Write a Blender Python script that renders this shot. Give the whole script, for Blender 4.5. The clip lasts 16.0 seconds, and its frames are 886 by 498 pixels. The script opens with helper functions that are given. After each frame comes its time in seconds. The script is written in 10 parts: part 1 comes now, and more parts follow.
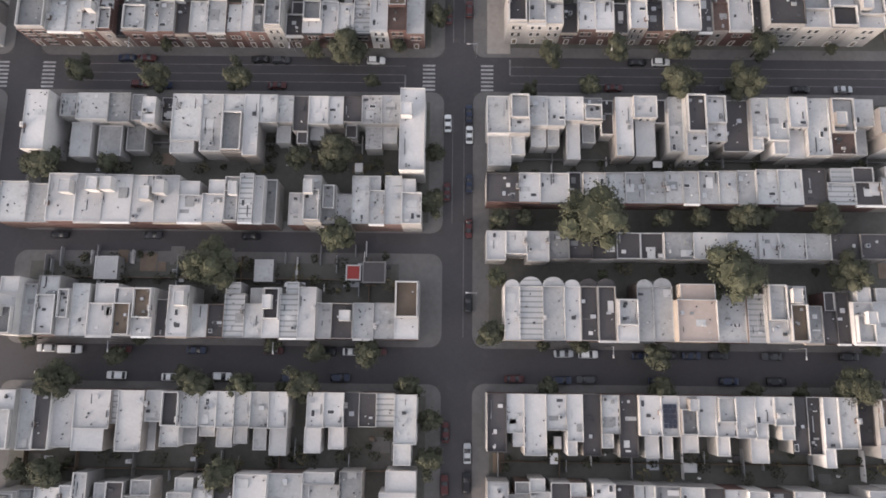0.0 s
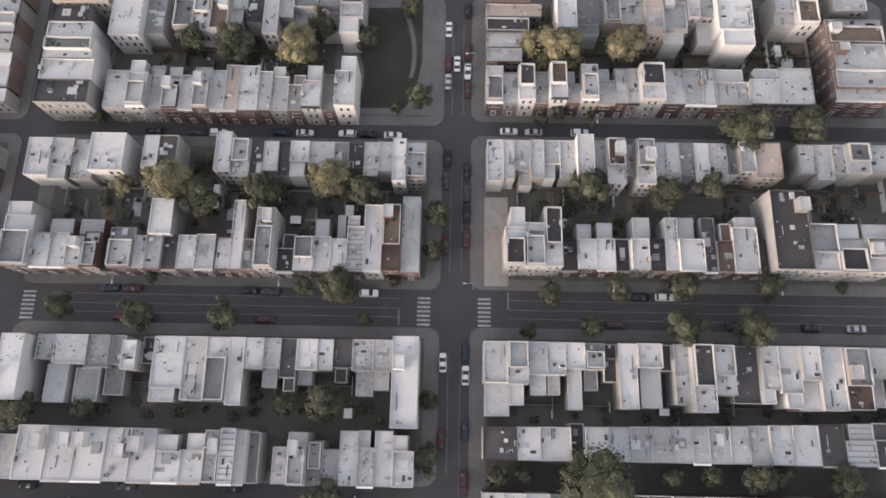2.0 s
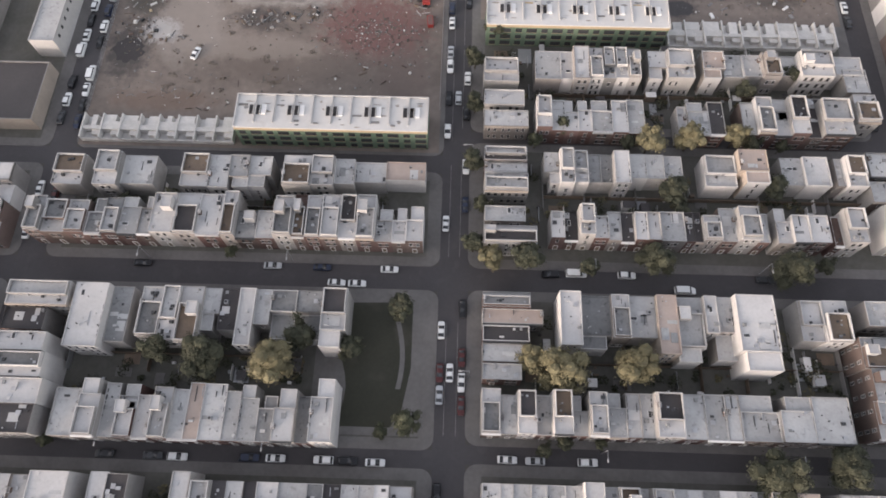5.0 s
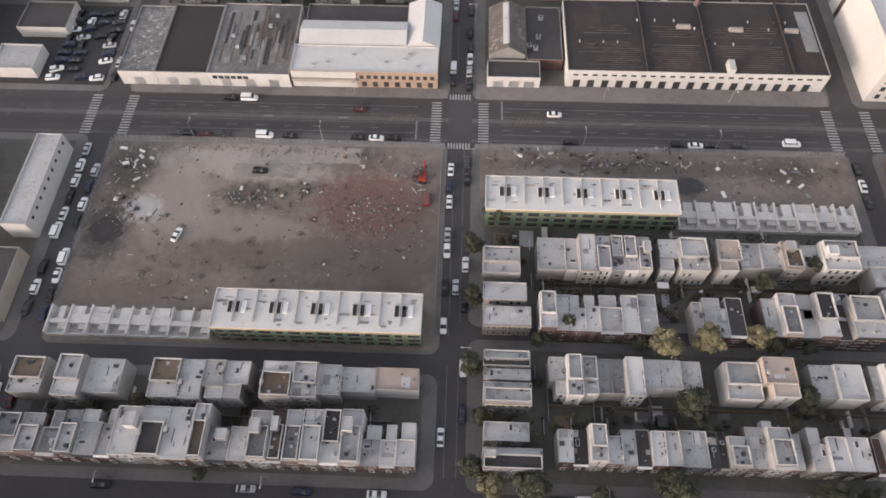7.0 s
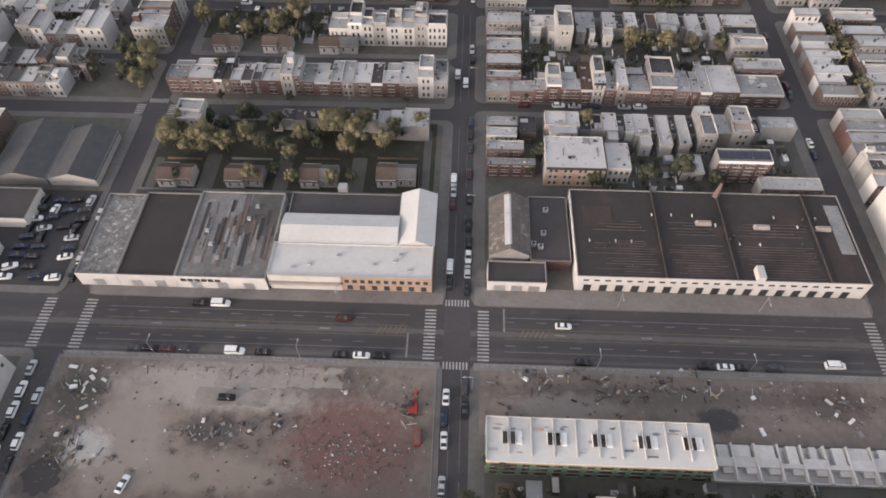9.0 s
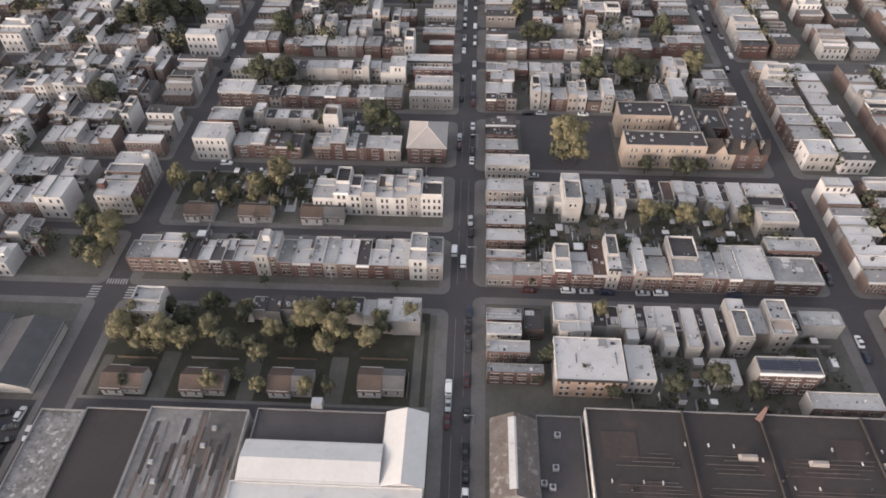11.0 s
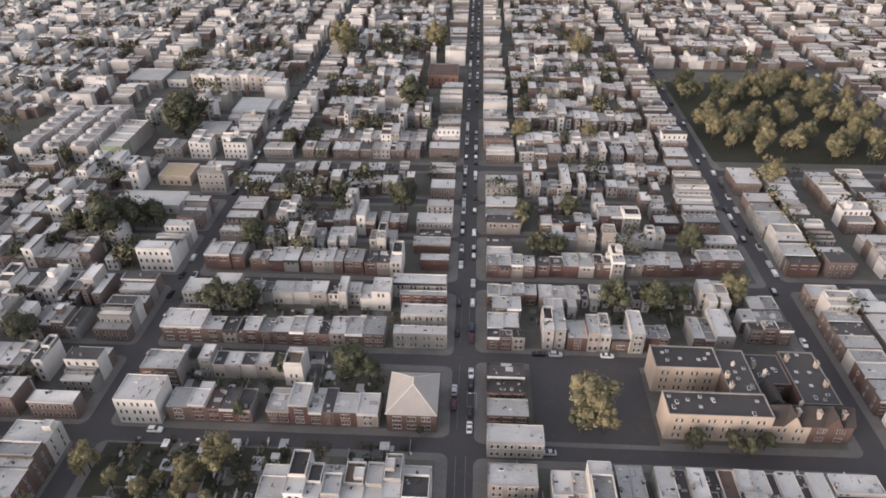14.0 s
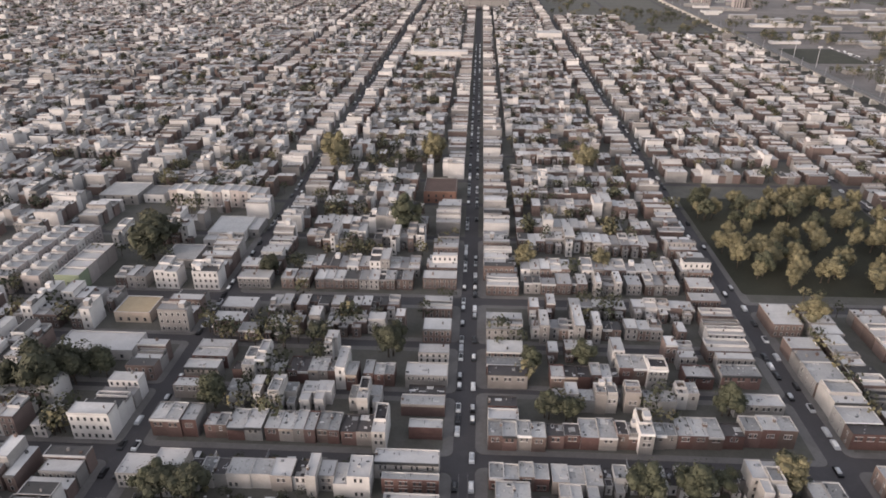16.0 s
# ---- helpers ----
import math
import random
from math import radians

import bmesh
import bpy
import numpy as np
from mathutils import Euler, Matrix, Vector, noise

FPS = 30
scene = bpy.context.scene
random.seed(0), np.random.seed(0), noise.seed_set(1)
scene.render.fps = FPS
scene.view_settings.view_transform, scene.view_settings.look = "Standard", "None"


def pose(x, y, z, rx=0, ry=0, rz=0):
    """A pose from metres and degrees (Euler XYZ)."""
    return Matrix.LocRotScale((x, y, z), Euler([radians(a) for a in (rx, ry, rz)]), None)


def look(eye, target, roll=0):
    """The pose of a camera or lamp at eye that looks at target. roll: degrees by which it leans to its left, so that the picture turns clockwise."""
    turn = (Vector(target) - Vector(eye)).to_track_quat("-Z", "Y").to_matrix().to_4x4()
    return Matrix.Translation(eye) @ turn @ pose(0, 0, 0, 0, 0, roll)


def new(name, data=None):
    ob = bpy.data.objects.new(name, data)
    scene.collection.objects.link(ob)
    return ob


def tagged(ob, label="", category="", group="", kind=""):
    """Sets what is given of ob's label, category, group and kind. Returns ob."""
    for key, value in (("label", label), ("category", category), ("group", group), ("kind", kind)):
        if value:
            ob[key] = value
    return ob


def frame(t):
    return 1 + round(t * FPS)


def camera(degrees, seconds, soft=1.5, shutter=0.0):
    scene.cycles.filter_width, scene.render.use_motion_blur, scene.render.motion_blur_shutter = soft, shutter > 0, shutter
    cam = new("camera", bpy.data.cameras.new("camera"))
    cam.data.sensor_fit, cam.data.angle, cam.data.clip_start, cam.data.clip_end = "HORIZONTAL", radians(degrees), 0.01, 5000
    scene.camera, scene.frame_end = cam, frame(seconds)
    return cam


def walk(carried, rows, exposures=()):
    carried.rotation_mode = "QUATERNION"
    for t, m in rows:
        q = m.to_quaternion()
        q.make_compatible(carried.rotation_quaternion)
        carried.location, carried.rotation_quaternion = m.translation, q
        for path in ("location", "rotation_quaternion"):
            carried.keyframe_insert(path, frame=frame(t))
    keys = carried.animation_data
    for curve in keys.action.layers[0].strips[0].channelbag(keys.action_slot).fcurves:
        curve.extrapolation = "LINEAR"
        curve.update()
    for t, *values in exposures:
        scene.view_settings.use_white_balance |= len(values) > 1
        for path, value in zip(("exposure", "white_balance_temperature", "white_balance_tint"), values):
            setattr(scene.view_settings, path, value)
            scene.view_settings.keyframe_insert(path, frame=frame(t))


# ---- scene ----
cam = camera(67.2, 16.0, 1.75)
PATH = [
    (0, (-0.34, 3.60, 161.96), (-0.91, 20.61, 63.42), -1.29),
    (0.5, (-0.11, 13.40, 162.37), (-0.73, 32.11, 64.13), -1.17),
    (1, (0.13, 24.90, 162.72), (-0.57, 46.25, 65.03), -1.05),
    (1.5, (0.28, 35.45, 163.03), (-0.48, 58.98, 65.84), -0.90),
    (2, (0.54, 47.48, 163.27), (-0.31, 74.04, 66.87), -0.78),
    (2.5, (0.68, 58.26, 163.45), (-0.24, 87.14, 67.72), -0.68),
    (3, (0.88, 70.62, 163.61), (-0.14, 102.49, 68.83), -0.61),
    (3.5, (1.16, 81.63, 163.57), (0.04, 115.30, 69.41), -0.56),
    (4, (1.57, 91.47, 163.29), (0.33, 125.91, 69.42), -0.56),
    (4.2, (1.72, 95.40, 163.26), (0.42, 130.47, 69.62), -0.55),
    (6.3, (2.90, 130.23, 163.34), (0.67, 176.10, 74.51), -0.87),
    (6.5, (2.98, 134.05, 163.33), (0.69, 180.77, 74.95), -0.86),
    (7, (3.08, 145.19, 163.34), (0.65, 194.66, 76.47), -0.81),
    (7.5, (3.00, 155.87, 163.47), (0.46, 207.72, 78.00), -0.78),
    (8, (2.99, 168.12, 163.61), (0.33, 222.95, 80.01), -0.72),
    (8.5, (3.03, 179.24, 163.73), (0.28, 236.31, 81.67), -0.67),
    (9, (3.08, 192.09, 163.66), (0.18, 251.90, 83.57), -0.59),
    (9.2, (3.07, 197.04, 163.61), (0.10, 257.88, 84.30), -0.56),
    (11.3, (3.22, 245.12, 162.32), (-0.16, 316.28, 92.15), -0.22),
    (11.5, (3.26, 249.63, 162.14), (-0.16, 321.52, 92.71), -0.21),
    (12, (3.24, 261.93, 161.67), (-0.36, 336.37, 94.99), -0.21),
    (12.5, (3.39, 272.82, 161.26), (-0.38, 349.23, 96.87), -0.17),
    (13, (3.66, 285.00, 160.79), (-0.31, 363.75, 99.29), -0.18),
    (13.5, (3.87, 295.97, 160.30), (-0.27, 376.53, 101.20), -0.21),
    (14, (4.04, 308.26, 159.87), (-0.29, 390.94, 103.79), -0.20),
    (14.5, (4.13, 319.29, 159.49), (-0.31, 403.61, 105.92), -0.18),
    (15, (4.24, 331.35, 159.33), (-0.34, 417.57, 108.87), -0.13),
    (15.5, (4.36, 342.64, 159.24), (-0.32, 430.28, 111.31), -0.11),
    (16, (4.51, 354.89, 159.25), (-0.32, 444.20, 114.54), -0.10),
]
walk(cam, [(t, look(eye, target, roll)) for t, eye, target, roll in PATH], [(0, 0.35, 6720, 17), (4, 0.28, 6720, 17), (8, -0.02, 6740, 17), (12, 0.15, 6720, 17), (14, 0.11, 6730, 17), (16, -0.06, 6740, 18)])

# ---- light ----
SUN_FROM = Vector((-0.78, -0.60, 0.14)).normalized()
scene.view_settings.exposure = 0.0
world = bpy.data.worlds.new("world")
scene.world = world
world.use_nodes = True
nt = world.node_tree
sky = nt.nodes.new("ShaderNodeTexSky")
sky.sky_type = "NISHITA"
sky.sun_disc = False
sky.sun_elevation = math.asin(SUN_FROM.z)
sky.sun_rotation = math.atan2(SUN_FROM.x, SUN_FROM.y)
sky.air_density, sky.dust_density, sky.ozone_density = 1.0, 2.6, 1.3
haze = nt.nodes.new("ShaderNodeHueSaturation")
haze.inputs["Saturation"].default_value = 0.42
nt.links.new(sky.outputs[0], haze.inputs["Color"])
nt.links.new(haze.outputs[0], nt.nodes["Background"].inputs[0])
nt.nodes["Background"].inputs[1].default_value = 0.54
sun = new("sun", bpy.data.lights.new("sun", "SUN"))
sun.data.energy, sun.data.angle, sun.data.color = 1.15, radians(2.0), (1.0, 0.87, 0.78)
sun.matrix_world = look(SUN_FROM * 300, (0, 0, 0))

# ---- materials ----
def material(name, base, dark=None, rough=0.85, fine=3.0, broad=0.12, amount=0.5, vary=0.25, metal=0.0, bump=0.0, island=False, spots=0.0, spot_scale=0.5, spot_colour=(0.05, 0.05, 0.05)):
    """A surface that varies at two scales, and from piece to piece by the factor vary."""
    m = bpy.data.materials.new(name)
    m.use_nodes = True
    t = m.node_tree
    n, l = t.nodes, t.links
    b = n["Principled BSDF"]
    dark = dark or tuple(c * 0.62 for c in base)
    place = n.new("ShaderNodeNewGeometry")
    big, small = n.new("ShaderNodeTexNoise"), n.new("ShaderNodeTexNoise")
    big.inputs["Scale"].default_value, small.inputs["Scale"].default_value = broad, fine
    big.inputs["Detail"].default_value, small.inputs["Detail"].default_value = 5.0, 3.0
    big.inputs["Roughness"].default_value = 0.65
    for k in (big, small):
        l.new(place.outputs["Position"], k.inputs["Vector"])
    both = n.new("ShaderNodeMath")
    both.operation = "MULTIPLY_ADD"
    l.new(big.outputs["Fac"], both.inputs[0])
    both.inputs[1].default_value = 0.7
    third = n.new("ShaderNodeMath")
    third.operation = "MULTIPLY"
    l.new(small.outputs["Fac"], third.inputs[0])
    third.inputs[1].default_value = 0.3
    l.new(third.outputs[0], both.inputs[2])
    ramp = n.new("ShaderNodeMapRange")
    ramp.inputs[1].default_value, ramp.inputs[2].default_value = 0.5 - 0.16, 0.5 + 0.16
    ramp.inputs[3].default_value, ramp.inputs[4].default_value = amount, 0.0
    l.new(both.outputs[0], ramp.inputs[0])
    mix = n.new("ShaderNodeMix")
    mix.data_type = "RGBA"
    mix.inputs[6].default_value, mix.inputs[7].default_value = (*base, 1), (*dark, 1)
    l.new(ramp.outputs[0], mix.inputs[0])
    last = mix.outputs[2]
    if spots:
        cell = n.new("ShaderNodeTexNoise")
        cell.inputs["Scale"].default_value, cell.inputs["Detail"].default_value = spot_scale, 2.0
        l.new(place.outputs["Position"], cell.inputs["Vector"])
        cut = n.new("ShaderNodeMapRange")
        cut.inputs[1].default_value, cut.inputs[2].default_value = 0.60, 0.70
        cut.inputs[3].default_value, cut.inputs[4].default_value = 0.0, spots
        l.new(cell.outputs["Fac"], cut.inputs[0])
        mix2 = n.new("ShaderNodeMix")
        mix2.data_type = "RGBA"
        mix2.inputs[7].default_value = (*spot_colour, 1)
        l.new(cut.outputs[0], mix2.inputs[0])
        l.new(last, mix2.inputs[6])
        last = mix2.outputs[2]
    if vary:
        own = place.outputs["Random Per Island"] if island else n.new("ShaderNodeObjectInfo").outputs["Random"]
        span = n.new("ShaderNodeMapRange")
        span.inputs[3].default_value, span.inputs[4].default_value = 1 - vary, 1 + vary * 0.6
        l.new(own, span.inputs[0])
        hsv = n.new("ShaderNodeHueSaturation")
        l.new(span.outputs[0], hsv.inputs["Value"])
        l.new(last, hsv.inputs["Color"])
        last = hsv.outputs[0]
    l.new(last, b.inputs["Base Color"])
    b.inputs["Roughness"].default_value, b.inputs["Metallic"].default_value = rough, metal
    b.inputs["Specular IOR Level"].default_value = 0.24 if rough > 0.72 else 0.4
    if bump:
        bp = n.new("ShaderNodeBump")
        bp.inputs["Strength"].default_value, bp.inputs["Distance"].default_value = bump, 0.05
        l.new(small.outputs["Fac"], bp.inputs["Height"])
        l.new(bp.outputs[0], b.inputs["Normal"])
    return m


def striped(name, a, c, width):
    """Standing-seam sheet: stripes along y or x of the given width."""
    m = material(name, a, rough=0.55, vary=0.15)
    n, l = m.node_tree.nodes, m.node_tree.links
    b = n["Principled BSDF"]
    was = b.inputs["Base Color"].links[0].from_socket
    place = n.new("ShaderNodeNewGeometry")
    sep = n.new("ShaderNodeSeparateXYZ")
    l.new(place.outputs["Position"], sep.inputs[0])
    wave = n.new("ShaderNodeMath")
    wave.operation = "PINGPONG"
    wave.inputs[1].default_value = width
    l.new(sep.outputs[1], wave.inputs[0])
    step = n.new("ShaderNodeMath")
    step.operation = "GREATER_THAN"
    step.inputs[1].default_value = width * 0.72
    l.new(wave.outputs[0], step.inputs[0])
    mix = n.new("ShaderNodeMix")
    mix.data_type = "RGBA"
    mix.inputs[7].default_value = (*c, 1)
    l.new(step.outputs[0], mix.inputs[0])
    l.new(was, mix.inputs[6])
    l.new(mix.outputs[2], b.inputs["Base Color"])
    return m


ROOF = {
    "W": material("white_roof_coating", (0.465, 0.453, 0.448), (0.31, 0.30, 0.296), 0.6, 1.6, 0.13, 0.6, 0.16, spots=0.2, spot_scale=0.7, spot_colour=(0.3, 0.29, 0.28)),
    "L": material("light_grey_roofing", (0.415, 0.41, 0.405), (0.25, 0.245, 0.242), 0.75, 1.4, 0.12, 0.65, 0.22, spots=0.4, spot_scale=0.8, spot_colour=(0.17, 0.165, 0.16)),
    "M": material("mid_grey_roofing", (0.25, 0.25, 0.25), (0.14, 0.14, 0.14), 0.8, 1.4, 0.14, 0.85, 0.25, spots=0.4, spot_scale=0.8),
    "D": material("black_tar_roofing", (0.072, 0.066, 0.067), (0.054, 0.05, 0.051), 0.85, 1.4, 0.15, 0.8, 0.3),
    "B": material("brown_roofing", (0.11, 0.075, 0.065), None, 0.85, 1.4, 0.15, 0.8, 0.2),
    "T": material("tan_roofing", (0.40, 0.325, 0.285), None, 0.8, 1.4, 0.15, 0.5, 0.1),
    "G": material("speckled_gravel_roofing", (0.40, 0.39, 0.38), (0.22, 0.21, 0.21), 0.95, 2.2, 0.3, 0.9, 0.1, spots=0.8, spot_scale=1.3),
    "S": striped("seamed_sheet_roofing", (0.40, 0.395, 0.39), (0.20, 0.20, 0.20), 0.62),
}
COPING = material("pale_coping", (0.45, 0.437, 0.43), None, 0.7, 2.0, 0.2, 0.5, 0.1)
BRICK = [
    material("red_brick", (0.135, 0.088, 0.08), (0.09, 0.062, 0.057), 0.9, 5.0, 0.4, 0.7, 0.25, bump=0.3),
    material("brown_brick", (0.14, 0.105, 0.094), (0.092, 0.07, 0.062), 0.9, 5.0, 0.4, 0.7, 0.25, bump=0.3),
    material("painted_brick", (0.26, 0.235, 0.22), None, 0.9, 5.0, 0.4, 0.5, 0.25, bump=0.2),
    material("dark_red_brick", (0.115, 0.068, 0.062), None, 0.9, 5.0, 0.4, 0.7, 0.2, bump=0.3),
]
STUCCO = [
    material("pale_stucco", (0.35, 0.332, 0.318), (0.235, 0.223, 0.212), 0.9, 2.0, 0.3, 0.7, 0.15),
    material("grey_stucco", (0.235, 0.225, 0.22), (0.15, 0.145, 0.14), 0.9, 2.0, 0.3, 0.7, 0.2),
    material("white_render", (0.50, 0.477, 0.463), (0.36, 0.347, 0.335), 0.85, 2.0, 0.3, 0.6, 0.1),
    material("tan_stucco", (0.36, 0.305, 0.26), None, 0.9, 2.0, 0.3, 0.6, 0.15),
]
WHITE = material("white_paint", (0.70, 0.68, 0.665), (0.55, 0.535, 0.52), 0.6, 3.0, 0.4, 0.5, 0.06)
DARKMETAL = material("dark_metal", (0.06, 0.06, 0.062), None, 0.5, 4.0, 0.5, 0.5, 0.2, metal=0.4)
GREYMETAL = material("galvanised_metal", (0.42, 0.42, 0.43), None, 0.45, 4.0, 0.5, 0.5, 0.2, metal=0.5)
GLASS = material("dark_window_glass", (0.055, 0.056, 0.06), (0.035, 0.035, 0.037), 0.12, 3.0, 0.4, 0.4, 0.3)
WOOD = material("weathered_wood", (0.17, 0.13, 0.10), None, 0.85, 6.0, 0.6, 0.7, 0.3)
RED = material("red_paint", (0.28, 0.035, 0.03), None, 0.6, 3.0, 0.4, 0.4, 0.1)
GREEN = material("green_sheathing", (0.115, 0.165, 0.115), (0.08, 0.115, 0.08), 0.7, 2.0, 0.3, 0.6, 0.1)
SOLAR = material("solar_cells", (0.028, 0.032, 0.05), None, 0.35, 3.0, 0.4, 0.3, 0.1)
ASPHALT = material("asphalt", (0.076, 0.071, 0.073), (0.058, 0.054, 0.056), 0.9, 1.1, 0.06, 0.8, 0.0, bump=0.2, spots=0.35, spot_scale=0.25, spot_colour=(0.09, 0.084, 0.084))
PAVING = material("concrete_paving", (0.168, 0.158, 0.152), (0.105, 0.098, 0.094), 0.9, 0.9, 0.10, 0.8, 0.0, bump=0.15)
YARD = material("yard_soil_and_concrete", (0.122, 0.115, 0.105), (0.076, 0.076, 0.063), 0.95, 0.9, 0.09, 0.9, 0.0, bump=0.3, spots=0.5, spot_scale=0.16, spot_colour=(0.125, 0.118, 0.11))
GRASS = material("lawn_grass", (0.052, 0.051, 0.039), (0.036, 0.037, 0.028), 0.97, 1.5, 0.08, 0.9, 0.0, spots=0.6, spot_scale=0.12, spot_colour=(0.075, 0.067, 0.057))
DIRT = material("bare_earth", (0.225, 0.185, 0.162), (0.125, 0.105, 0.093), 0.97, 0.5, 0.035, 0.95, 0.0, bump=0.5, spots=0.5, spot_scale=0.09, spot_colour=(0.10, 0.085, 0.075))
BARLINE = material("white_crossing_paint", (0.42, 0.41, 0.40), (0.20, 0.195, 0.19), 0.8, 1.5, 0.5, 0.9, 0.0)
LINE = material("worn_road_paint", (0.26, 0.25, 0.245), (0.11, 0.105, 0.10), 0.8, 1.5, 0.5, 0.9, 0.0)
YELLOWLINE = material("worn_yellow_road_paint", (0.20, 0.15, 0.085), (0.10, 0.088, 0.07), 0.8, 1.5, 0.5, 0.9, 0.0)
BARK = material("bark", (0.07, 0.055, 0.045), None, 0.95, 6.0, 1.0, 0.7, 0.2)
TANBRICK = material("tan_brick", (0.34, 0.245, 0.19), (0.23, 0.165, 0.13), 0.9, 5.0, 0.4, 0.7, 0.1, bump=0.3)
LEAF = {
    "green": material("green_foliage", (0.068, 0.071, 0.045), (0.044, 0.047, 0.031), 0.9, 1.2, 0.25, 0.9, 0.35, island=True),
    # the green leaf again, darker: shade among the houses put into its colour
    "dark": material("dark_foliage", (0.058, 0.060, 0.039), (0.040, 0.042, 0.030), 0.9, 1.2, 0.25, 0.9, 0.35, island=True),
    # paler and yellower leaf: the low sun's warm light is painted into it
    "gold": material("olive_gold_foliage", (0.165, 0.146, 0.086), (0.10, 0.09, 0.055), 0.9, 1.2, 0.25, 0.9, 0.2, island=True),
}

# ---- ground, roads, blocks ----
def mesh(name, verts, faces, mats, slots=None, smooth=False):
    me = bpy.data.meshes.new(name)
    me.from_pydata(verts, [], faces)
    for m in mats:
        me.materials.append(m)
    if slots:
        me.polygons.foreach_set("material_index", slots)
    if smooth:
        me.polygons.foreach_set("use_smooth", [True] * len(me.polygons))
    return me


class Geo:
    """Verts, faces and material slots of one mesh as it grows."""

    def __init__(self):
        self.v, self.f, self.s = [], [], []

    def quad(self, a, b, c, d, slot=0):
        i = len(self.v)
        self.v += [a, b, c, d]
        self.f.append((i, i + 1, i + 2, i + 3))
        self.s.append(slot)

    def box(self, x0, y0, z0, x1, y1, z1, slot=0, top=None, bottom=False, bevel=0.0):
        i = len(self.v)
        b = bevel
        self.v += [(x0, y0, z0), (x1, y0, z0), (x1, y1, z0), (x0, y1, z0), (x0 + b, y0 + b, z1), (x1 - b, y0 + b, z1), (x1 - b, y1 - b, z1), (x0 + b, y1 - b, z1)]
        for q in ((0, 1, 5, 4), (1, 2, 6, 5), (2, 3, 7, 6), (3, 0, 4, 7)):
            self.f.append(tuple(i + k for k in q))
            self.s.append(slot)
        self.f.append((i + 4, i + 5, i + 6, i + 7))
        self.s.append(slot if top is None else top)
        if bottom:
            self.f.append((i + 3, i + 2, i + 1, i))
            self.s.append(slot)

    def cyl(self, x, y, z0, z1, r, n=8, slot=0, r1=None):
        i = len(self.v)
        r1 = r if r1 is None else r1
        for z, q in ((z0, r), (z1, r1)):
            self.v += [(x + q * math.cos(2 * math.pi * k / n), y + q * math.sin(2 * math.pi * k / n), z) for k in range(n)]
        for k in range(n):
            self.f.append((i + k, i + (k + 1) % n, i + n + (k + 1) % n, i + n + k))
            self.s.append(slot)
        self.f.append(tuple(i + n + k for k in range(n)))
        self.s.append(slot)

    def mesh(self, name, mats, smooth=False):
        return mesh(name, self.v, self.f, mats, self.s, smooth)


def part(name, geo, mats, parent, label=""):
    ob = new(name, geo if isinstance(geo, bpy.types.Mesh) else geo.mesh(name, mats))
    ob.parent = parent
    if label:
        tagged(ob, label)
    return ob


def thing(name, place, label, category, group="", kind=""):
    ob = new(name)
    ob.empty_display_size = 0.5
    ob.location = place
    return tagged(ob, label, category, group, kind)


def slab(name, x0, y0, x1, y1, z0, z1, mat, radius=0.0, label="", category="ground"):
    """A level slab, its corners rounded."""
    pts = []
    for cx, cy, a0 in ((x1 - radius, y1 - radius, 0), (x0 + radius, y1 - radius, 90), (x0 + radius, y0 + radius, 180), (x1 - radius, y0 + radius, 270)):
        for k in range(6 if radius else 1):
            a = radians(a0 + 18 * k)
            pts.append((cx + radius * math.cos(a), cy + radius * math.sin(a)))
    n = len(pts)
    v = [(x, y, z0) for x, y in pts] + [(x, y, z1) for x, y in pts]
    f = [tuple(range(n, 2 * n))] + [(k, (k + 1) % n, n + (k + 1) % n, n + k) for k in range(n)]
    return tagged(new(name, mesh(name, v, f, [mat])), label, category, kind="structure")


EARTH = material("ground_of_the_town", (0.085, 0.079, 0.073), (0.056, 0.053, 0.048), 0.95, 0.3, 0.02, 0.8, 0.0)
g = Geo()
g.quad((-4200, -1500, 0), (4200, -1500, 0), (4200, 4600, 0), (-4200, 4600, 0))
tagged(new("ground", g.mesh("ground", [EARTH])), "dark built-over ground that runs to the horizon", "ground", kind="structure")

# kerb lines of the streets that cross the main street: south kerb, north kerb
WEST = [(-60, -56), (-1.2, 7.5), (30.3, 35.4), (72.3, 81.8), (122.4, 126.5), (166.5, 173.0), (201.3, 206.6), (276.0, 294.0), (371.6, 377.6), (402.5, 406.0), (436.8, 442.4), (473.0, 478.3), (513.2, 520.3), (550.2, 552.8), (581.5, 586.0), (615.0, 622.0)]
# east of the eastern street fewer streets go through
EAST_FAR = [(-60, -56), (-0.9, 7.4), (72.6, 82.0), (123.8, 127.9), (166.8, 172.9), (211.2, 214.8), (276.0, 294.0), (377.0, 381.5), (435.5, 440.8), (520.4, 526.6), (616.5, 622.5)]
EAST = [(-60, -56), (-0.9, 7.4), (72.6, 82.0), (123.8, 127.9), (166.8, 172.9), (211.2, 214.8), (276.0, 294.0), (377.0, 381.5), (435.5, 440.8), (475.4, 480.4), (516.0, 522.0), (553.6, 556.2), (582.0, 585.4), (616.5, 622.5)]
MAIN, LEFT, RIGHT = (-1.4, 6.0), (-113.5, -106.5), (120.5, 127.5)
S_END, N_END = -90.0, 1900.0
later = []
y = 640.0
rg = random.Random(5)
while y < 1850:
    nxt = y + rg.choice((36, 42, 44, 48))
    later.append((nxt, nxt + 4.4))
    y = nxt + 4.4
NS = [MAIN, LEFT, RIGHT]
far_left, far_right = [(LEFT[0] - 117 * k, LEFT[1] - 117 * k) for k in range(1, 9)], [(RIGHT[0] + 117 * k, RIGHT[1] + 117 * k) for k in range(1, 9)]


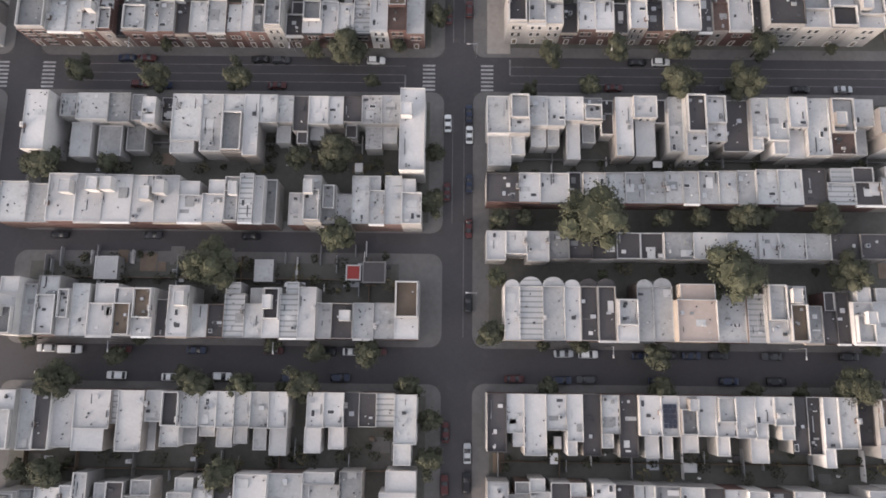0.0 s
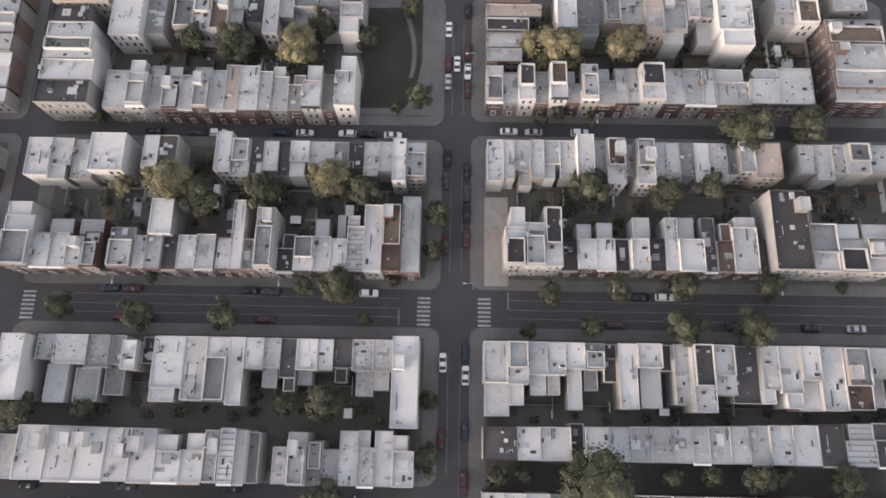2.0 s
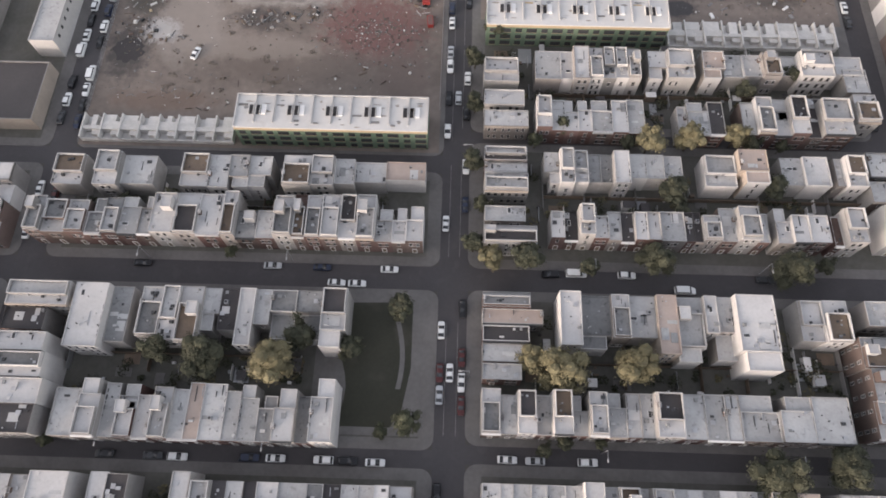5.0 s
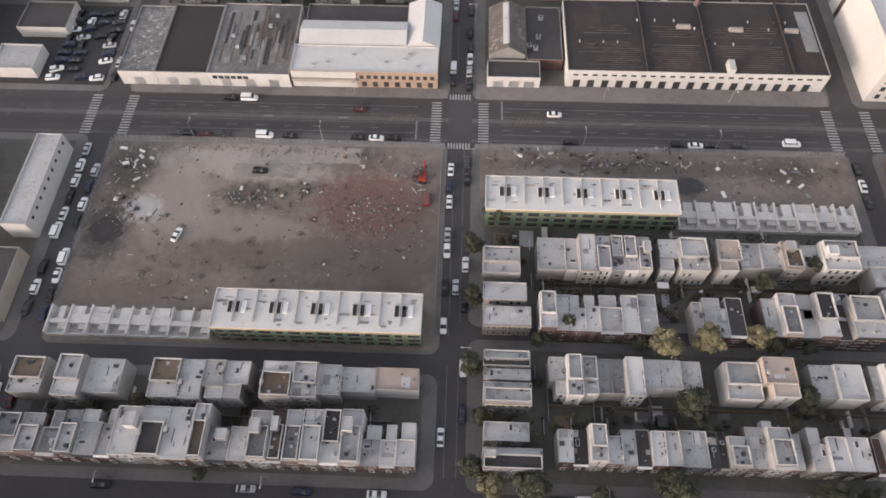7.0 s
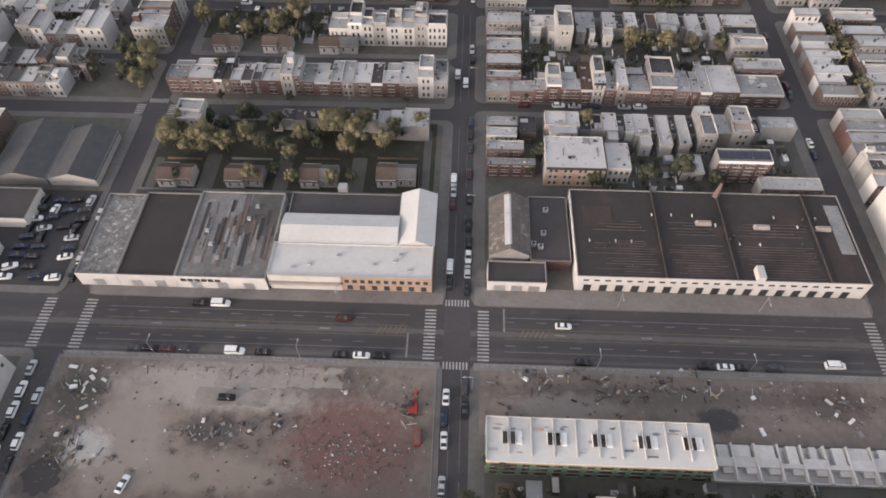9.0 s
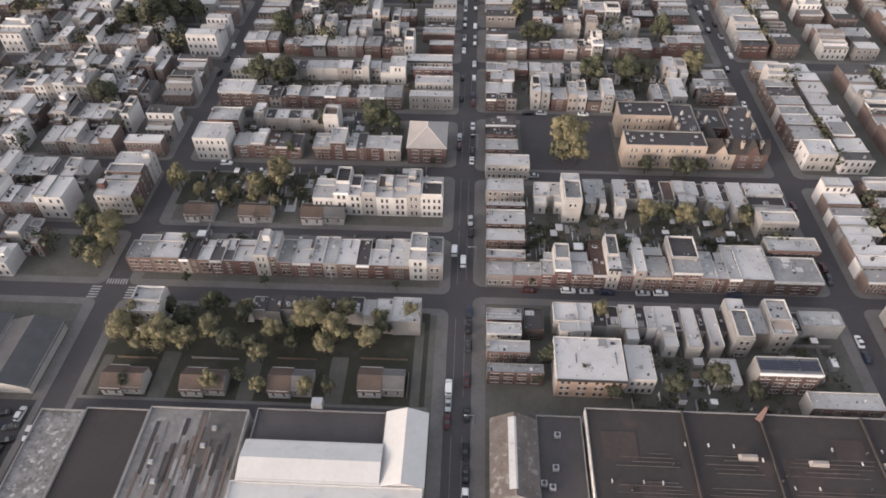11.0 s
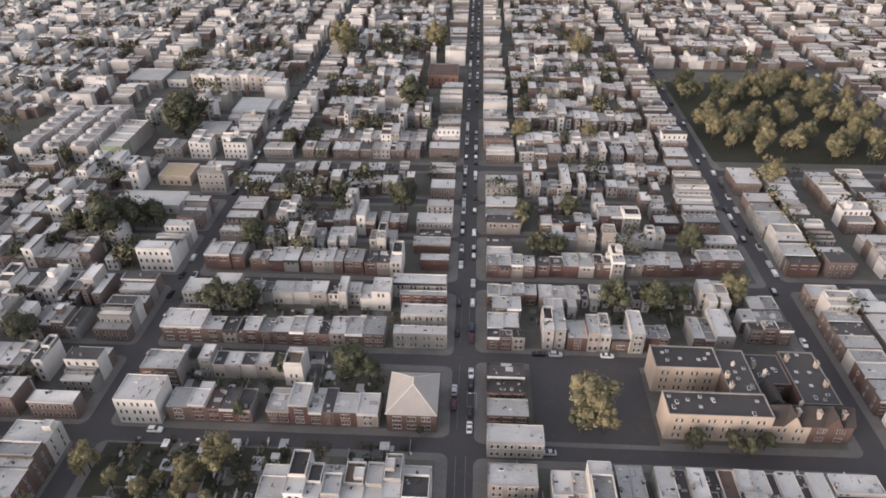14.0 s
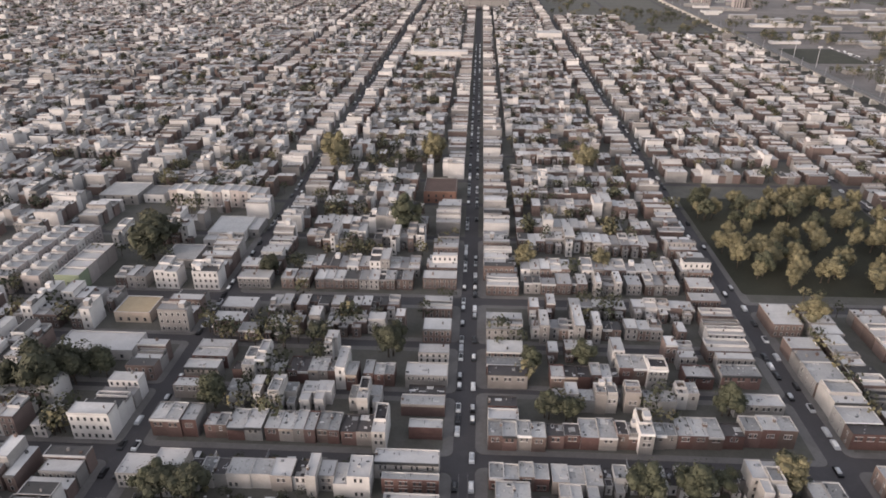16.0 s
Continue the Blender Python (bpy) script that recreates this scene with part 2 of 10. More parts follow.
AVENUE = material("worn_avenue_asphalt", (0.074, 0.069, 0.07), (0.056, 0.052, 0.054), 0.9, 1.1, 0.05, 0.8, 0.0, bump=0.2, spots=0.4, spot_scale=0.2, spot_colour=(0.105, 0.098, 0.097))


def road(name, x0, y0, x1, y1, z, label):
    g = Geo()
    g.quad((x0, y0, z), (x1, y0, z), (x1, y1, z), (x0, y1, z))
    return tagged(new(name, g.mesh(name, [AVENUE if "avenue" in label else ASPHALT])), label, "road", kind="structure")


for k, (a, b) in enumerate(NS + far_left + far_right):
    road(f"road_{k + 1}", a - 0.2, S_END, b + 0.2, N_END, 0.03, "dark asphalt street between kerbs lined with parked cars")
k = 40
for side, lines in ((-1, WEST + later), (1, EAST + later)):
    for a, b in lines:
        x0, x1 = (-1060, MAIN[0]) if side < 0 else (MAIN[1], 1080)
        wide = b - a > 12
        road(f"road_{k}", x0, a - 0.2, x1, b + 0.2, 0.034, "wide worn asphalt avenue with painted lanes" if wide else "narrow dark asphalt street")
        k += 1

road(f"road_{k}", RIGHT[1], 520.2, 1080, 526.8, 0.038, "narrow dark asphalt street")

# blocks: raised pavement all over, darker yards inside
BLOCKS = []


def block_slab(x0, y0, x1, y1, inner=True, lot=None):
    if y1 - y0 < 2 or x1 - x0 < 2:
        return
    n = len(BLOCKS) + 1
    BLOCKS.append((x0, y0, x1, y1))
    slab(f"pavement_{n}", x0, y0, x1, y1, 0.0, 0.15, PAVING, min(3.0, (y1 - y0) / 3), "grey concrete pavement with a stone kerb", "pavement")
    if inner and y1 - y0 > 14:
        slab(f"ground_{n}", x0 + 4.0, y0 + 2.7, x1 - 3.6, y1 - 2.7, 0.14, 0.18, lot or YARD, 0, "dark back yards of soil, concrete and weeds", "ground")


for lines, x0, x1 in ((WEST, LEFT[1], MAIN[0]), (EAST, MAIN[1], RIGHT[0])):
    ends = [S_END] + [v for ab in lines + later[:1] for v in ab]
    for a, b in zip(ends[0::2], ends[1::2]):
        is_lot = abs(a - 206.6) < 1 and x0 < 0
        block_slab(x0, a, x1, b, not is_lot)
for x0, x1 in ((far_left[0][1], LEFT[0]), (RIGHT[1], far_right[0][0])):
    lines = (WEST if x0 < 0 else EAST_FAR) + later[:1]
    ends = [S_END] + [v for ab in lines for v in ab]
    for a, b in zip(ends[0::2], ends[1::2]):
        block_slab(x0, a, x1, b)
# far blocks in one sheet each way
g = Geo()
cols = sorted(NS + far_left + far_right)
for (a0, a1), (b0, b1) in zip(cols, cols[1:]):
    near = b0 < 242 and a1 > -240
    rows_ = ([(635.0, 640.0)] if near else WEST) + later
    for (c0, c1), (d0, d1) in zip(rows_, rows_[1:]):
        if near and c1 < 641:
            continue
        g.box(a1, c1, 0, b0, d0, 0.15)
tagged(new("pavement_far", g.mesh("pavement_far", [YARD])), "pavements and yards of the distant blocks", "pavement", kind="structure")

# ---- small shared meshes ----
def framed(g, w, h, margin, out, back, frame=0, pane=1):
    """A frame that stands proud of the wall by out, with its pane set back."""
    i = len(g.v)
    for x, z, y in ((w / 2, 0, 0), (w / 2, 0, -out), (w / 2 - margin, margin, -out), (w / 2 - margin, margin, -back)):
        z1 = h - z
        g.v += [(-x, y, z), (x, y, z), (x, y, z1), (-x, y, z1)]
    for k in range(3):
        for j in range(4):
            g.f.append((i + 4 * k + j, i + 4 * k + (j + 1) % 4, i + 4 * k + 4 + (j + 1) % 4, i + 4 * k + 4 + j))
            g.s.append(frame)
    g.f.append((i + 12, i + 13, i + 14, i + 15))
    g.s.append(pane)


def window_mesh(w, h, frame, head, pair=0.0):
    """A sash window, or a pair that far apart: thin frame, two panes, a meeting rail, a pale sill and lintel."""
    g = Geo()
    for e in (-pair / 2, pair / 2) if pair else (0.0,):
        first = len(g.v)
        framed(g, w, h, 0.05, 0.03, 0.02)
        g.v[first:] = [(x + e, y, z) for x, y, z in g.v[first:]]
    half = (w + pair) / 2 + 0.08
    g.box(-half, -0.12, -0.12, half, 0, 0, 2, bottom=True)
    g.box(-half, -0.05, h, half, 0, h + 0.2, 2, bottom=True)
    if not pair:
        g.box(-w / 2, -0.045, h * 0.5 - 0.03, w / 2, -0.02, h * 0.5 + 0.03, 0, bottom=True)
    return g.mesh("window", [frame, GLASS, head])


WINDOWS = [window_mesh(0.9, 1.6, WHITE, COPING), window_mesh(0.85, 1.5, WHITE, STUCCO[1]), window_mesh(1.0, 1.6, STUCCO[3], STUCCO[0]), window_mesh(0.8, 1.5, DARKMETAL, COPING)]
PAIRS = [window_mesh(0.85, 1.6, WHITE, COPING, 1.75), window_mesh(0.8, 1.5, WHITE, STUCCO[1], 1.6), window_mesh(0.95, 1.6, STUCCO[3], STUCCO[0], 1.85), window_mesh(0.8, 1.5, DARKMETAL, COPING, 1.7)]


def door_mesh():
    g = Geo()
    framed(g, 1.25, 2.5, 0.14, 0.1, 0.03)
    return g.mesh("door", [WHITE, WOOD])


DOOR = door_mesh()
g = Geo()
g.box(-0.35, -0.55, 0, 0.35, 0.55, 1.35, 0, bevel=0.02)
g.box(-0.42, -0.62, 1.2, 0.42, 0.62, 1.35, 1, bottom=True)
g.cyl(0, -0.22, 1.35, 1.65, 0.14, 6, 1)
g.cyl(0, 0.22, 1.35, 1.65, 0.14, 6, 1)
CHIMNEY = g.mesh("chimney", [BRICK[1], COPING])
g = Geo()
g.cyl(0, 0, 0, 0.7, 0.12, 6)
g.cyl(0, 0, 0.7, 0.85, 0.2, 6, r1=0.05)
VENT = g.mesh("vent_pipe", [DARKMETAL])
g = Geo()
g.box(-0.5, -0.45, 0, 0.5, 0.45, 0.32, 0)
g.box(-0.56, -0.5, 0.3, 0.56, 0.5, 0.38, 1, bottom=True)
HATCH = g.mesh("roof_hatch", [COPING, GREYMETAL])
g = Geo()
g.box(-0.45, -0.8, 0, 0.45, 0.8, 0.22, 0)
g.box(-0.38, -0.72, 0.2, 0.38, 0.72, 0.3, 1, bevel=0.08)
SKYLIGHT = g.mesh("skylight", [WHITE, GLASS])
g = Geo()
g.box(-0.5, -0.45, 0.12, 0.5, 0.45, 0.95, 0, bottom=True, bevel=0.03)
g.cyl(0, 0, 0.95, 1.0, 0.34, 8, 1)
g.box(-0.45, -0.4, 0, -0.35, 0.4, 0.12, 1)
g.box(0.35, -0.4, 0, 0.45, 0.4, 0.12, 1)
COOLER = g.mesh("air_conditioner", [GREYMETAL, DARKMETAL])
g = Geo()
g.cyl(0, 0, 0, 0.5, 0.03, 5, 1)
for kk in range(3):
    g.cyl(0, -0.05 * kk, 0.5 + 0.02 * kk, 0.52 + 0.02 * kk, 0.1 + 0.14 * kk, 8, 0)
DISH = g.mesh("satellite_dish", [COPING, GREYMETAL])
g = Geo()
g.box(0, 0, 0, 1, 1, 0.05, 0, bottom=True)
PANEL = g.mesh("solar_panel", [SOLAR])


def ring(g, x0, y0, x1, y1, z0, z1, t, slots, cap):
    """Four walls with a parapet of thickness t; slots: south, east, north, west."""
    o = [(x0, y0), (x1, y0), (x1, y1), (x0, y1)]
    i_ = [(x0 + t, y0 + t), (x1 - t, y0 + t), (x1 - t, y1 - t), (x0 + t, y1 - t)]
    for k in range(4):
        a, b, c, d = o[k], o[(k + 1) % 4], i_[(k + 1) % 4], i_[k]
        g.quad((*a, z0), (*b, z0), (*b, z1), (*a, z1), slots[k])
        g.quad((*a, z1), (*b, z1), (*c, z1), (*d, z1), cap)
        g.quad((*c, z1 - 0.8), (*d, z1 - 0.8), (*d, z1), (*c, z1), cap)


rh = random.Random(11)
HOUSES, ROOFS, WINGS, SLOPES = [], [], [], []
ROOFWORD = {"W": "white-coated", "L": "pale grey", "M": "mid-grey", "D": "black tarred", "B": "brown", "T": "tan", "G": "speckled gravel", "S": "seamed sheet-metal"}


def south_windows(house, x0, x1, y, h, base=0.9, every=1.0, kind=None, door=False):
    """Rows of windows, storey by storey, on a wall that faces south."""
    w = x1 - x0
    storeys = max(1, int((h + 0.6) / 3.0))
    pick = rh.randrange(4) if kind is None else kind
    n, me = max(1, round(w / 2.3)), WINDOWS[pick]
    if n > 1 and w / n < 2.9:
        n, me = max(1, round(w / 4.4)), PAIRS[pick]
    for s in range(storeys):
        for k in range(n):
            if door and s == 0 and k == 0:
                d = new("door", DOOR)
                d.parent, d.location = house, (x0 + w * (k + 0.5) / n, y, 0.1)
                continue
            if rh.random() > every or s == 0 and house.location.y > 520:
                continue
            o = new("window", me)
            o.parent, o.location = house, (x0 + w * (k + 0.5) / n, y, base + s * (h - 0.4) / storeys)


def house(x, y, w, d, h, code, face, style="brick", wing=None, name="row_house", windows=True):
    """One house, its south-west corner at x, y. face: -1 fronts south, 1 fronts north."""
    roof, flags = code[0], code[1:]
    for a, b, c, e, *_ in ROOFS:
        over = max(0, min(x + w, a + c) - max(x, a)) * max(0, min(y + d, b + e) - max(y, b))
        if over > 0.3 * w * d:
            return None
    front = rh.choice(BRICK + [BRICK[0], BRICK[3]] if style == "brick" else STUCCO[:2] if style == "stucco" else [STUCCO[2]])
    front = TANBRICK if style == "tan" else front
    side = rh.choice([STUCCO[0], STUCCO[1], STUCCO[1], BRICK[1], BRICK[3]] if roof != "W" else (STUCCO[0], STUCCO[2]))
    if face > 0:
        side = rh.choice((STUCCO[0], STUCCO[1], STUCCO[2], STUCCO[0], BRICK[2]))
    if h >= 9.3 and roof in "WT":
        front = rh.choice((STUCCO[2], STUCCO[0]) if roof == "W" else (STUCCO[3],))
        side = front
    if roof == "D" and h > 9.3:
        front = side = STUCCO[1]
    h += rh.uniform(-0.16, 0.16)
    storey = {2: "two", 3: "three", 4: "four"}.get(max(2, min(4, round(h / 3))), "two")
    deck = " with walled terrace" if "r" in flags else " with stair penthouse" if "p" in flags else " with solar panels" if "o" in flags else ""
    kindword = "brick row house" if front in BRICK else "rendered row house"
    name = "town_house" if h > 9.2 else "rendered_house" if front not in BRICK else "brick_house" if h > 7.45 else "low_brick_house"
    ob = thing(name, (x + w / 2, y + d / 2, 0.15), f"{storey}-storey {kindword}, {ROOFWORD[roof]} roof{deck}", "house", "row houses")
    HOUSES.append(ob)
    ROOFS.append((x, y, w, d, h, code))
    SLOPES.append(face)
    if not flags and d > 8 and 3.8 < w < 8 and (h > 8.2 and rh.random() < 0.4 or roof in "WL" and 6.8 < h and rh.random() < 0.08):
        flags = "r"
    X, Y = w / 2, d / 2
    rim = rh.choice((0.12, 0.12, 0.15, 0.2))
    top = h + rh.choice((0.12, 0.15, 0.2, 0.35))
    g = Geo()
    slots = [0 if face < 0 else 1, 1, 0 if face > 0 else 1, 1]
    ring(g, -X, -Y, X, Y, 0, top, rim, slots, 2)
    part("wall", g, [front, side, rh.choices((COPING, ROOF[roof], side), (0.3, 0.55, 0.15))[0]], ob)
    g = Geo()
    f0, f1 = (h, h - 0.35) if face < 0 else (h - 0.35, h)
    i = len(g.v)
    g.v += [(-X + 0.1, -Y + 0.1, f0), (X - 0.1, -Y + 0.1, f0), (X - 0.1, Y - 0.1, f1), (-X + 0.1, Y - 0.1, f1)]
    g.f.append((0, 1, 2, 3))
    g.s.append(0)
    part("roof", g, [ROOF[roof]], ob)
    if "a" in flags:
        g = Geo()
        n = 10
        pts = [(X * math.cos(math.pi * k / n), Y + min(2.2, X * 0.9) * math.sin(math.pi * k / n)) for k in range(n + 1)]
        for a, b in zip(pts, pts[1:]):
            g.quad((*a, 0), (*b, 0), (*b, h), (*a, h), 0)
        g.v += [(*p, h) for p in pts]
        g.f.append(tuple(range(len(g.v) - n - 1, len(g.v))))
        g.s.append(1)
        part("rear_bay", g, [side, ROOF[roof]], ob)
    if face < 0 and h < 10.8 and rh.random() < 0.36:
        g = Geo()
        g.box(-X + 0.05, -Y - 0.4, top - 0.75, X - 0.05, -Y, top - 0.05, 0, bottom=True)
        g.box(-X + 0.05, -Y - 0.25, top - 1.0, X - 0.05, -Y, top - 0.75, 0, bottom=True)
        part("cornice", g, [rh.choice((COPING, WHITE, STUCCO[3], DARKMETAL))], ob)
    if windows and (face < 0 and y > 70 or y > 50 and h > 8.2 or y > 130 and h > 7.6 or y > 380):
        south_windows(ob, -X + 0.2, X - 0.2, -Y, h, door=face < 0 and y < 200, every=1.0 if face < 0 else 0.75 if h > 8.2 else 0.35)
    if "r" in flags:
        # terrace: raised parapet, darker floor, stair box
        g = Geo()
        ty0, ty1 = (-Y * 0.25, Y - 0.25) if rh.random() < 0.6 else (-Y + 0.3, Y * 0.35)
        ring(g, -X + 0.25, ty0, X - 0.25, ty1, h - 0.2, h + 1.25, 0.2, [0, 0, 0, 0], 1)
        part("terrace_parapet", g, [side, COPING], ob)
        g = Geo()
        g.box(-X + 0.45, ty0 + 0.2, h - 0.1, X - 0.45, ty1 - 0.2, h + 0.2, 0)
        part("terrace_deck", g, [rh.choice((ROOF["M"], WOOD, ROOF["L"], ROOF["L"], ROOF["W"], ROOF["D"]))], ob)
    if "p" in flags or ("r" in flags and rh.random() < 0.22):
        g = Geo()
        pw, pd = min(w * 0.5, 2.6), min(d * 0.3, 3.2)
        px = rh.choice((-X + 0.35, X - 0.35 - pw))
        py = rh.uniform(-Y * 0.2, max(-Y * 0.19, Y - pd - 0.4))
        ring(g, px, py, px + pw, py + pd, h - 0.4, h + 2.5, 0.15, [0] * 4, 1)
        g.quad((px, py, h + 2.35), (px + pw, py, h + 2.35), (px + pw, py + pd, h + 2.3), (px, py + pd, h + 2.3), 2)
        part("stair_penthouse", g, [rh.choice((STUCCO[2], side)), COPING, ROOF["W"]], ob)
    if "o" in flags:
        pw, pl = (w - 0.9) / 3, d * 0.6 / 5
        for k in range(15):
            o = part("solar_panel", PANEL, None, ob)
            o.location = (-X + 0.45 + pw * (k % 3), -Y * 0.6 + pl * (k // 3), h + 0.15)
            o.scale = (pw - 0.08, pl - 0.1, 1)
    if "s" in flags:
        for k in range(5):
            o = part("vent_pipe", VENT, None, ob)
            o.location = (rh.uniform(-X + 0.5, X - 0.5), rh.uniform(-Y + 0.6, Y - 0.6), h - 0.2)
    # small roof things
    if not set(flags) & set("ra"):
        for me, nm, p in ((VENT, "vent_pipe", 0.06), (HATCH, "roof_hatch", 0.15), (SKYLIGHT, "skylight", 0.16), (COOLER, "air_conditioner", 0.12), (DISH, "satellite_dish", 0.05)):
            if rh.random() < p:
                o = part(nm, me, None, ob)
                o.location = (rh.uniform(-X + 0.7, X - 0.7), rh.uniform(-Y + 0.9, Y - 0.9), h - 0.3)
                o.rotation_euler[2] = rh.choice((0, 0, 1.57))
    if rh.random() < 0.17:
        o = part("chimney", CHIMNEY, None, ob)
        o.location = (rh.choice((-X + 0.4, X - 0.4)), rh.uniform(-Y * 0.4, Y * 0.5), h - 0.3)
    if wing:
        wx0, ww, wd, wh = wing
        g = Geo()
        a = -X + wx0
        WINGS.append((x + wx0 - 0.3, y + d if face < 0 else y - wd - 0.3, x + wx0 + ww + 0.3, y + d + wd + 0.3 if face < 0 else y))
        b0, b1 = (Y, Y + wd) if face < 0 else (-Y - wd, -Y)
        ring(g, a, b0, a + ww, b1, 0, wh + 0.25, 0.18, [1, 0, 0, 0], 1)
        g.quad((a + 0.15, b0 + 0.15, wh), (a + ww - 0.15, b0 + 0.15, wh), (a + ww - 0.15, b1 - 0.15, wh), (a + 0.15, b1 - 0.15, wh), 2)
        wing_part = part("rear_wing", g, [side, COPING, ROOF[roof]], ob)
        if face > 0 and y > 185:
            for s in range(max(1, int(wh / 3))):
                o = new("window", WINDOWS[1])
                o.parent, o.location = wing_part, (a + ww / 2, b0, 1 + s * 2.9)
    return ob


def side_windows(house, x, y0, y1, h, west=True):
    """Windows on a wall that faces west or east."""
    n, storeys = max(1, int((y1 - y0) / 3.6)), max(1, int((h + 0.6) / 3.0))
    for s in range(storeys):
        for k in range(n):
            o = new("window", WINDOWS[1])
            o.parent, o.location = house, (x, y0 + (y1 - y0) * (k + 0.5) / n, 0.9 + s * (h - 0.4) / storeys)
            o.rotation_euler[2] = -math.pi / 2 if west else math.pi / 2


PLOTS = []


def row(front, face, style, cells):
    """A terrace along x: west edge, width, height, depth, roof code, setback and rear wing of each house."""
    for x, w, h, d, code, *more in cells:
        back = more[0] if more else 0
        y = front + back * face
        if len(more) < 2 and d > 9 and w > 3.4 and not set(code[1:]) & set("arpo") and rh.random() < 0.45:
            # narrow light well beside a rear wing as high as the house
            cut = rh.uniform(2.6, min(5.0, d * 0.4))
            slot = rh.uniform(1.0, 1.5)
            more = [back, rh.choice((0.0, slot)), w - slot, cut, h - 0.45]
            d -= cut
        house(x, y if face < 0 else y - d, w, d, h, code, face, style, more[1:5] if len(more) > 1 else None)


def block(cells):
    """Single houses by their south-west corner, width, depth, height and roof code."""
    for x, y, w, d, h, code in cells:
        if y > 566:
            PLOTS.append((x, y, x + w, y + d, h, code[0], True))
            continue
        ob = house(x, y, w, d, h, code.replace("v", "").replace("k", ""), -1, "tan" if "k" in code else "stucco" if code[0] in "WT" else "brick")
        if ob and "v" in code:
            side_windows(ob, -w / 2, -d / 2, d / 2, h)
def backs(cells):
    """Houses that front north, seen from their yards: main range and a narrower rear wing beside a light well."""
    for x, y, w, d, h, code in cells:
        wing, main = None, d
        if y > 566:
            cut, slot = d * rh.uniform(0.25, 0.4), w * rh.uniform(0.3, 0.45)
            PLOTS.append((x, y + cut, x + w, y + d, h, code[0], False))
            PLOTS.append((x, y, x + w - slot, y + cut, h - rh.choice((0.4, 0.6, 2.4)), code[0], True))
            continue
        if d > 7 and 3.2 < w < 6 and "r" not in code:
            cut = d * rh.uniform(0.28, 0.42)
            slot = w * rh.uniform(0.3, 0.42)
            wing, main = (rh.choice((0.0, slot)), w - slot, cut, h - rh.choice((0.3, 0.5, 2.4))), d - cut
        house(x, y + d - main, w, main, h, code, 1, "stucco", wing)


# west, south side of the wide street
row(68.1, 1, 'brick', [
    (-102.1, 5.5, 10.3, 14.9, 'W', -0.3),
    (-100, 4.7, 5.2, 6, 'D'),
    (-95.3, 4.3, 6.9, 5.8, 'L'),
    (-91, 7.9, 7.7, 6.7, 'L', 0, -2, 5, 8.8, 5.2),
    (-83.1, 5.3, 7.7, 7.5, 'M', 0, -3, 5.7, 7.7, 5.2),
    (-77.8, 3.2, 6.9, 6.7, 'M', 0, -1.8, 4.6, 6.9, 4.4),
    (-74.6, 3.3, 8.6, 6.7, 'W', -1.2),
    (-71.3, 3.7, 5.2, 6.2, 'D'),
    (-67.6, 7.2, 7.7, 15, 'Ls'),
    (-60.4, 5.2, 7.7, 14.6, 'Ls'),
    (-55.2, 5.2, 7.7, 14.7, 'L'),
    (-50, 3.6, 7.7, 15.5, 'W'),
    (-46.4, 4.4, 7.7, 7.2, 'L'),
    (-42, 3.8, 6.9, 6.9, 'L', 0, -0.6, 3.5, 4.3, 4.4),
])

# west, south side of the wide street
row(68.1, 1, 'brick', [
    (-38.2, 3.7, 6.9, 12.1, 'D'),
    (-34.5, 4.9, 6.9, 7.2, 'W', 0, 0.2, 3.3, 3.3, 4.4),
    (-29.6, 3.7, 6.9, 7.2, 'W'),
    (-25.9, 4.5, 6.9, 6.5, 'D', 0, 0.3, 2.8, 3.3, 4.4),
    (-21.4, 4.8, 7.7, 7.2, 'G', 0, 0.9, 4, 5.6, 5.2),
    (-16.6, 4.8, 7.7, 7.2, 'L', 0, 0.2, 3.6, 4.2, 5.2),
    (-11.8, 5.9, 11.2, 20.3, 'Wp', 0.4),
])

# west, north side of the second street
row(35.8, -1, 'brick', [
    (-107.7, 6.9, 6.9, 10.1, 'L'),
    (-100.8, 5.6, 6.9, 9.6, 'L'),
    (-95.2, 6.7, 8.6, 11.7, 'Wp'),
    (-88.5, 6.4, 8.6, 11.6, 'Wp'),
    (-82.1, 6.9, 8.6, 11.5, 'Wp'),
    (-75.2, 5.5, 8.6, 11.4, 'Wp'),
    (-69.7, 5.7, 8.6, 11.4, 'Wp'),
    (-64, 5.8, 8.6, 10.1, 'W'),
    (-58.2, 5, 8.6, 10.5, 'W'),
    (-53.2, 3.8, 8.6, 11.3, 'Lr'),
    (-49.4, 3.4, 9.5, 11.8, 'S'),
    (-46, 2.2, 8.6, 11.4, 'W'),
    (-43.8, 2.7, 6.9, 11, 'M'),
    (-38.2, 4.2, 6.9, 7.9, 'W'),
])

# west, north side of the second street
row(35.8, -1, 'brick', [
    (-34, 4.1, 10.3, 11.2, 'Wr'),
    (-29.9, 3.2, 8.6, 9.4, 'Mr'),
    (-26.7, 3.8, 6.9, 7.6, 'W'),
    (-22.9, 4.1, 8.6, 11.7, 'Ls'),
    (-18.8, 3.7, 8.6, 11.8, 'Ls'),
    (-15.1, 4, 8.6, 11.8, 'L'),
    (-11.1, 4.7, 9.5, 10.9, 'W'),
])

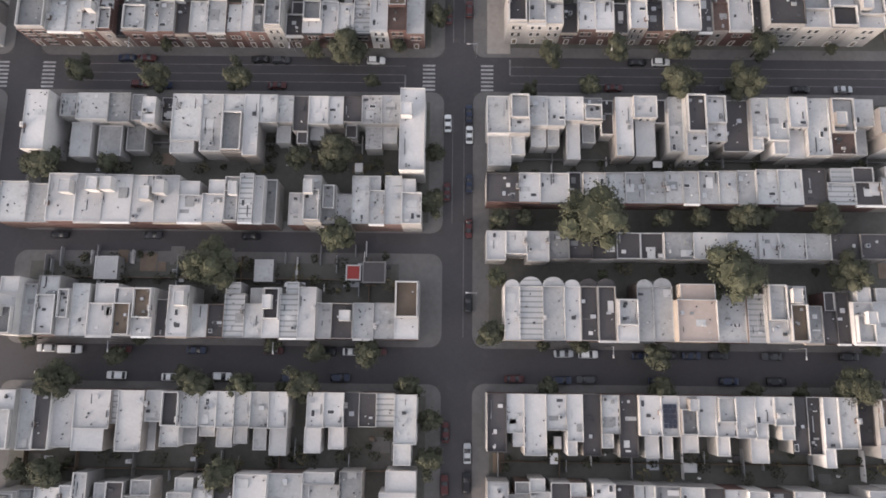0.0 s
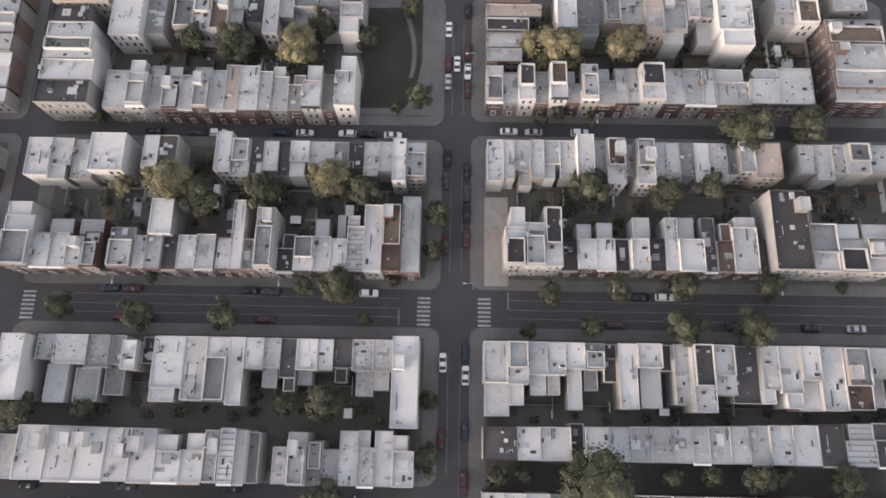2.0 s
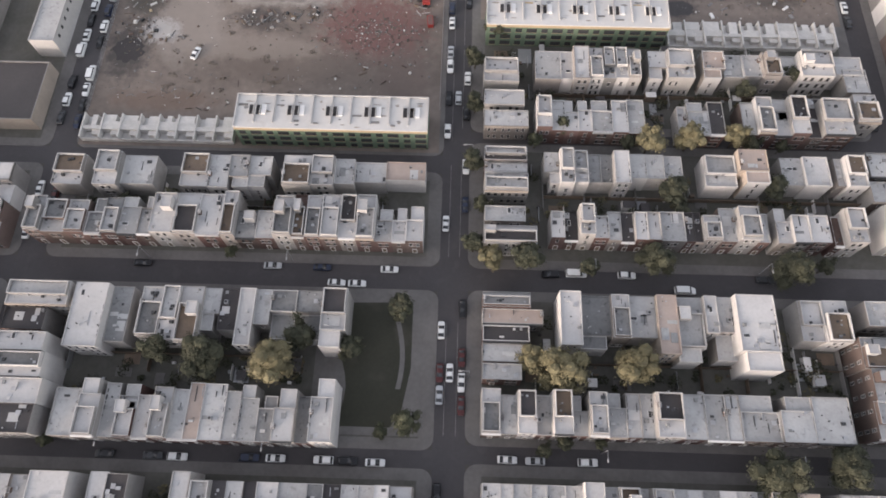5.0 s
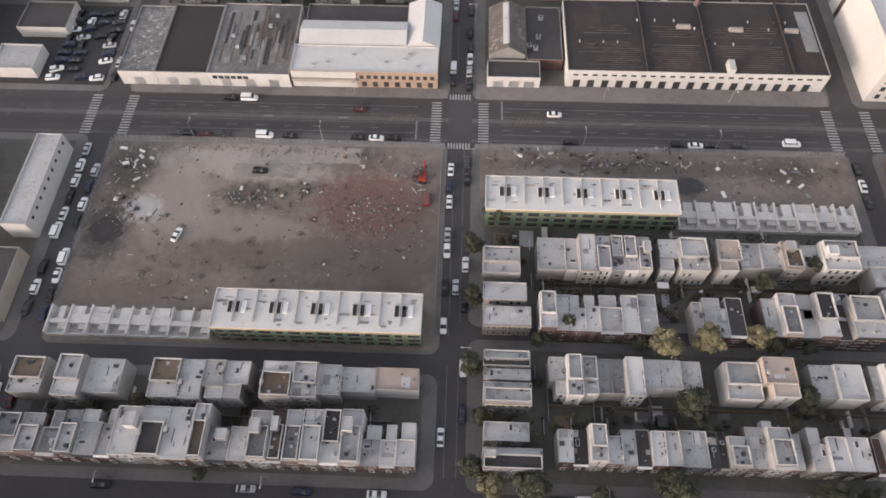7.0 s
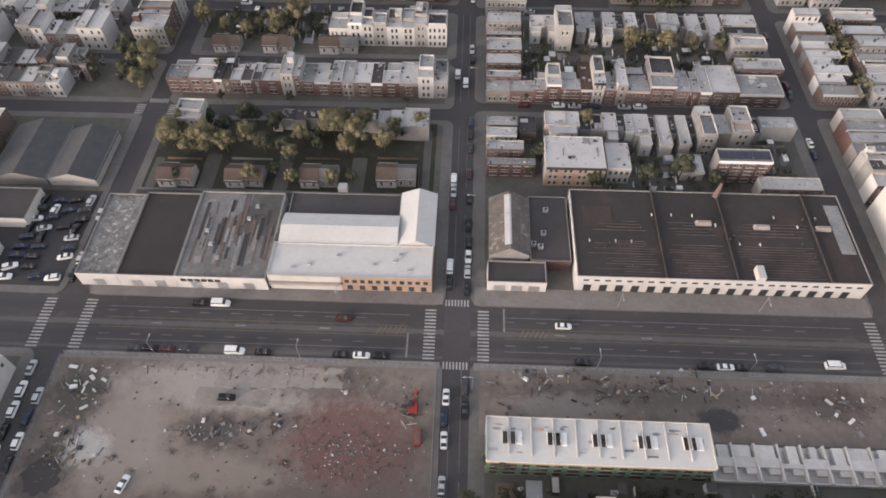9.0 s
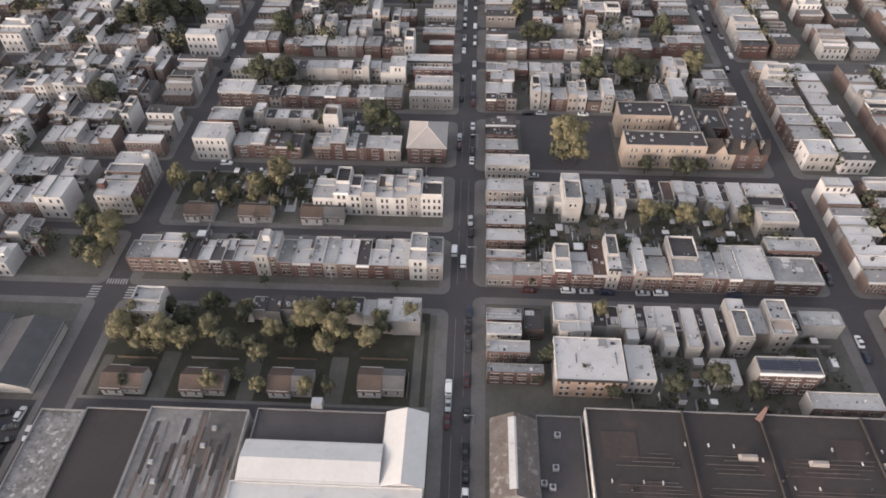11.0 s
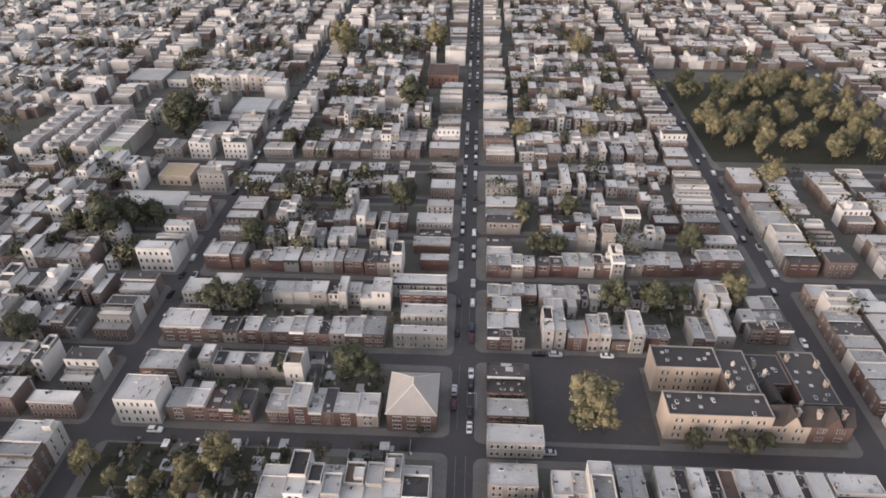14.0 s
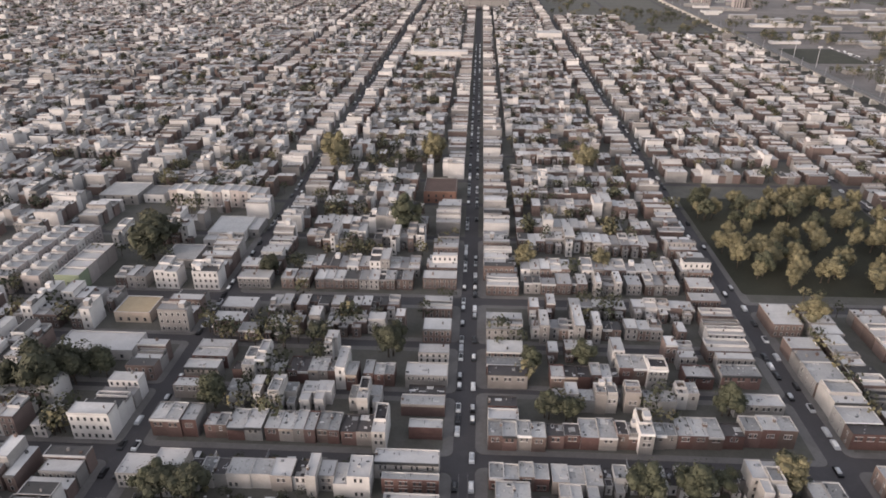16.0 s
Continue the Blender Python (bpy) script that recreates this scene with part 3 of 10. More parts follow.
# west, south side of the second street
row(9.1, -1, 'brick', [
    (-104, 5.6, 10.3, 13.3, 'W'),
    (-98.4, 3.2, 7.7, 11.8, 'L'),
    (-95.2, 5, 7.7, 13.9, 'Lr'),
    (-90.2, 3, 7.7, 10.9, 'Wr'),
    (-87.2, 4, 7.7, 12.1, 'L'),
    (-83.2, 6.4, 7.7, 12.2, 'W'),
    (-76.8, 4.5, 8.6, 11.1, 'Wr'),
    (-72.3, 4.5, 8.6, 11.2, 'Wr'),
    (-67.8, 3.7, 6.9, 8.7, 'D'),
    (-64.1, 4.8, 9.5, 11.7, 'Wp'),
    (-59.3, 3.6, 6.9, 7.6, 'L'),
    (-55.7, 3.8, 6.9, 7.7, 'D'),
    (-51.9, 4.7, 6.9, 12.9, 'S'),
    (-47.2, 4.5, 6.9, 7.9, 'L', 0, 0.5, 2.9, 3.9, 4.4),
])

# west, south side of the second street
row(9.1, -1, 'brick', [
    (-42.7, 4, 7.7, 11.6, 'Wr'),
    (-38.7, 4.1, 7.7, 13, 'S'),
    (-34.6, 4.1, 7.7, 11.8, 'W'),
    (-30.5, 3.7, 6, 8.3, 'L'),
    (-26.8, 4.9, 7.7, 8.1, 'Dp'),
    (-21.9, 4.8, 6.9, 8.3, 'Ls'),
    (-17.1, 4.9, 6.9, 8.4, 'L'),
    (-12.2, 5.5, 8.6, 13.4, 'W'),
])

# west, south side of the third street
row(-3.0, 1, 'brick', [
    (-102.4, 6, 9.5, 13, 'Wr', -0.1),
    (-96.4, 3.4, 7.7, 13.4, 'L'),
    (-93, 3.7, 7.7, 13.3, 'D'),
    (-89.3, 5.1, 6.9, 12.8, 'W'),
    (-84.2, 8.2, 7.7, 13.4, 'W'),
    (-76, 2.2, 6.9, 7.5, 'S'),
    (-73.8, 5.8, 8.6, 13.3, 'W'),
    (-68, 3.8, 7.7, 6.9, 'L', 0, -0.5, 2.4, 6.5, 5.2),
    (-64.2, 4.2, 7.7, 12.3, 'L'),
    (-60, 4.1, 7.7, 8, 'L', 0, -0.4, 3.7, 3.9, 5.2),
    (-55.9, 3.9, 7.7, 7.8, 'L', 0, -0.4, 3.6, 2.4, 5.2),
    (-52, 4.1, 7.7, 8, 'L', 0, -0.3, 3.6, 4.5, 5.2),
    (-47.9, 3.6, 7.7, 7.8, 'L', 0, -0.5, 3.1, 3.9, 5.2),
    (-44.3, 4.2, 7.7, 8, 'L', 0, 0.4, 3, 5.1, 5.2),
])

# west, south side of the third street
row(-3.0, 1, 'brick', [
    (-40.1, 4.4, 7.7, 8.1, 'W', 0, -0.1, 3.9, 6.1, 5.2),
    (-31.6, 3.8, 7.7, 7.9, 'W', 0, -0.7, 3.8, 5.7, 5.2),
    (-27.8, 4.6, 7.7, 7.7, 'W', 0, 1, 3.5, 5, 5.2),
    (-23.2, 3.3, 6.9, 7.7, 'D'),
    (-19.9, 4, 6.9, 7.6, 'D'),
    (-15.9, 4.2, 6.9, 7.5, 'S'),
    (-11.7, 5, 9.5, 15.3, 'L', -0.2),
])

# west, southernmost row
row(-32.7, -1, 'brick', [
    (-103.6, 4.1, 6.9, 6.9, 'L'),
    (-99.5, 4.7, 7.7, 7.5, 'Wr'),
    (-94.8, 3.8, 6.9, 7.9, 'M'),
    (-91, 5.4, 7.7, 8.5, 'W'),
    (-85.6, 2.8, 7.7, 8.9, 'W'),
    (-82.8, 3.2, 7.7, 11.7, 'L'),
    (-79.6, 3.9, 6.9, 9.4, 'L'),
    (-75.7, 4, 6.9, 9.7, 'D'),
    (-71.7, 5.9, 6.9, 10.1, 'M'),
    (-61.6, 5.5, 7.7, 10.8, 'L'),
    (-56.1, 4.6, 7.7, 11.2, 'W'),
    (-51.5, 4.5, 6.9, 11.3, 'D'),
    (-47, 7.3, 7.7, 11.7, 'W'),
    (-39.7, 7.8, 6.9, 11.9, 'L'),
])

# west, southernmost row
row(-32.7, -1, 'brick', [
    (-31.9, 8.2, 6.9, 12.2, 'L'),
    (-23.7, 5, 6.9, 12.4, 'M'),
    (-14.8, 8.1, 7.7, 12.8, 'W'),
])

# east, south side of the wide street
row(68.3, 1, 'brick', [
    (9.1, 5.5, 7.7, 9.5, 'L', 0, 0.4, 5.6, 7.4, 5.2),
    (14.6, 4.8, 8.6, 9.8, 'L', 0, 0.4, 3.4, 4.6, 6.1),
    (19.4, 4.4, 7.7, 7.6, 'L', 0, 0.6, 3.7, 4.4, 5.2),
    (23.8, 4.3, 7.7, 7.5, 'L', 0, 0.3, 2.8, 4.4, 5.2),
    (28.1, 4.5, 7.7, 6.1, 'W', 0, 0.6, 3.3, 9.1, 5.2),
    (32.6, 4.7, 6.9, 6, 'Mr', 0, 0.1, 3.2, 4.7, 4.4),
    (37.3, 3, 5.2, 8.7, 'D'),
    (40.3, 4.2, 7.7, 14.9, 'W'),
    (44.5, 5.7, 8.6, 5.6, 'W', 0, 0.8, 4.8, 8.9, 6.1),
    (50.2, 2.8, 6, 6.1, 'D'),
    (53, 3.6, 7.7, 13.7, 'L'),
    (56.6, 4.9, 9.5, 15.3, 'Wr'),
    (61.5, 5.1, 8.6, 11.4, 'Wr'),
    (66.6, 6.5, 6, 13.1, 'D'),
])

# east, south side of the wide street
row(68.3, 1, 'brick', [
    (73.1, 3.9, 7.7, 13.1, 'L'),
    (77, 4.9, 7.7, 14, 'L'),
    (81.9, 4.4, 8.6, 7.7, 'W', 0, -0.5, 4.8, 6.8, 6.1),
    (86.3, 5.6, 7.7, 14.4, 'L'),
    (91.9, 5.9, 7.7, 14.1, 'Br'),
    (97.8, 5.1, 7.7, 6.9, 'L', 0, 0.2, 3.9, 6.5, 5.2),
    (102.9, 6.9, 9.5, 9.8, 'L', -2.8),
])

# east, north row of the garden walk
row(41.9, -1, 'brick', [
    (9, 7.8, 6.9, 7.1, 'D'),
    (16.8, 5.1, 6.9, 7.2, 'W'),
    (21.9, 7, 6.9, 7.3, 'W'),
    (28.9, 3.3, 4.3, 8.2, 'D'),
    (32.2, 5.4, 6.9, 7.5, 'W'),
    (37.6, 4.7, 6.9, 7.6, 'L'),
    (42.3, 4.7, 6.9, 7.7, 'L'),
    (47, 4.8, 6.9, 7.8, 'L'),
    (51.8, 4.3, 6.9, 7.9, 'L'),
    (56.1, 3.8, 6.9, 8, 'L'),
    (59.9, 4.8, 6.9, 8.1, 'L'),
    (64.7, 4.5, 6.9, 8.3, 'L'),
    (69.2, 4.4, 6.9, 8.4, 'L'),
    (73.6, 5.3, 6.9, 8.6, 'L'),
])

# east, north row of the garden walk
row(41.9, -1, 'brick', [
    (78.9, 5.7, 6.9, 8.7, 'L'),
    (84.6, 5.8, 6.9, 9, 'D'),
    (90.4, 6.6, 6.9, 9.2, 'S'),
    (97, 6.4, 6.9, 9.5, 'D'),
    (103.4, 5.5, 6.9, 9.8, 'L'),
])

# east, south row of the garden walk
row(34.9, 1, 'brick', [
    (9, 4.6, 6.9, 7, 'W'),
    (13.6, 5, 6.9, 5.5, 'W'),
    (18.6, 5.2, 6.9, 7.2, 'W'),
    (23.8, 4.8, 6.9, 6.6, 'M'),
    (28.6, 5.6, 6, 6.4, 'D'),
    (34.2, 5.7, 6, 6.4, 'D'),
    (39.9, 5.7, 6, 6.3, 'D'),
    (45.6, 5.4, 6, 6.3, 'D'),
    (51, 6.8, 6.9, 6.4, 'M'),
    (57.8, 7.9, 6.9, 6.3, 'W'),
    (65.7, 7.4, 6.9, 6.2, 'W'),
    (73.1, 4.8, 6.9, 6.2, 'W'),
    (77.9, 6.3, 6.9, 6.2, 'L'),
    (84.2, 6, 6.9, 6.1, 'L'),
])

# east, south row of the garden walk
row(34.9, 1, 'brick', [
    (90.2, 6.7, 6.9, 6.1, 'D'),
    (96.9, 6.9, 6.9, 6, 'D'),
])

# east, north side of the third street
row(9.2, -1, 'brick', [
    (13.1, 3.5, 8.6, 12.3, 'Wa'),
    (16.6, 5.2, 8.6, 12.4, 'Sa'),
    (21.8, 5.1, 8.6, 12.4, 'La'),
    (26.9, 3.6, 8.6, 12.4, 'Wa'),
    (30.5, 4, 8.6, 12.5, 'Da'),
    (34.5, 4.1, 8.6, 12.5, 'Da'),
    (38.6, 4.9, 9.5, 9.6, 'Wr'),
    (43.5, 3.8, 8.6, 12.5, 'La'),
    (47.3, 4.4, 8.6, 12.6, 'La'),
    (51.7, 9, 11.2, 13, 'T'),
    (60.7, 8, 7.7, 11.2, 'L'),
    (68.7, 4, 8.6, 11.1, 'S'),
    (72.7, 4.7, 9.5, 13.3, 'Wr'),
    (77.4, 4.4, 9.5, 12.9, 'Wr'),
])

# east, north side of the third street
row(9.2, -1, 'brick', [
    (81.8, 4.4, 7.7, 8.6, 'M'),
    (86.2, 3.7, 6.9, 11.9, 'D'),
    (89.9, 3, 6.9, 11.9, 'D'),
    (92.9, 4.5, 8.6, 12.9, 'W'),
    (97.4, 6.7, 8.6, 12.8, 'L'),
])

# east, south side of the third street
row(-2.8, 1, 'brick', [
    (9.1, 4.4, 7.7, 12.8, 'D'),
    (13.5, 3.9, 7.7, 11.6, 'W'),
    (17.4, 5, 7.7, 13.4, 'W'),
    (22.4, 4.7, 7.7, 8, 'W'),
    (27.1, 3.6, 7.7, 13.4, 'W'),
    (30.7, 4.1, 6.9, 13.5, 'D'),
    (34.8, 4.1, 7.7, 11.7, 'L'),
    (38.9, 4.2, 6.9, 13.7, 'D'),
    (43.1, 4.9, 8.6, 8.8, 'W', 0, 1.6, 3.2, 5.1, 6.1),
    (48, 3.9, 8.6, 8.9, 'Wo', 0, 0.7, 2.3, 5.1, 6.1),
    (51.9, 4.1, 8.6, 8.7, 'W', 0, 1, 3.9, 3.9, 6.1),
    (56, 4.2, 8.6, 8.8, 'W'),
    (60.2, 4.4, 8.6, 8.9, 'W', 0, 0.8, 2.9, 4.4, 6.1),
    (64.6, 4.4, 8.6, 9.1, 'W', 0, 3.9, 4, 5.6, 6.1),
])

# east, south side of the third street
row(-2.8, 1, 'brick', [
    (69, 4.2, 8.6, 9.3, 'W'),
    (73.2, 4.4, 8.6, 9.4, 'L'),
    (77.6, 3.7, 6.9, 12.5, 'D'),
    (81.3, 3.2, 6.9, 12.7, 'D'),
    (84.5, 3.5, 7.7, 15.4, 'W'),
    (88, 4.2, 7.7, 11.2, 'L'),
    (92.2, 4, 6.9, 10.6, 'D'),
    (96.2, 6.5, 8.6, 13.1, 'W'),
])

# west, north side of the wide street
row(84.3, -1, 'brick', [
    (-107.7, 7.2, 8.6, 16.2, 'W'),
    (-100.5, 4.5, 7.7, 8.4, 'L'),
    (-96, 4.3, 7.7, 8.6, 'L', 0, -2.2, 5.6, 4.1, 5.2),
    (-91.7, 3.7, 8.6, 7.4, 'Wp'),
    (-88, 3.7, 7.7, 8.9, 'Lr', 0, -2.8, 5.8, 3.8, 5.2),
    (-84.3, 2.5, 5.2, 8.5, 'D'),
    (-81.8, 6.1, 7.7, 10.1, 'Mr'),
    (-75.7, 2.8, 7.7, 8.2, 'L'),
    (-72.9, 3.9, 7.7, 8.3, 'L', 0, 0.6, 5.5, 9, 9),
    (-69, 3.8, 6.9, 8.6, 'D'),
    (-65.2, 4.5, 7.7, 8.5, 'L'),
    (-60.7, 4.7, 7.7, 8.7, 'L'),
    (-56, 3.9, 7.7, 8.1, 'L'),
    (-52.1, 2.9, 8.6, 17.4, 'W'),
])

# west, north side of the wide street
row(84.3, -1, 'brick', [
    (-49.2, 3.4, 7.7, 7.6, 'M'),
    (-45.8, 4.4, 10.3, 15, 'Wr'),
    (-41.4, 4.5, 6, 9.6, 'D'),
    (-36.9, 4.8, 7.7, 8.6, 'W'),
    (-32.1, 4, 7.7, 8.7, 'W', 0, -0.4, 3.4, 5.1, 5.2),
    (-28.1, 3.9, 7.7, 8.2, 'L', 0, 1.1, 2, 6.7, 5.2),
    (-24.2, 4.3, 7.7, 14.2, 'S'),
    (-19.9, 4.4, 9.5, 16.4, 'W'),
    (-15.5, 4.6, 9.5, 16.5, 'Br'),
    (-10.9, 4.4, 7.7, 19.2, 'L'),
])

# east, north side of the wide street
row(85.9, -1, 'brick', [
    (14, 4.8, 10.3, 14.6, 'W'),
    (18.8, 4.7, 10.3, 10.7, 'Wr'),
    (23.5, 4.2, 10.3, 14.7, 'Wr'),
    (27.7, 4.2, 6, 8, 'D'),
    (31.9, 4.3, 7.7, 7.6, 'W', 0, 0.2, 3.5, 4.4, 5.2),
    (36.2, 4.6, 7.7, 7.7, 'W', 0, 0.8, 3.8, 4.7, 5.2),
    (40.8, 3.8, 6, 8.2, 'D'),
    (44.6, 4.2, 8.6, 7.6, 'W', 0, 1.1, 4.1, 6.1, 6.1),
    (48.8, 4.2, 6.9, 8.1, 'D'),
    (53, 3, 7.7, 13.3, 'W'),
    (56, 6, 8.6, 7.7, 'W', 0, -0.2, 4.8, 6.1, 6.1),
    (62, 3.4, 6.9, 13.7, 'D'),
    (65.4, 3.8, 7.7, 12.1, 'B'),
    (69.2, 6, 7.7, 13.8, 'W'),
])

# east, north side of the wide street
row(85.9, -1, 'brick', [
    (75.2, 2.5, 6.9, 8.3, 'D'),
    (77.7, 8.7, 11.2, 19.6, 'Dp'),
    (86.4, 7, 9.5, 11.8, 'W'),
    (93.4, 6.6, 9.5, 11.9, 'W'),
    (100, 6.8, 9.5, 11.9, 'W'),
])

# west, south side of the fourth street
row(117.9, 1, 'brick', [
    (-106.3, 6, 7.7, 10.1, 'L'),
    (-100.3, 5.5, 7.7, 11, 'L'),
    (-94.8, 5.2, 6.9, 10.7, 'L'),
    (-89.6, 8.7, 9.5, 10.1, 'W', 0.8),
    (-77, 4.2, 7.7, 8.9, 'W', 1.1),
    (-72.8, 4.8, 8.6, 8.8, 'D', 0.7),
    (-58.1, 4, 9.5, 10.5, 'W', 1.6),
    (-54.1, 4.5, 8.6, 9.9, 'Wr'),
    (-49.6, 3.1, 7.7, 8.8, 'D'),
    (-46.5, 3.8, 7.7, 8.1, 'L'),
    (-42.7, 3, 6.9, 9.1, 'D'),
    (-39.7, 4.8, 7.7, 9.4, 'W'),
    (-34.9, 6.2, 7.7, 7.9, 'L'),
    (-28.7, 3.6, 7.7, 7.1, 'M'),
])

# west, south side of the fourth street
row(117.9, 1, 'brick', [
    (-25.1, 4, 6.9, 6.7, 'D'),
    (-21.1, 3.6, 7.7, 9.1, 'L'),
    (-17.5, 3.8, 7.7, 7.6, 'L'),
    (-13.7, 3.3, 10.3, 11.2, 'W'),
    (-10.4, 5, 8.6, 9.9, 'Wr'),
])

# east, south side of the fourth street
row(119.2, 1, 'brick', [
    (9.8, 4.1, 7.7, 11.1, 'Ls'),
    (13.9, 2.8, 7.7, 10.4, 'L'),
    (16.7, 3.9, 7.7, 8.2, 'L', 0, 1.3, 3.2, 3.3, 5.2),
    (20.6, 3.5, 7.7, 10.3, 'L'),
    (24.1, 4, 7.7, 10.2, 'L'),
    (28.1, 3.9, 7.7, 10.1, 'L'),
    (32, 4.2, 10.3, 11, 'W', 0.7),
    (36.2, 3.2, 7.7, 9.2, 'L'),
    (39.4, 4.6, 9.5, 11.9, 'Wr'),
    (44, 2.8, 6, 8.5, 'L'),
    (46.8, 4.6, 9.5, 11.8, 'Wr'),
    (51.4, 3.4, 7.7, 9.6, 'L'),
    (54.8, 3.3, 7.7, 10.3, 'L'),
    (58.1, 3.7, 7.7, 8.8, 'M'),
])

# east, south side of the fourth street
row(119.2, 1, 'brick', [
    (61.8, 3.7, 7.7, 10.8, 'W'),
    (65.5, 4.5, 7.7, 10, 'L'),
    (70, 2.7, 6.9, 8.2, 'M'),
    (72.7, 3.9, 8.6, 8, 'L'),
    (76.6, 6.6, 8.6, 9.3, 'T'),
    (87.8, 4.4, 7.7, 8, 'L'),
    (92.2, 4.1, 7.7, 9.4, 'L'),
    (96.3, 3.2, 7.7, 7.8, 'L'),
    (99.5, 5.5, 8.6, 8, 'Wr'),
    (105, 5.8, 7.7, 7.5, 'L'),
])

# west, north side of the fourth street
row(126.4, -1, 'brick', [
    (-105.6, 13.7, 10.3, 6.5, 'D'),
    (-89.2, 6.6, 7.7, 10.8, 'L'),
    (-82.6, 4.9, 9.5, 13, 'W'),
    (-77.7, 3.4, 7.7, 12.3, 'L'),
    (-74.3, 4.5, 7.7, 12.2, 'L'),
    (-69.8, 3.8, 7.7, 9.7, 'W'),
    (-66, 4.3, 8.6, 11.6, 'Wr'),
    (-61.7, 3.5, 7.7, 11.3, 'L'),
    (-58.2, 3.5, 7.7, 12.9, 'T'),
    (-54.7, 5.2, 7.7, 12.8, 'L'),
    (-49.5, 3.5, 7.7, 11.2, 'L'),
    (-46, 4.3, 7.7, 12.8, 'L'),
    (-41.7, 4.2, 7.7, 10.4, 'M'),
    (-37.5, 4.8, 10.3, 11.7, 'W'),
])

# west, north side of the fourth street
row(126.4, -1, 'brick', [
    (-32.7, 3.6, 7.7, 10.5, 'M'),
    (-29.1, 5.1, 11.2, 14.1, 'W'),
])

# east, north side of the fourth street
row(129.9, -1, 'brick', [
    (9.6, 4.4, 7.7, 10.2, 'W'),
    (14, 3.9, 6.9, 9, 'L'),
    (17.9, 4.2, 9.5, 9.8, 'Wr'),
    (22.1, 3.7, 6.9, 9.1, 'L'),
    (25.8, 4.3, 10.3, 9.9, 'Wr'),
    (30.1, 3.8, 7.7, 9.1, 'L'),
    (33.9, 4.2, 10.3, 9.7, 'Wr'),
    (38.1, 4.7, 7.7, 9.9, 'L'),
    (42.8, 3.3, 7.7, 10, 'L'),
    (46.1, 2.9, 7.7, 10, 'L'),
    (49, 6, 10.3, 10, 'Wr'),
    (55, 5.8, 7.7, 10.2, 'L'),
    (60.8, 4.7, 7.7, 10.3, 'L'),
    (65.5, 3.3, 7.7, 10.4, 'L'),
])

# east, north side of the fourth street
row(129.9, -1, 'brick', [
    (68.8, 8.7, 7.7, 10.4, 'L'),
    (77.5, 7.4, 8.6, 10.2, 'L'),
    (84.9, 8.5, 8.6, 10.3, 'L'),
])

# west, south side of the fifth street
row(162.7, 1, 'brick', [
    (-90, 8.1, 9.5, 15.9, 'W'),
    (-81.9, 5.1, 6.9, 14, 'M'),
    (-74.1, 5.7, 7.7, 12.6, 'Lr'),
    (-68.4, 4.4, 8.6, 13.5, 'Wr'),
    (-64, 5.4, 8.6, 14.1, 'Wr'),
    (-58.6, 4.1, 7.7, 10.7, 'L'),
    (-54.5, 4.7, 7.7, 10.6, 'D'),
    (-49.8, 3.9, 8.6, 14.4, 'W'),
    (-45.9, 3.7, 7.7, 8.9, 'L'),
    (-42.2, 6.3, 7.7, 5.5, 'M', 0, 0.1, 5.7, 6.3, 5.2),
    (-35.9, 6.8, 7.7, 5.5, 'M', 0, 0.8, 5.4, 6.3, 5.2),
    (-29.1, 6, 10.3, 14.5, 'W'),
])

# east, south side of the fifth street
row(163.7, 1, 'brick', [
    (28.1, 5.1, 10.3, 13.4, 'W'),
    (33.2, 7.6, 6.9, 13.3, 'M'),
    (40.8, 4.4, 8.6, 10.9, 'Wr'),
    (45.2, 6.4, 7.7, 10.4, 'L'),
    (51.6, 4.8, 9.5, 14.6, 'T'),
    (56.4, 6.5, 7.7, 15.9, 'L'),
    (62.9, 3, 9.5, 9.3, 'W'),
    (65.9, 5.6, 8.6, 8.8, 'L', 0, -0, 4.7, 6.3, 6.1),
    (69.8, 9.1, 11.2, 18.3, 'W'),
    (86.2, 5.6, 7.7, 10.1, 'Wr'),
    (91.8, 5.8, 8.6, 10.4, 'Wr'),
    (101.9, 8.7, 8.6, 6.2, 'L'),
])

# west, corner houses on the western street
block([
    (-106.3, 156.8, 15.0, 6.0, 9.5, 'Wr'),
    (-106.4, 150.7, 10.1, 5.6, 8.6, 'D'),
    (-105.4, 145.2, 11.8, 4.5, 10.3, 'W'),
    (-105.3, 139.1, 12.6, 5.8, 10.3, 'Wr'),
    (-105.3, 132.9, 13.7, 5.8, 10.3, 'W'),
    (-105.9, 127.8, 14.0, 5.2, 8.6, 'D'),
])

# east, corner houses between fourth and fifth street
block([
    (9.7, 160.3, 11.8, 3.9, 6.9, 'Lr'),
    (9.7, 156.3, 14.8, 3.8, 6, 'T'),
    (9.8, 151.9, 11.3, 3.9, 6, 'D'),
    (9.8, 146.8, 9.8, 4.5, 6, 'L'),
    (9.8, 142.5, 9.3, 3.9, 6, 'L'),
])

# east, corner houses on the eastern street between fourth and sixth street
block([
    (112.4, 179.6, 6.0, 10.5, 8.4, 'Wr'),
    (111.8, 192.0, 6.6, 6.0, 6.9, 'L'),
    (112.0, 199.0, 6.4, 7.4, 7.6, 'L'),
    (112.2, 216.0, 6.2, 9.0, 7.8, 'Wr'),
    (111.8, 226.5, 6.6, 8.0, 6.8, 'L'),
    (112.6, 87.0, 6.0, 9.4, 7.2, 'L'),
    (112.6, 108.0, 6.0, 9.4, 7.0, 'M'),
    (112.6, 10.0, 6.0, 10.5, 7.2, 'L'),
    (112.6, 56.0, 6.0, 10.0, 7.2, 'W'),
])

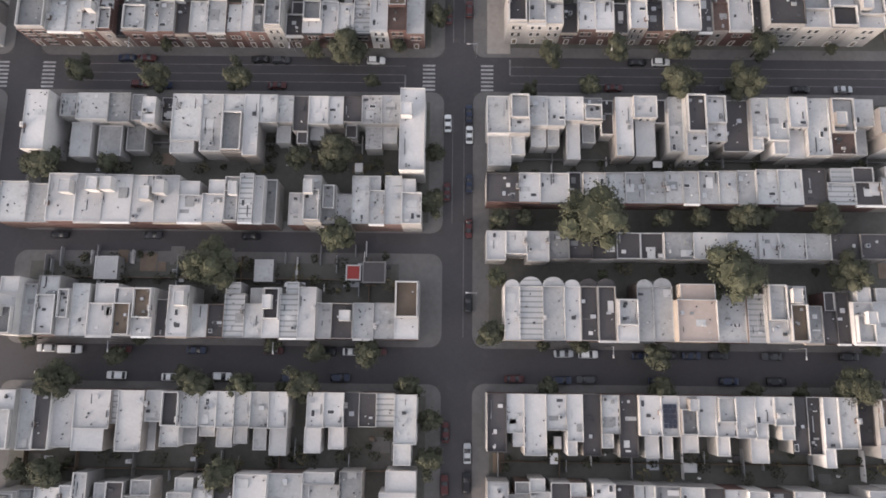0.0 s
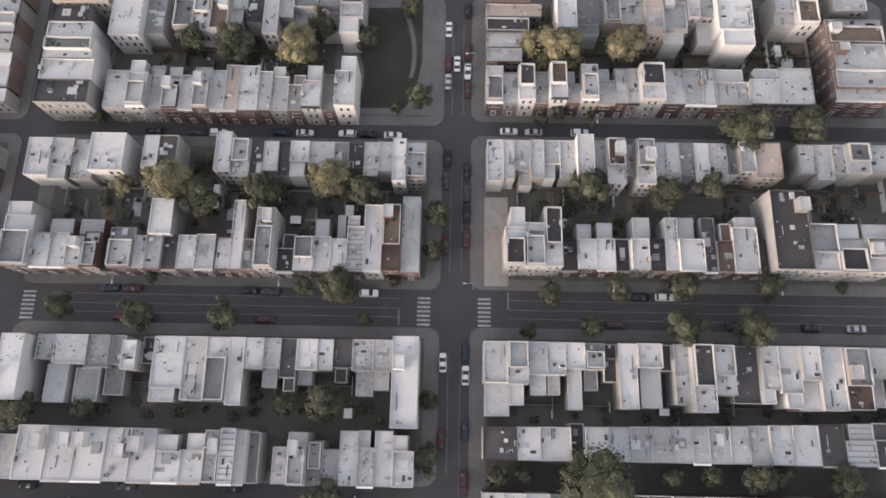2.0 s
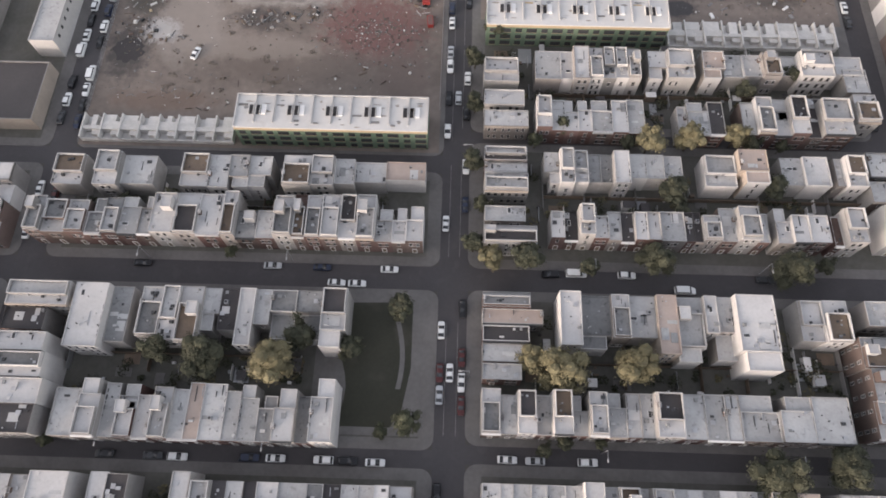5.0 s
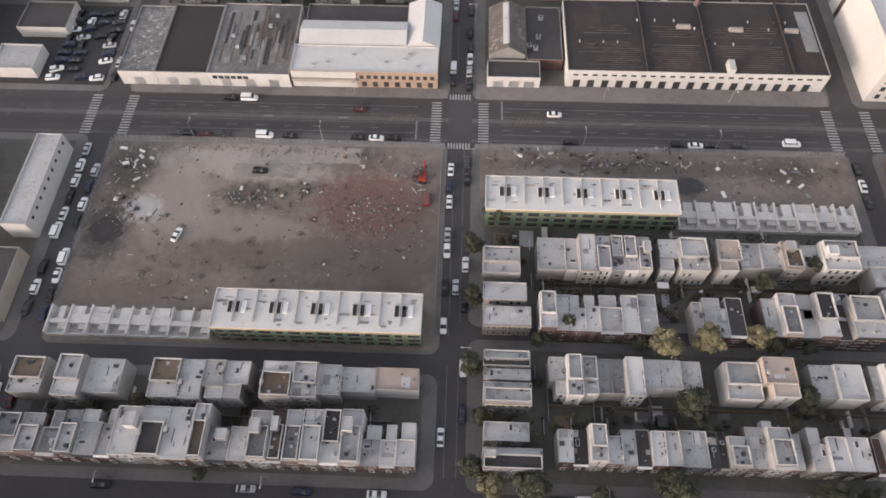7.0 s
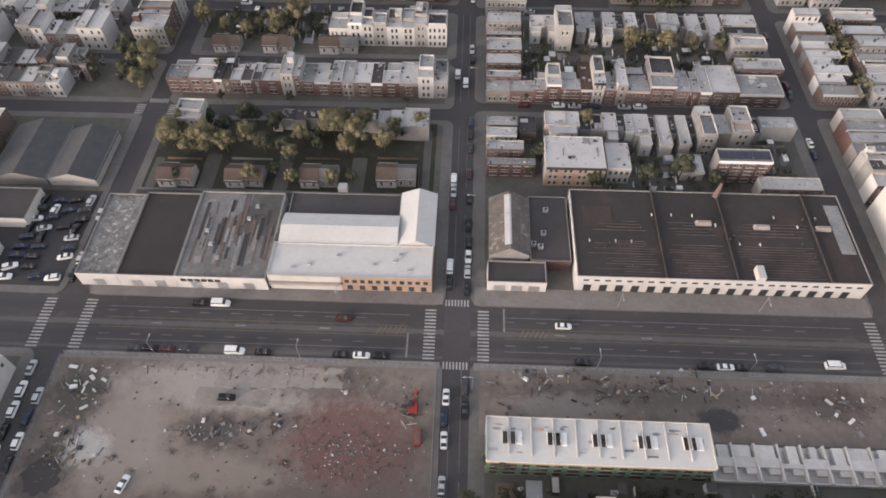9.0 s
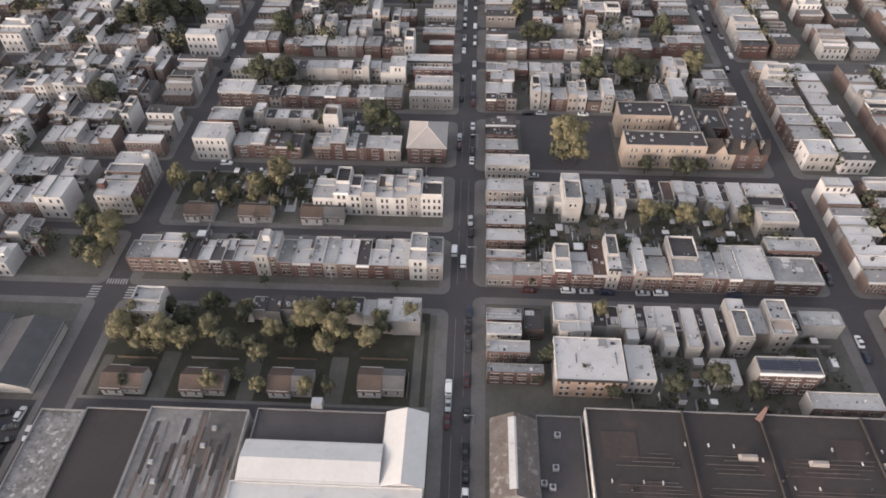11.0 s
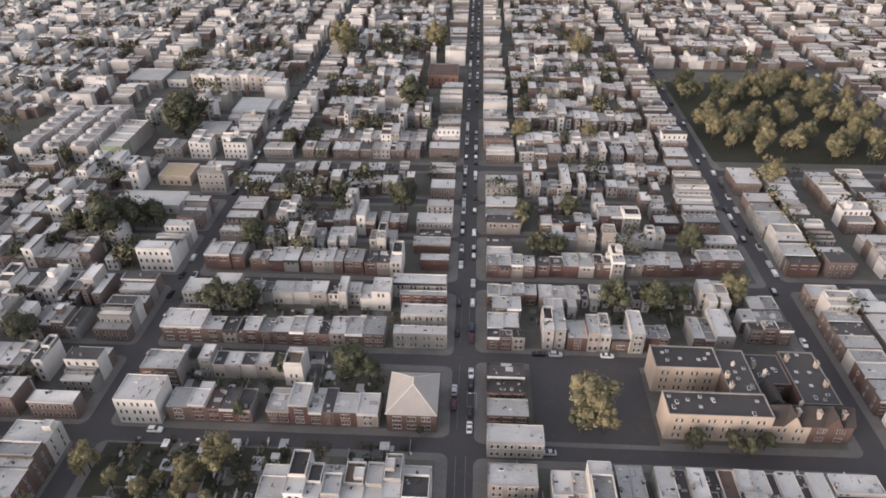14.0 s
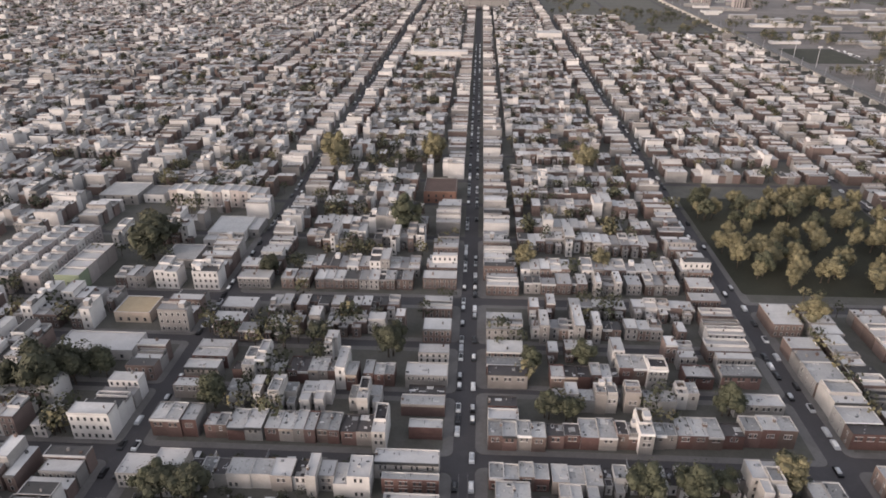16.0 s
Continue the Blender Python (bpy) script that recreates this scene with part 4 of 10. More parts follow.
# east, apartment block
block([
    (98.8, 131.2, 14.5, 8.4, 8.8, 'Lrv'),
    (99.4, 139.6, 13.5, 7.4, 9.7, 'Lpv'),
    (98.6, 147.0, 14.5, 7.6, 9.0, 'Lrv'),
    (97.6, 154.6, 16.0, 8.2, 9.0, 'Lrv'),
])

# west, north side of the fifth street
row(176.8, -1, 'brick', [
    (-108.3, 4.1, 8.6, 10, 'L'),
    (-104.2, 6, 7.7, 9.2, 'Lr'),
    (-98.2, 5.2, 7.7, 9.2, 'Lr'),
    (-93, 4.3, 7.7, 10, 'M'),
    (-88.7, 4.3, 7.7, 10.3, 'Mr'),
    (-84.4, 5.2, 7.7, 10.6, 'L'),
    (-79.2, 3.6, 7.7, 10.9, 'L'),
    (-75.6, 5.8, 9.5, 11.2, 'Wp'),
    (-69.8, 6, 8.6, 11.6, 'W'),
    (-63.8, 6.1, 8.6, 11.5, 'W'),
    (-57.7, 3.6, 8.6, 12.5, 'Wr'),
    (-54.1, 5.1, 6.9, 7.7, 'Mp'),
    (-49, 5, 6.9, 7.9, 'L'),
    (-44, 4.8, 9.5, 11.1, 'Wr'),
])

# west, north side of the fifth street
row(176.8, -1, 'brick', [
    (-39.2, 3.2, 8.6, 11.9, 'Br'),
    (-36, 4, 8.6, 11.8, 'Wr'),
    (-32, 4.7, 8.6, 12, 'Wr'),
    (-27.3, 4.3, 8.6, 12.2, 'Wr'),
    (-23, 4.8, 8.6, 12.4, 'Wr'),
    (-18.2, 4.4, 6.9, 9.3, 'L'),
    (-13.8, 3.6, 7.7, 9.4, 'W'),
    (-10.2, 4.4, 7.7, 10, 'W'),
])

# west, houses on the small street
row(200.3, 1, 'stucco', [
    (-105.9, 8.1, 6.7, 9, 'Wr'),
    (-93.4, 6.2, 9.0, 10.1, 'Wr'),
    (-87.2, 8.7, 6.7, 8.6, 'L'),
    (-70.6, 7.3, 8.3, 9.6, 'Wr'),
    (-63.3, 5.3, 8.3, 9.6, 'L'),
    (-58, 5.2, 8.3, 9.3, 'L'),
    (-52.8, 6, 8.3, 9.1, 'L'),
    (-43.5, 7.5, 9.0, 9, 'Wr'),
    (-36, 6, 9.0, 8.7, 'Wr'),
    (-30, 5.2, 7.5, 7.5, 'L'),
    (-24.8, 8.4, 6.0, 6.1, 'L'),
    (-16.4, 10.5, 6.7, 5.5, 'T'),
])

# east, north side of the fifth street
row(179.0, -1, 'brick', [
    (27.1, 3.5, 7.7, 7.5, 'W'),
    (30.6, 3.5, 6, 8.2, 'D'),
    (34.1, 3.8, 10.3, 8.3, 'Wr'),
    (37.9, 3.9, 7.7, 6.3, 'W'),
    (41.8, 3.4, 6.9, 8.1, 'L'),
    (45.2, 3.5, 6, 8.5, 'D'),
    (48.7, 3.1, 7.7, 7.9, 'W'),
    (51.8, 3.4, 7.7, 7.9, 'W'),
    (55.2, 6.3, 6.9, 8.3, 'L'),
    (61.5, 2.4, 6.9, 8.3, 'D'),
    (63.9, 1.9, 6.9, 8.3, 'D'),
    (65.8, 4.4, 8.6, 7, 'Wr'),
    (70.2, 4.1, 7.7, 9.5, 'L'),
    (74.3, 5.1, 10.3, 8.9, 'Wr'),
])

# east, north side of the fifth street
row(179.0, -1, 'brick', [
    (79.4, 3, 7.7, 8.1, 'L'),
    (84.6, 3.8, 7.7, 9.9, 'W'),
    (88.4, 4.3, 8.6, 7.7, 'W'),
    (92.7, 4.8, 8.6, 7.7, 'W'),
    (99.2, 2.3, 6.9, 8.2, 'B'),
    (101.5, 5, 9.5, 9.4, 'Wr'),
])

# east, corner houses north of the fifth street
block([
    (10.0, 183.5, 10.6, 4.4, 6.9, 'L'),
    (9.7, 176.6, 13.6, 5.0, 8.6, 'Wr'),
])

# east, south side of the tree street
row(204.6, 1, 'stucco', [
    (25.9, 4, 6.7, 9.3, 'L'),
    (29.9, 3.7, 9.0, 10.2, 'Wr', -0.1),
    (33.6, 3.9, 7.5, 9.5, 'Wr'),
    (37.5, 3.7, 6.0, 8.7, 'M'),
    (41.2, 3, 6.0, 8.6, 'M'),
    (44.2, 4.1, 9.0, 9.8, 'W', -0.2),
    (48.3, 5, 6.7, 7.4, 'L'),
    (53.3, 4.7, 6.7, 7.3, 'L'),
    (58, 5, 6.0, 6.8, 'L'),
    (68.6, 8.3, 6.7, 9.2, 'Lr'),
    (76.9, 7.5, 9.7, 9.8, 'T', 0.6),
    (89.1, 5.7, 6.7, 8.3, 'L'),
    (94.8, 6.5, 7.5, 8.7, 'W'),
    (103.3, 2.2, 6.7, 8.3, 'L'),
])

# east, south side of the tree street
row(204.7, 1, 'stucco', [
    (105.5, 5, 8.3, 9.1, 'Wr'),
])

# east, corner houses south of the tree street
block([
    (9.8, 201.8, 11.5, 3.9, 6.9, 'Dr'),
    (9.9, 198.9, 11.5, 2.4, 6, 'L'),
    (9.9, 192.1, 11.5, 5.2, 7.7, 'Wr'),
])

# east, north side of the tree street
row(211.6, -1, 'brick', [
    (24.1, 4.2, 8.3, 10.0, 'Wr'),
    (28.3, 3.8, 6.7, 10.0, 'L'),
    (32.1, 3.7, 6.7, 10.1, 'W'),
    (35.8, 3.7, 6.7, 10.2, 'W'),
    (39.5, 5.7, 6.7, 10.4, 'L'),
    (45.2, 4.3, 6.7, 10.5, 'W'),
    (49.5, 4.8, 6.0, 11.2, 'L'),
    (63.6, 2.5, 5.2, 9.6, 'W'),
    (66.1, 5.7, 6.7, 10.5, 'L'),
    (71.8, 4.2, 6.7, 10.6, 'D'),
    (80.9, 3.7, 6.7, 10.6, 'L'),
    (84.6, 4.5, 8.3, 11.5, 'Wr'),
    (89.1, 4.7, 6.7, 12.2, 'W'),
    (93.8, 4.8, 8.3, 11.9, 'Wr'),
])

# east, north side of the tree street
row(211.6, -1, 'brick', [
    (98.6, 5.5, 6.0, 13.1, 'D'),
    (102.4, 8, 8.3, 11.3, 'Wr'),
])

# east, corner houses north of the tree street
block([
    (9.7, 219.7, 11.2, 5.0, 6.9, 'W'),
    (9.7, 212.6, 12.2, 5.2, 6.9, 'L'),
])

# east, south of the building site
row(238.7, 1, 'stucco', [
    (9.5, 9.9, 7.5, 7.7, 'Wr', -3.8),
    (24.2, 7.4, 6.7, 9.8, 'L'),
    (31.6, 3.4, 6.7, 9.6, 'W'),
    (35, 4.4, 9.0, 11.3, 'W', 0.2),
    (39.4, 3.9, 8.3, 10.5, 'Wr'),
    (43.3, 3.5, 8.3, 10.4, 'Wr'),
    (46.8, 3.5, 8.3, 10.2, 'Wr'),
    (50.3, 3.6, 8.3, 10.1, 'Wr'),
    (56.5, 5.1, 7.5, 9.3, 'W'),
    (61.6, 7.5, 8.3, 9.6, 'Wr'),
    (71.8, 6.2, 8.3, 9.2, 'T'),
    (78, 5.8, 6.7, 7.8, 'L'),
    (83.8, 5, 6.7, 7.5, 'L'),
    (88.8, 4.8, 8.3, 8.5, 'Wr'),
])

# east, south of the building site
row(238.6, 1, 'stucco', [
    (93.6, 5.4, 6.7, 7, 'L'),
    (99, 9.1, 9.0, 8.4, 'Wr'),
    (109.8, 7.8, 6.7, 6.2, 'W'),
])

# west, north side of the sixth street
row(383.3, -1, 'brick', [
    (-106.9, 8.3, 6.5, 11.3, 'M'),
    (-98.6, 9.2, 7.3, 11.7, 'W'),
    (-89.4, 3.1, 6.5, 9.3, 'D'),
    (-86.3, 3, 6.5, 9.4, 'D'),
    (-83.3, 3.9, 6.5, 9.6, 'W'),
    (-79.4, 4, 6.5, 9.8, 'D'),
    (-75.4, 3.8, 6.5, 10.0, 'D'),
    (-71.6, 7, 6.5, 10.2, 'L'),
    (-64.6, 4.6, 9.6, 11.0, 'Wp'),
    (-60, 2.6, 8.8, 12.0, 'W'),
    (-57.4, 5.1, 6.5, 10.8, 'M'),
    (-52.3, 5.8, 6.5, 11.1, 'L'),
    (-46.5, 4, 6.5, 12.3, 'L'),
    (-42.5, 4.3, 6.5, 12.4, 'L'),
])

# west, north side of the sixth street
row(383.3, -1, 'brick', [
    (-38.2, 6.4, 6.5, 11.7, 'W'),
    (-31.8, 4.3, 6.5, 11.9, 'D'),
    (-27.5, 6.1, 6.5, 12.1, 'L'),
    (-21.4, 6.8, 6.5, 12.4, 'L'),
    (-14.6, 5.6, 9.6, 11.7, 'Wr'),
    (-9, 5.1, 7.3, 12.3, 'Wr'),
])

# west, modern row
row(413.7, -1, 'white', [
    (-51.2, 7.7, 7.7, 11.2, 'L'),
    (-43.5, 5.3, 10.3, 13.4, 'Wr'),
    (-38.2, 4.2, 9.5, 10, 'Wr'),
    (-34, 5.4, 9.5, 10.2, 'Wr'),
    (-28.6, 5.8, 8.6, 11.5, 'W'),
    (-22.8, 4.9, 8.6, 11.7, 'W'),
    (-17.9, 5, 10.3, 13.4, 'Wr'),
    (-12.9, 7.6, 9.5, 11, 'Wr'),
])

# west, corner with white houses
row(370.1, 1, 'stucco', [
    (-64.6, 3.3, 3.7, 6.2, 'W'),
    (-61.3, 4.5, 5.0, 5.2, 'D'),
    (-56.8, 4.5, 5.9, 6.5, 'D'),
    (-52.3, 4.5, 5.9, 5.5, 'D'),
    (-47.8, 4.5, 5.7, 5.1, 'D'),
    (-43.3, 4.2, 3.7, 5.5, 'W'),
    (-39.1, 3.4, 5.3, 5.7, 'D'),
    (-35.7, 4.7, 3.7, 5.5, 'W'),
    (-31, 3.9, 5.9, 5.9, 'D'),
    (-27.1, 3.9, 5.0, 6.1, 'L'),
    (-23.2, 5, 5.9, 9, 'W'),
    (-18.2, 8.6, 6.6, 9.3, 'L'),
])

# west, white tower house
block([
    (-96.3, 359.3, 9.2, 9.2, 9.5, 'Wr'),
])

# east, houses on the main street north of the avenue
block([
    (10.2, 363.3, 10.4, 4.4, 6, 'S'),
    (10.2, 358.2, 10.2, 3.9, 6, 'L'),
    (10.2, 351.3, 12.3, 4.3, 6, 'L'),
    (10.3, 344.8, 15.8, 3.0, 6, 'M'),
    (21.4, 360.7, 5.7, 8.0, 5.2, 'D'),
])

# east, south side of the sixth street
row(370.3, 1, 'stucco', [
    (30.1, 7.3, 6.6, 10.6, 'W'),
    (37.4, 4.5, 6.6, 10.4, 'W'),
    (41.9, 3.9, 5.3, 7.8, 'D'),
    (45.8, 3.9, 5.2, 7.5, 'D'),
    (49.8, 4.8, 6.0, 12.4, 'W'),
    (54.6, 3.1, 4.8, 7.6, 'D'),
    (57.7, 2.6, 5.9, 8.4, 'L'),
    (60.4, 5.2, 6.0, 14.2, 'W'),
    (65.7, 2.4, 4.8, 8.0, 'D'),
    (68.2, 4.2, 5.9, 14.6, 'W'),
    (72.5, 2.4, 4.8, 8.0, 'D'),
    (75.0, 3.6, 6.0, 14.0, 'W'),
    (78.7, 2.4, 4.8, 8.0, 'D'),
    (81.2, 5.2, 8.9, 15.2, 'Wr', 1.6),
    (86.5, 5.7, 6.6, 9.6, 'L'),
])

# east, south side of the sixth street
row(370.3, 1, 'stucco', [
    (92.2, 6.6, 8.9, 12.7, 'Tr', 1.2),
    (98.8, 4.6, 5.0, 7.2, 'D'),
    (103.4, 12.1, 5.9, 5.5, 'L'),
])

# east, orange brick hall
block([
    (29.1, 341.4, 19.1, 14.3, 8.6, 'Wk'),
    (49.2, 343.2, 7.5, 11.6, 6.9, 'W'),
])

# east, modern black and red house
block([
    (83.8, 344.5, 17.0, 5.5, 10.3, 'Mo'),
    (74.2, 345.1, 7.0, 8.1, 4.3, 'W'),
    (96.8, 336.6, 19.2, 5.4, 6, 'L'),
])

# east, north side of the sixth street
row(382.0, -1, 'brick', [
    (10.1, 8.5, 5.1, 6.1, 'L'),
    (18.6, 8.8, 5.1, 6.1, 'L'),
    (27.4, 4.2, 5.9, 10.4, 'L'),
    (31.6, 5.1, 8.8, 10.8, 'W'),
    (36.7, 7.2, 6.5, 10.2, 'L'),
    (43.9, 4.2, 6.5, 15.3, 'B'),
    (48.1, 4.1, 9.6, 14.5, 'Wr'),
    (52.2, 4.5, 6.5, 10.7, 'L'),
    (56.7, 3.5, 8.8, 15.6, 'W'),
    (60.2, 8.3, 6.5, 13.5, 'L'),
    (68.5, 8.9, 8.8, 15.5, 'Mr'),
    (77.4, 5.3, 6.5, 11.6, 'L'),
    (82.7, 3.6, 6.5, 11.8, 'L'),
    (86.3, 4, 6.5, 14.9, 'L'),
])

# east, north side of the sixth street
row(382.0, -1, 'brick', [
    (90.3, 9.9, 6.5, 15.2, 'L'),
    (100.2, 15.5, 5.9, 10.8, 'M'),
])

# east, short houses facing the main street
block([
    (10.1, 422.2, 13.6, 7.2, 6, 'L'),
    (10.1, 414.3, 13.6, 2.2, 6, 'L'),
    (10.1, 404.6, 13.3, 7.5, 6, 'L'),
    (10.1, 397.0, 12.9, 5.6, 6, 'L'),
    (10.1, 388.7, 12.6, 3.8, 6, 'L'),
])

# east, south side of the seventh street
row(427.8, 1, 'stucco', [
    (27.4, 5.5, 5.9, 10.6, 'W'),
    (32.9, 3.9, 5.9, 10.4, 'W'),
    (36.8, 6.3, 10.4, 15.1, 'Wr'),
])

# east, deep narrow houses with black roofs between, south side of the seventh street
row(430.2, 1, 'stucco', [
    (45.2, 3.7, 5.9, 13.0, 'L'),
    (48.9, 3.6, 5.8, 13.2, 'L'),
    (55.9, 4.9, 6.0, 14.4, 'W'),
    (60.9, 3.6, 4.9, 9.5, 'D'),
    (64.6, 4.6, 6.0, 10.6, 'W'),
    (69.3, 3.6, 4.8, 9.5, 'D'),
    (73.0, 4.2, 5.4, 10.4, 'B'),
    (77.4, 4.2, 5.9, 10.6, 'L'),
    (81.7, 4.2, 5.8, 10.6, 'L'),
    (86.0, 2.6, 4.6, 9.0, 'D'),
    (88.7, 5.0, 6.0, 14.0, 'W'),
    (93.8, 3.0, 4.7, 9.4, 'D'),
    (96.9, 4.8, 6.0, 15.0, 'W'),
    (102.9, 13.0, 5.9, 6.0, 'L'),
])
row(424.0, 1, 'stucco', [
    (102.9, 13.0, 4.8, 4.5, 'D'),
])

# west, tall pale house on the western street
block([
    (-102.9, 443.7, 13.0, 10.7, 10.3, 'W'),
    (-102.0, 459.4, 12.2, 9.0, 7.7, 'L'),
])

# west, north side of the seventh street
row(445.4, -1, 'brick', [
    (-88.2, 7, 5.9, 8.4, 'L'),
    (-81.2, 5.4, 7.3, 10.0, 'W'),
    (-75.8, 4.1, 5.9, 8.9, 'B'),
    (-71.7, 4.8, 5.9, 9.1, 'D'),
    (-66.9, 4.9, 5.3, 9.0, 'D'),
    (-57.2, 7.1, 5.9, 9.8, 'L'),
    (-50.1, 5.9, 8.8, 9.1, 'W'),
    (-44.2, 4, 5.9, 10.3, 'L'),
    (-40.2, 3.7, 5.9, 10.5, 'D'),
    (-36.5, 7, 5.9, 8.3, 'W'),
    (-29.5, 6.5, 5.9, 8.6, 'W'),
])

# west, behind the church
row(470.6, 1, 'stucco', [
    (-84.2, 4.1, 8.8, 7, 'W'),
    (-80.1, 4.1, 5.9, 6.8, 'D'),
    (-76, 5, 5.9, 6.6, 'W'),
    (-71, 5.1, 5.9, 6.3, 'D'),
    (-65.9, 5.1, 5.9, 6.1, 'W'),
    (-60.8, 5.2, 5.6, 6.6, 'D'),
    (-55.6, 6.1, 8.8, 9, 'W'),
])

# east, low houses beside the schoolyard
block([
    (9.9, 463.0, 12.1, 6.5, 6, 'D'),
    (9.9, 455.8, 11.8, 4.9, 6, 'D'),
    (9.9, 446.4, 12.5, 7.0, 6, 'L'),
    (9.9, 435.9, 16.4, 6.8, 6.9, 'W'),
])

# west, north side of the ninth street
row(481.1, -1, 'brick', [
    (-104.3, 14.9, 7.3, 9.4, 'W'),
    (-89.4, 6.8, 5.9, 7.1, 'W'),
    (-82.6, 5, 5.9, 7.5, 'D'),
    (-77.6, 2.5, 4.9, 9.0, 'D'),
    (-75.1, 5.4, 5.9, 7.8, 'L'),
    (-69.7, 5, 5.6, 7.8, 'M'),
    (-64.7, 6, 5.9, 8.3, 'W'),
    (-58.7, 5.1, 5.9, 8.7, 'L'),
    (-53.6, 5.1, 5.9, 9.0, 'W'),
    (-48.5, 3.7, 5.3, 7.4, 'D'),
    (-44.8, 5.5, 5.9, 9.4, 'W'),
    (-39.3, 6.2, 5.9, 9.7, 'L'),
    (-33.1, 7.5, 5.9, 10.0, 'M'),
])

# west, south side of the tenth street
row(510.4, 1, 'stucco', [
    (-104.7, 11.5, 5.9, 8.5, 'W'),
    (-93.2, 9.8, 8.8, 11.6, 'W'),
    (-83.4, 4.3, 4.9, 8.8, 'D'),
    (-79.1, 4.3, 5.6, 7.4, 'M'),
    (-74.9, 4.3, 5.3, 7, 'D'),
    (-70.6, 7.5, 5.9, 7, 'L'),
    (-63.1, 6.5, 5.9, 6.7, 'L'),
    (-56.6, 6.6, 6.5, 7.5, 'W'),
    (-50, 4.9, 5.6, 6.8, 'D'),
    (-45.1, 3.1, 8.8, 9.6, 'W'),
    (-42, 5, 6.5, 6.9, 'W'),
    (-37, 4.4, 5.3, 8.9, 'L'),
    (-32.6, 6.9, 8.8, 9, 'W'),
])

# west, corner houses of the ninth street
block([
    (-22.4, 481.2, 18.5, 4.4, 6.9, 'W'),
    (-25.5, 509.6, 20.2, 6.0, 6.9, 'W'),
    (-22.5, 503.6, 17.6, 2.9, 6, 'L'),
    (-20.8, 491.5, 16.4, 6.1, 6.9, 'W'),
])

# west, north side of the tenth street
block([
    (-104.2, 525.1, 5.3, 9.0, 7.4, 'L'),
    (-98.9, 524.7, 5.3, 9.0, 7.7, 'L'),
    (-93.5, 525.1, 5.3, 9.0, 7.1, 'L'),
    (-85.7, 525.0, 3.8, 6.6, 5.6, 'L'),
    (-81.9, 525.0, 3.8, 6.6, 5.6, 'M'),
    (-77.7, 524.3, 6.0, 9.9, 5.3, 'L'),
    (-71.8, 524.3, 6.0, 9.9, 5.6, 'W'),
    (-64.8, 524.5, 4.8, 9.2, 5.6, 'L'),
    (-60.0, 524.5, 4.8, 9.2, 5.6, 'L'),
    (-55.2, 524.4, 3.8, 9.8, 5.6, 'L'),
    (-51.4, 524.0, 3.8, 9.8, 5.6, 'L'),
    (-47.2, 524.6, 3.9, 9.4, 5.6, 'M'),
    (-43.4, 524.2, 3.9, 9.4, 5.6, 'M'),
    (-38.8, 523.8, 5.1, 8.9, 5.6, 'D'),
    (-33.7, 523.8, 5.1, 8.9, 5.9, 'D'),
    (-28.0, 520.8, 4.5, 13.5, 8.8, 'Wr'),
])

# west, backs south of the eleventh street
backs([
    (-84.2, 540.3, 4.2, 10.1, 5.5, 'L'),
    (-80.0, 540.3, 4.2, 10.1, 5.2, 'L'),
    (-74.4, 539.4, 4.0, 9.1, 9.1, 'W'),
    (-70.9, 540.4, 2.2, 7.9, 5.2, 'D'),
    (-67.5, 538.2, 4.5, 10.6, 9.1, 'Wr'),
    (-63.3, 539.8, 4.6, 9.0, 6.0, 'M'),
    (-56.9, 539.9, 5.4, 10.4, 5.7, 'W'),
    (-51.5, 539.9, 5.4, 10.4, 6.0, 'W'),
    (-39.2, 540.9, 2.8, 7.6, 5.6, 'M'),
    (-35.6, 537.4, 3.7, 11.1, 9.1, 'Wr'),
    (-32.0, 539.7, 4.0, 9.2, 5.6, 'L'),
])

# west, houses on the main street beyond the tenth street
block([
    (-16.6, 527.9, 11.4, 4.5, 5.2, 'L'),
    (-20.5, 539.6, 15.5, 5.6, 5.2, 'L'),
    (-18.5, 545.3, 13.2, 5.1, 5.2, 'D'),
    (-20.6, 555.3, 15.8, 8.2, 6.0, 'W'),
    (-17.0, 570.7, 12.0, 6.5, 5.2, 'L'),
    (-16.4, 585.2, 11.6, 9.3, 6.5, 'L'),
    (-17.9, 603.6, 12.8, 5.8, 5.2, 'L'),
    (-17.9, 609.4, 12.8, 5.8, 5.2, 'L'),
    (-20.0, 629.6, 16.0, 8.2, 6.0, 'L'),
    (-19.2, 643.5, 14.2, 7.5, 5.6, 'W'),
])

# west, north side of the eleventh street
block([
    (-86.6, 556.2, 3.5, 5.1, 5.4, 'D'),
    (-81.8, 554.0, 4.8, 10.8, 9.1, 'Wr'),
    (-77.7, 556.7, 3.9, 11.9, 9.8, 'W'),
    (-75.7, 555.7, 3.6, 6.8, 5.4, 'D'),
    (-72.1, 555.9, 5.5, 7.2, 5.4, 'L'),
    (-65.4, 555.9, 4.0, 9.5, 5.7, 'D'),
    (-61.4, 555.9, 4.0, 9.5, 5.4, 'D'),
    (-57.5, 556.3, 3.7, 9.1, 5.7, 'L'),
    (-53.8, 556.3, 3.7, 9.1, 5.7, 'L'),
    (-50.5, 556.6, 3.4, 6.8, 5.2, 'M'),
    (-46.4, 553.1, 3.7, 13.7, 9.8, 'W'),
    (-42.5, 552.4, 4.2, 8.4, 7.4, 'L'),
    (-36.4, 555.7, 3.6, 8.6, 5.6, 'L'),
    (-32.4, 555.3, 3.8, 7.5, 5.6, 'L'),
    (-28.6, 555.7, 3.8, 7.5, 5.6, 'M'),
])

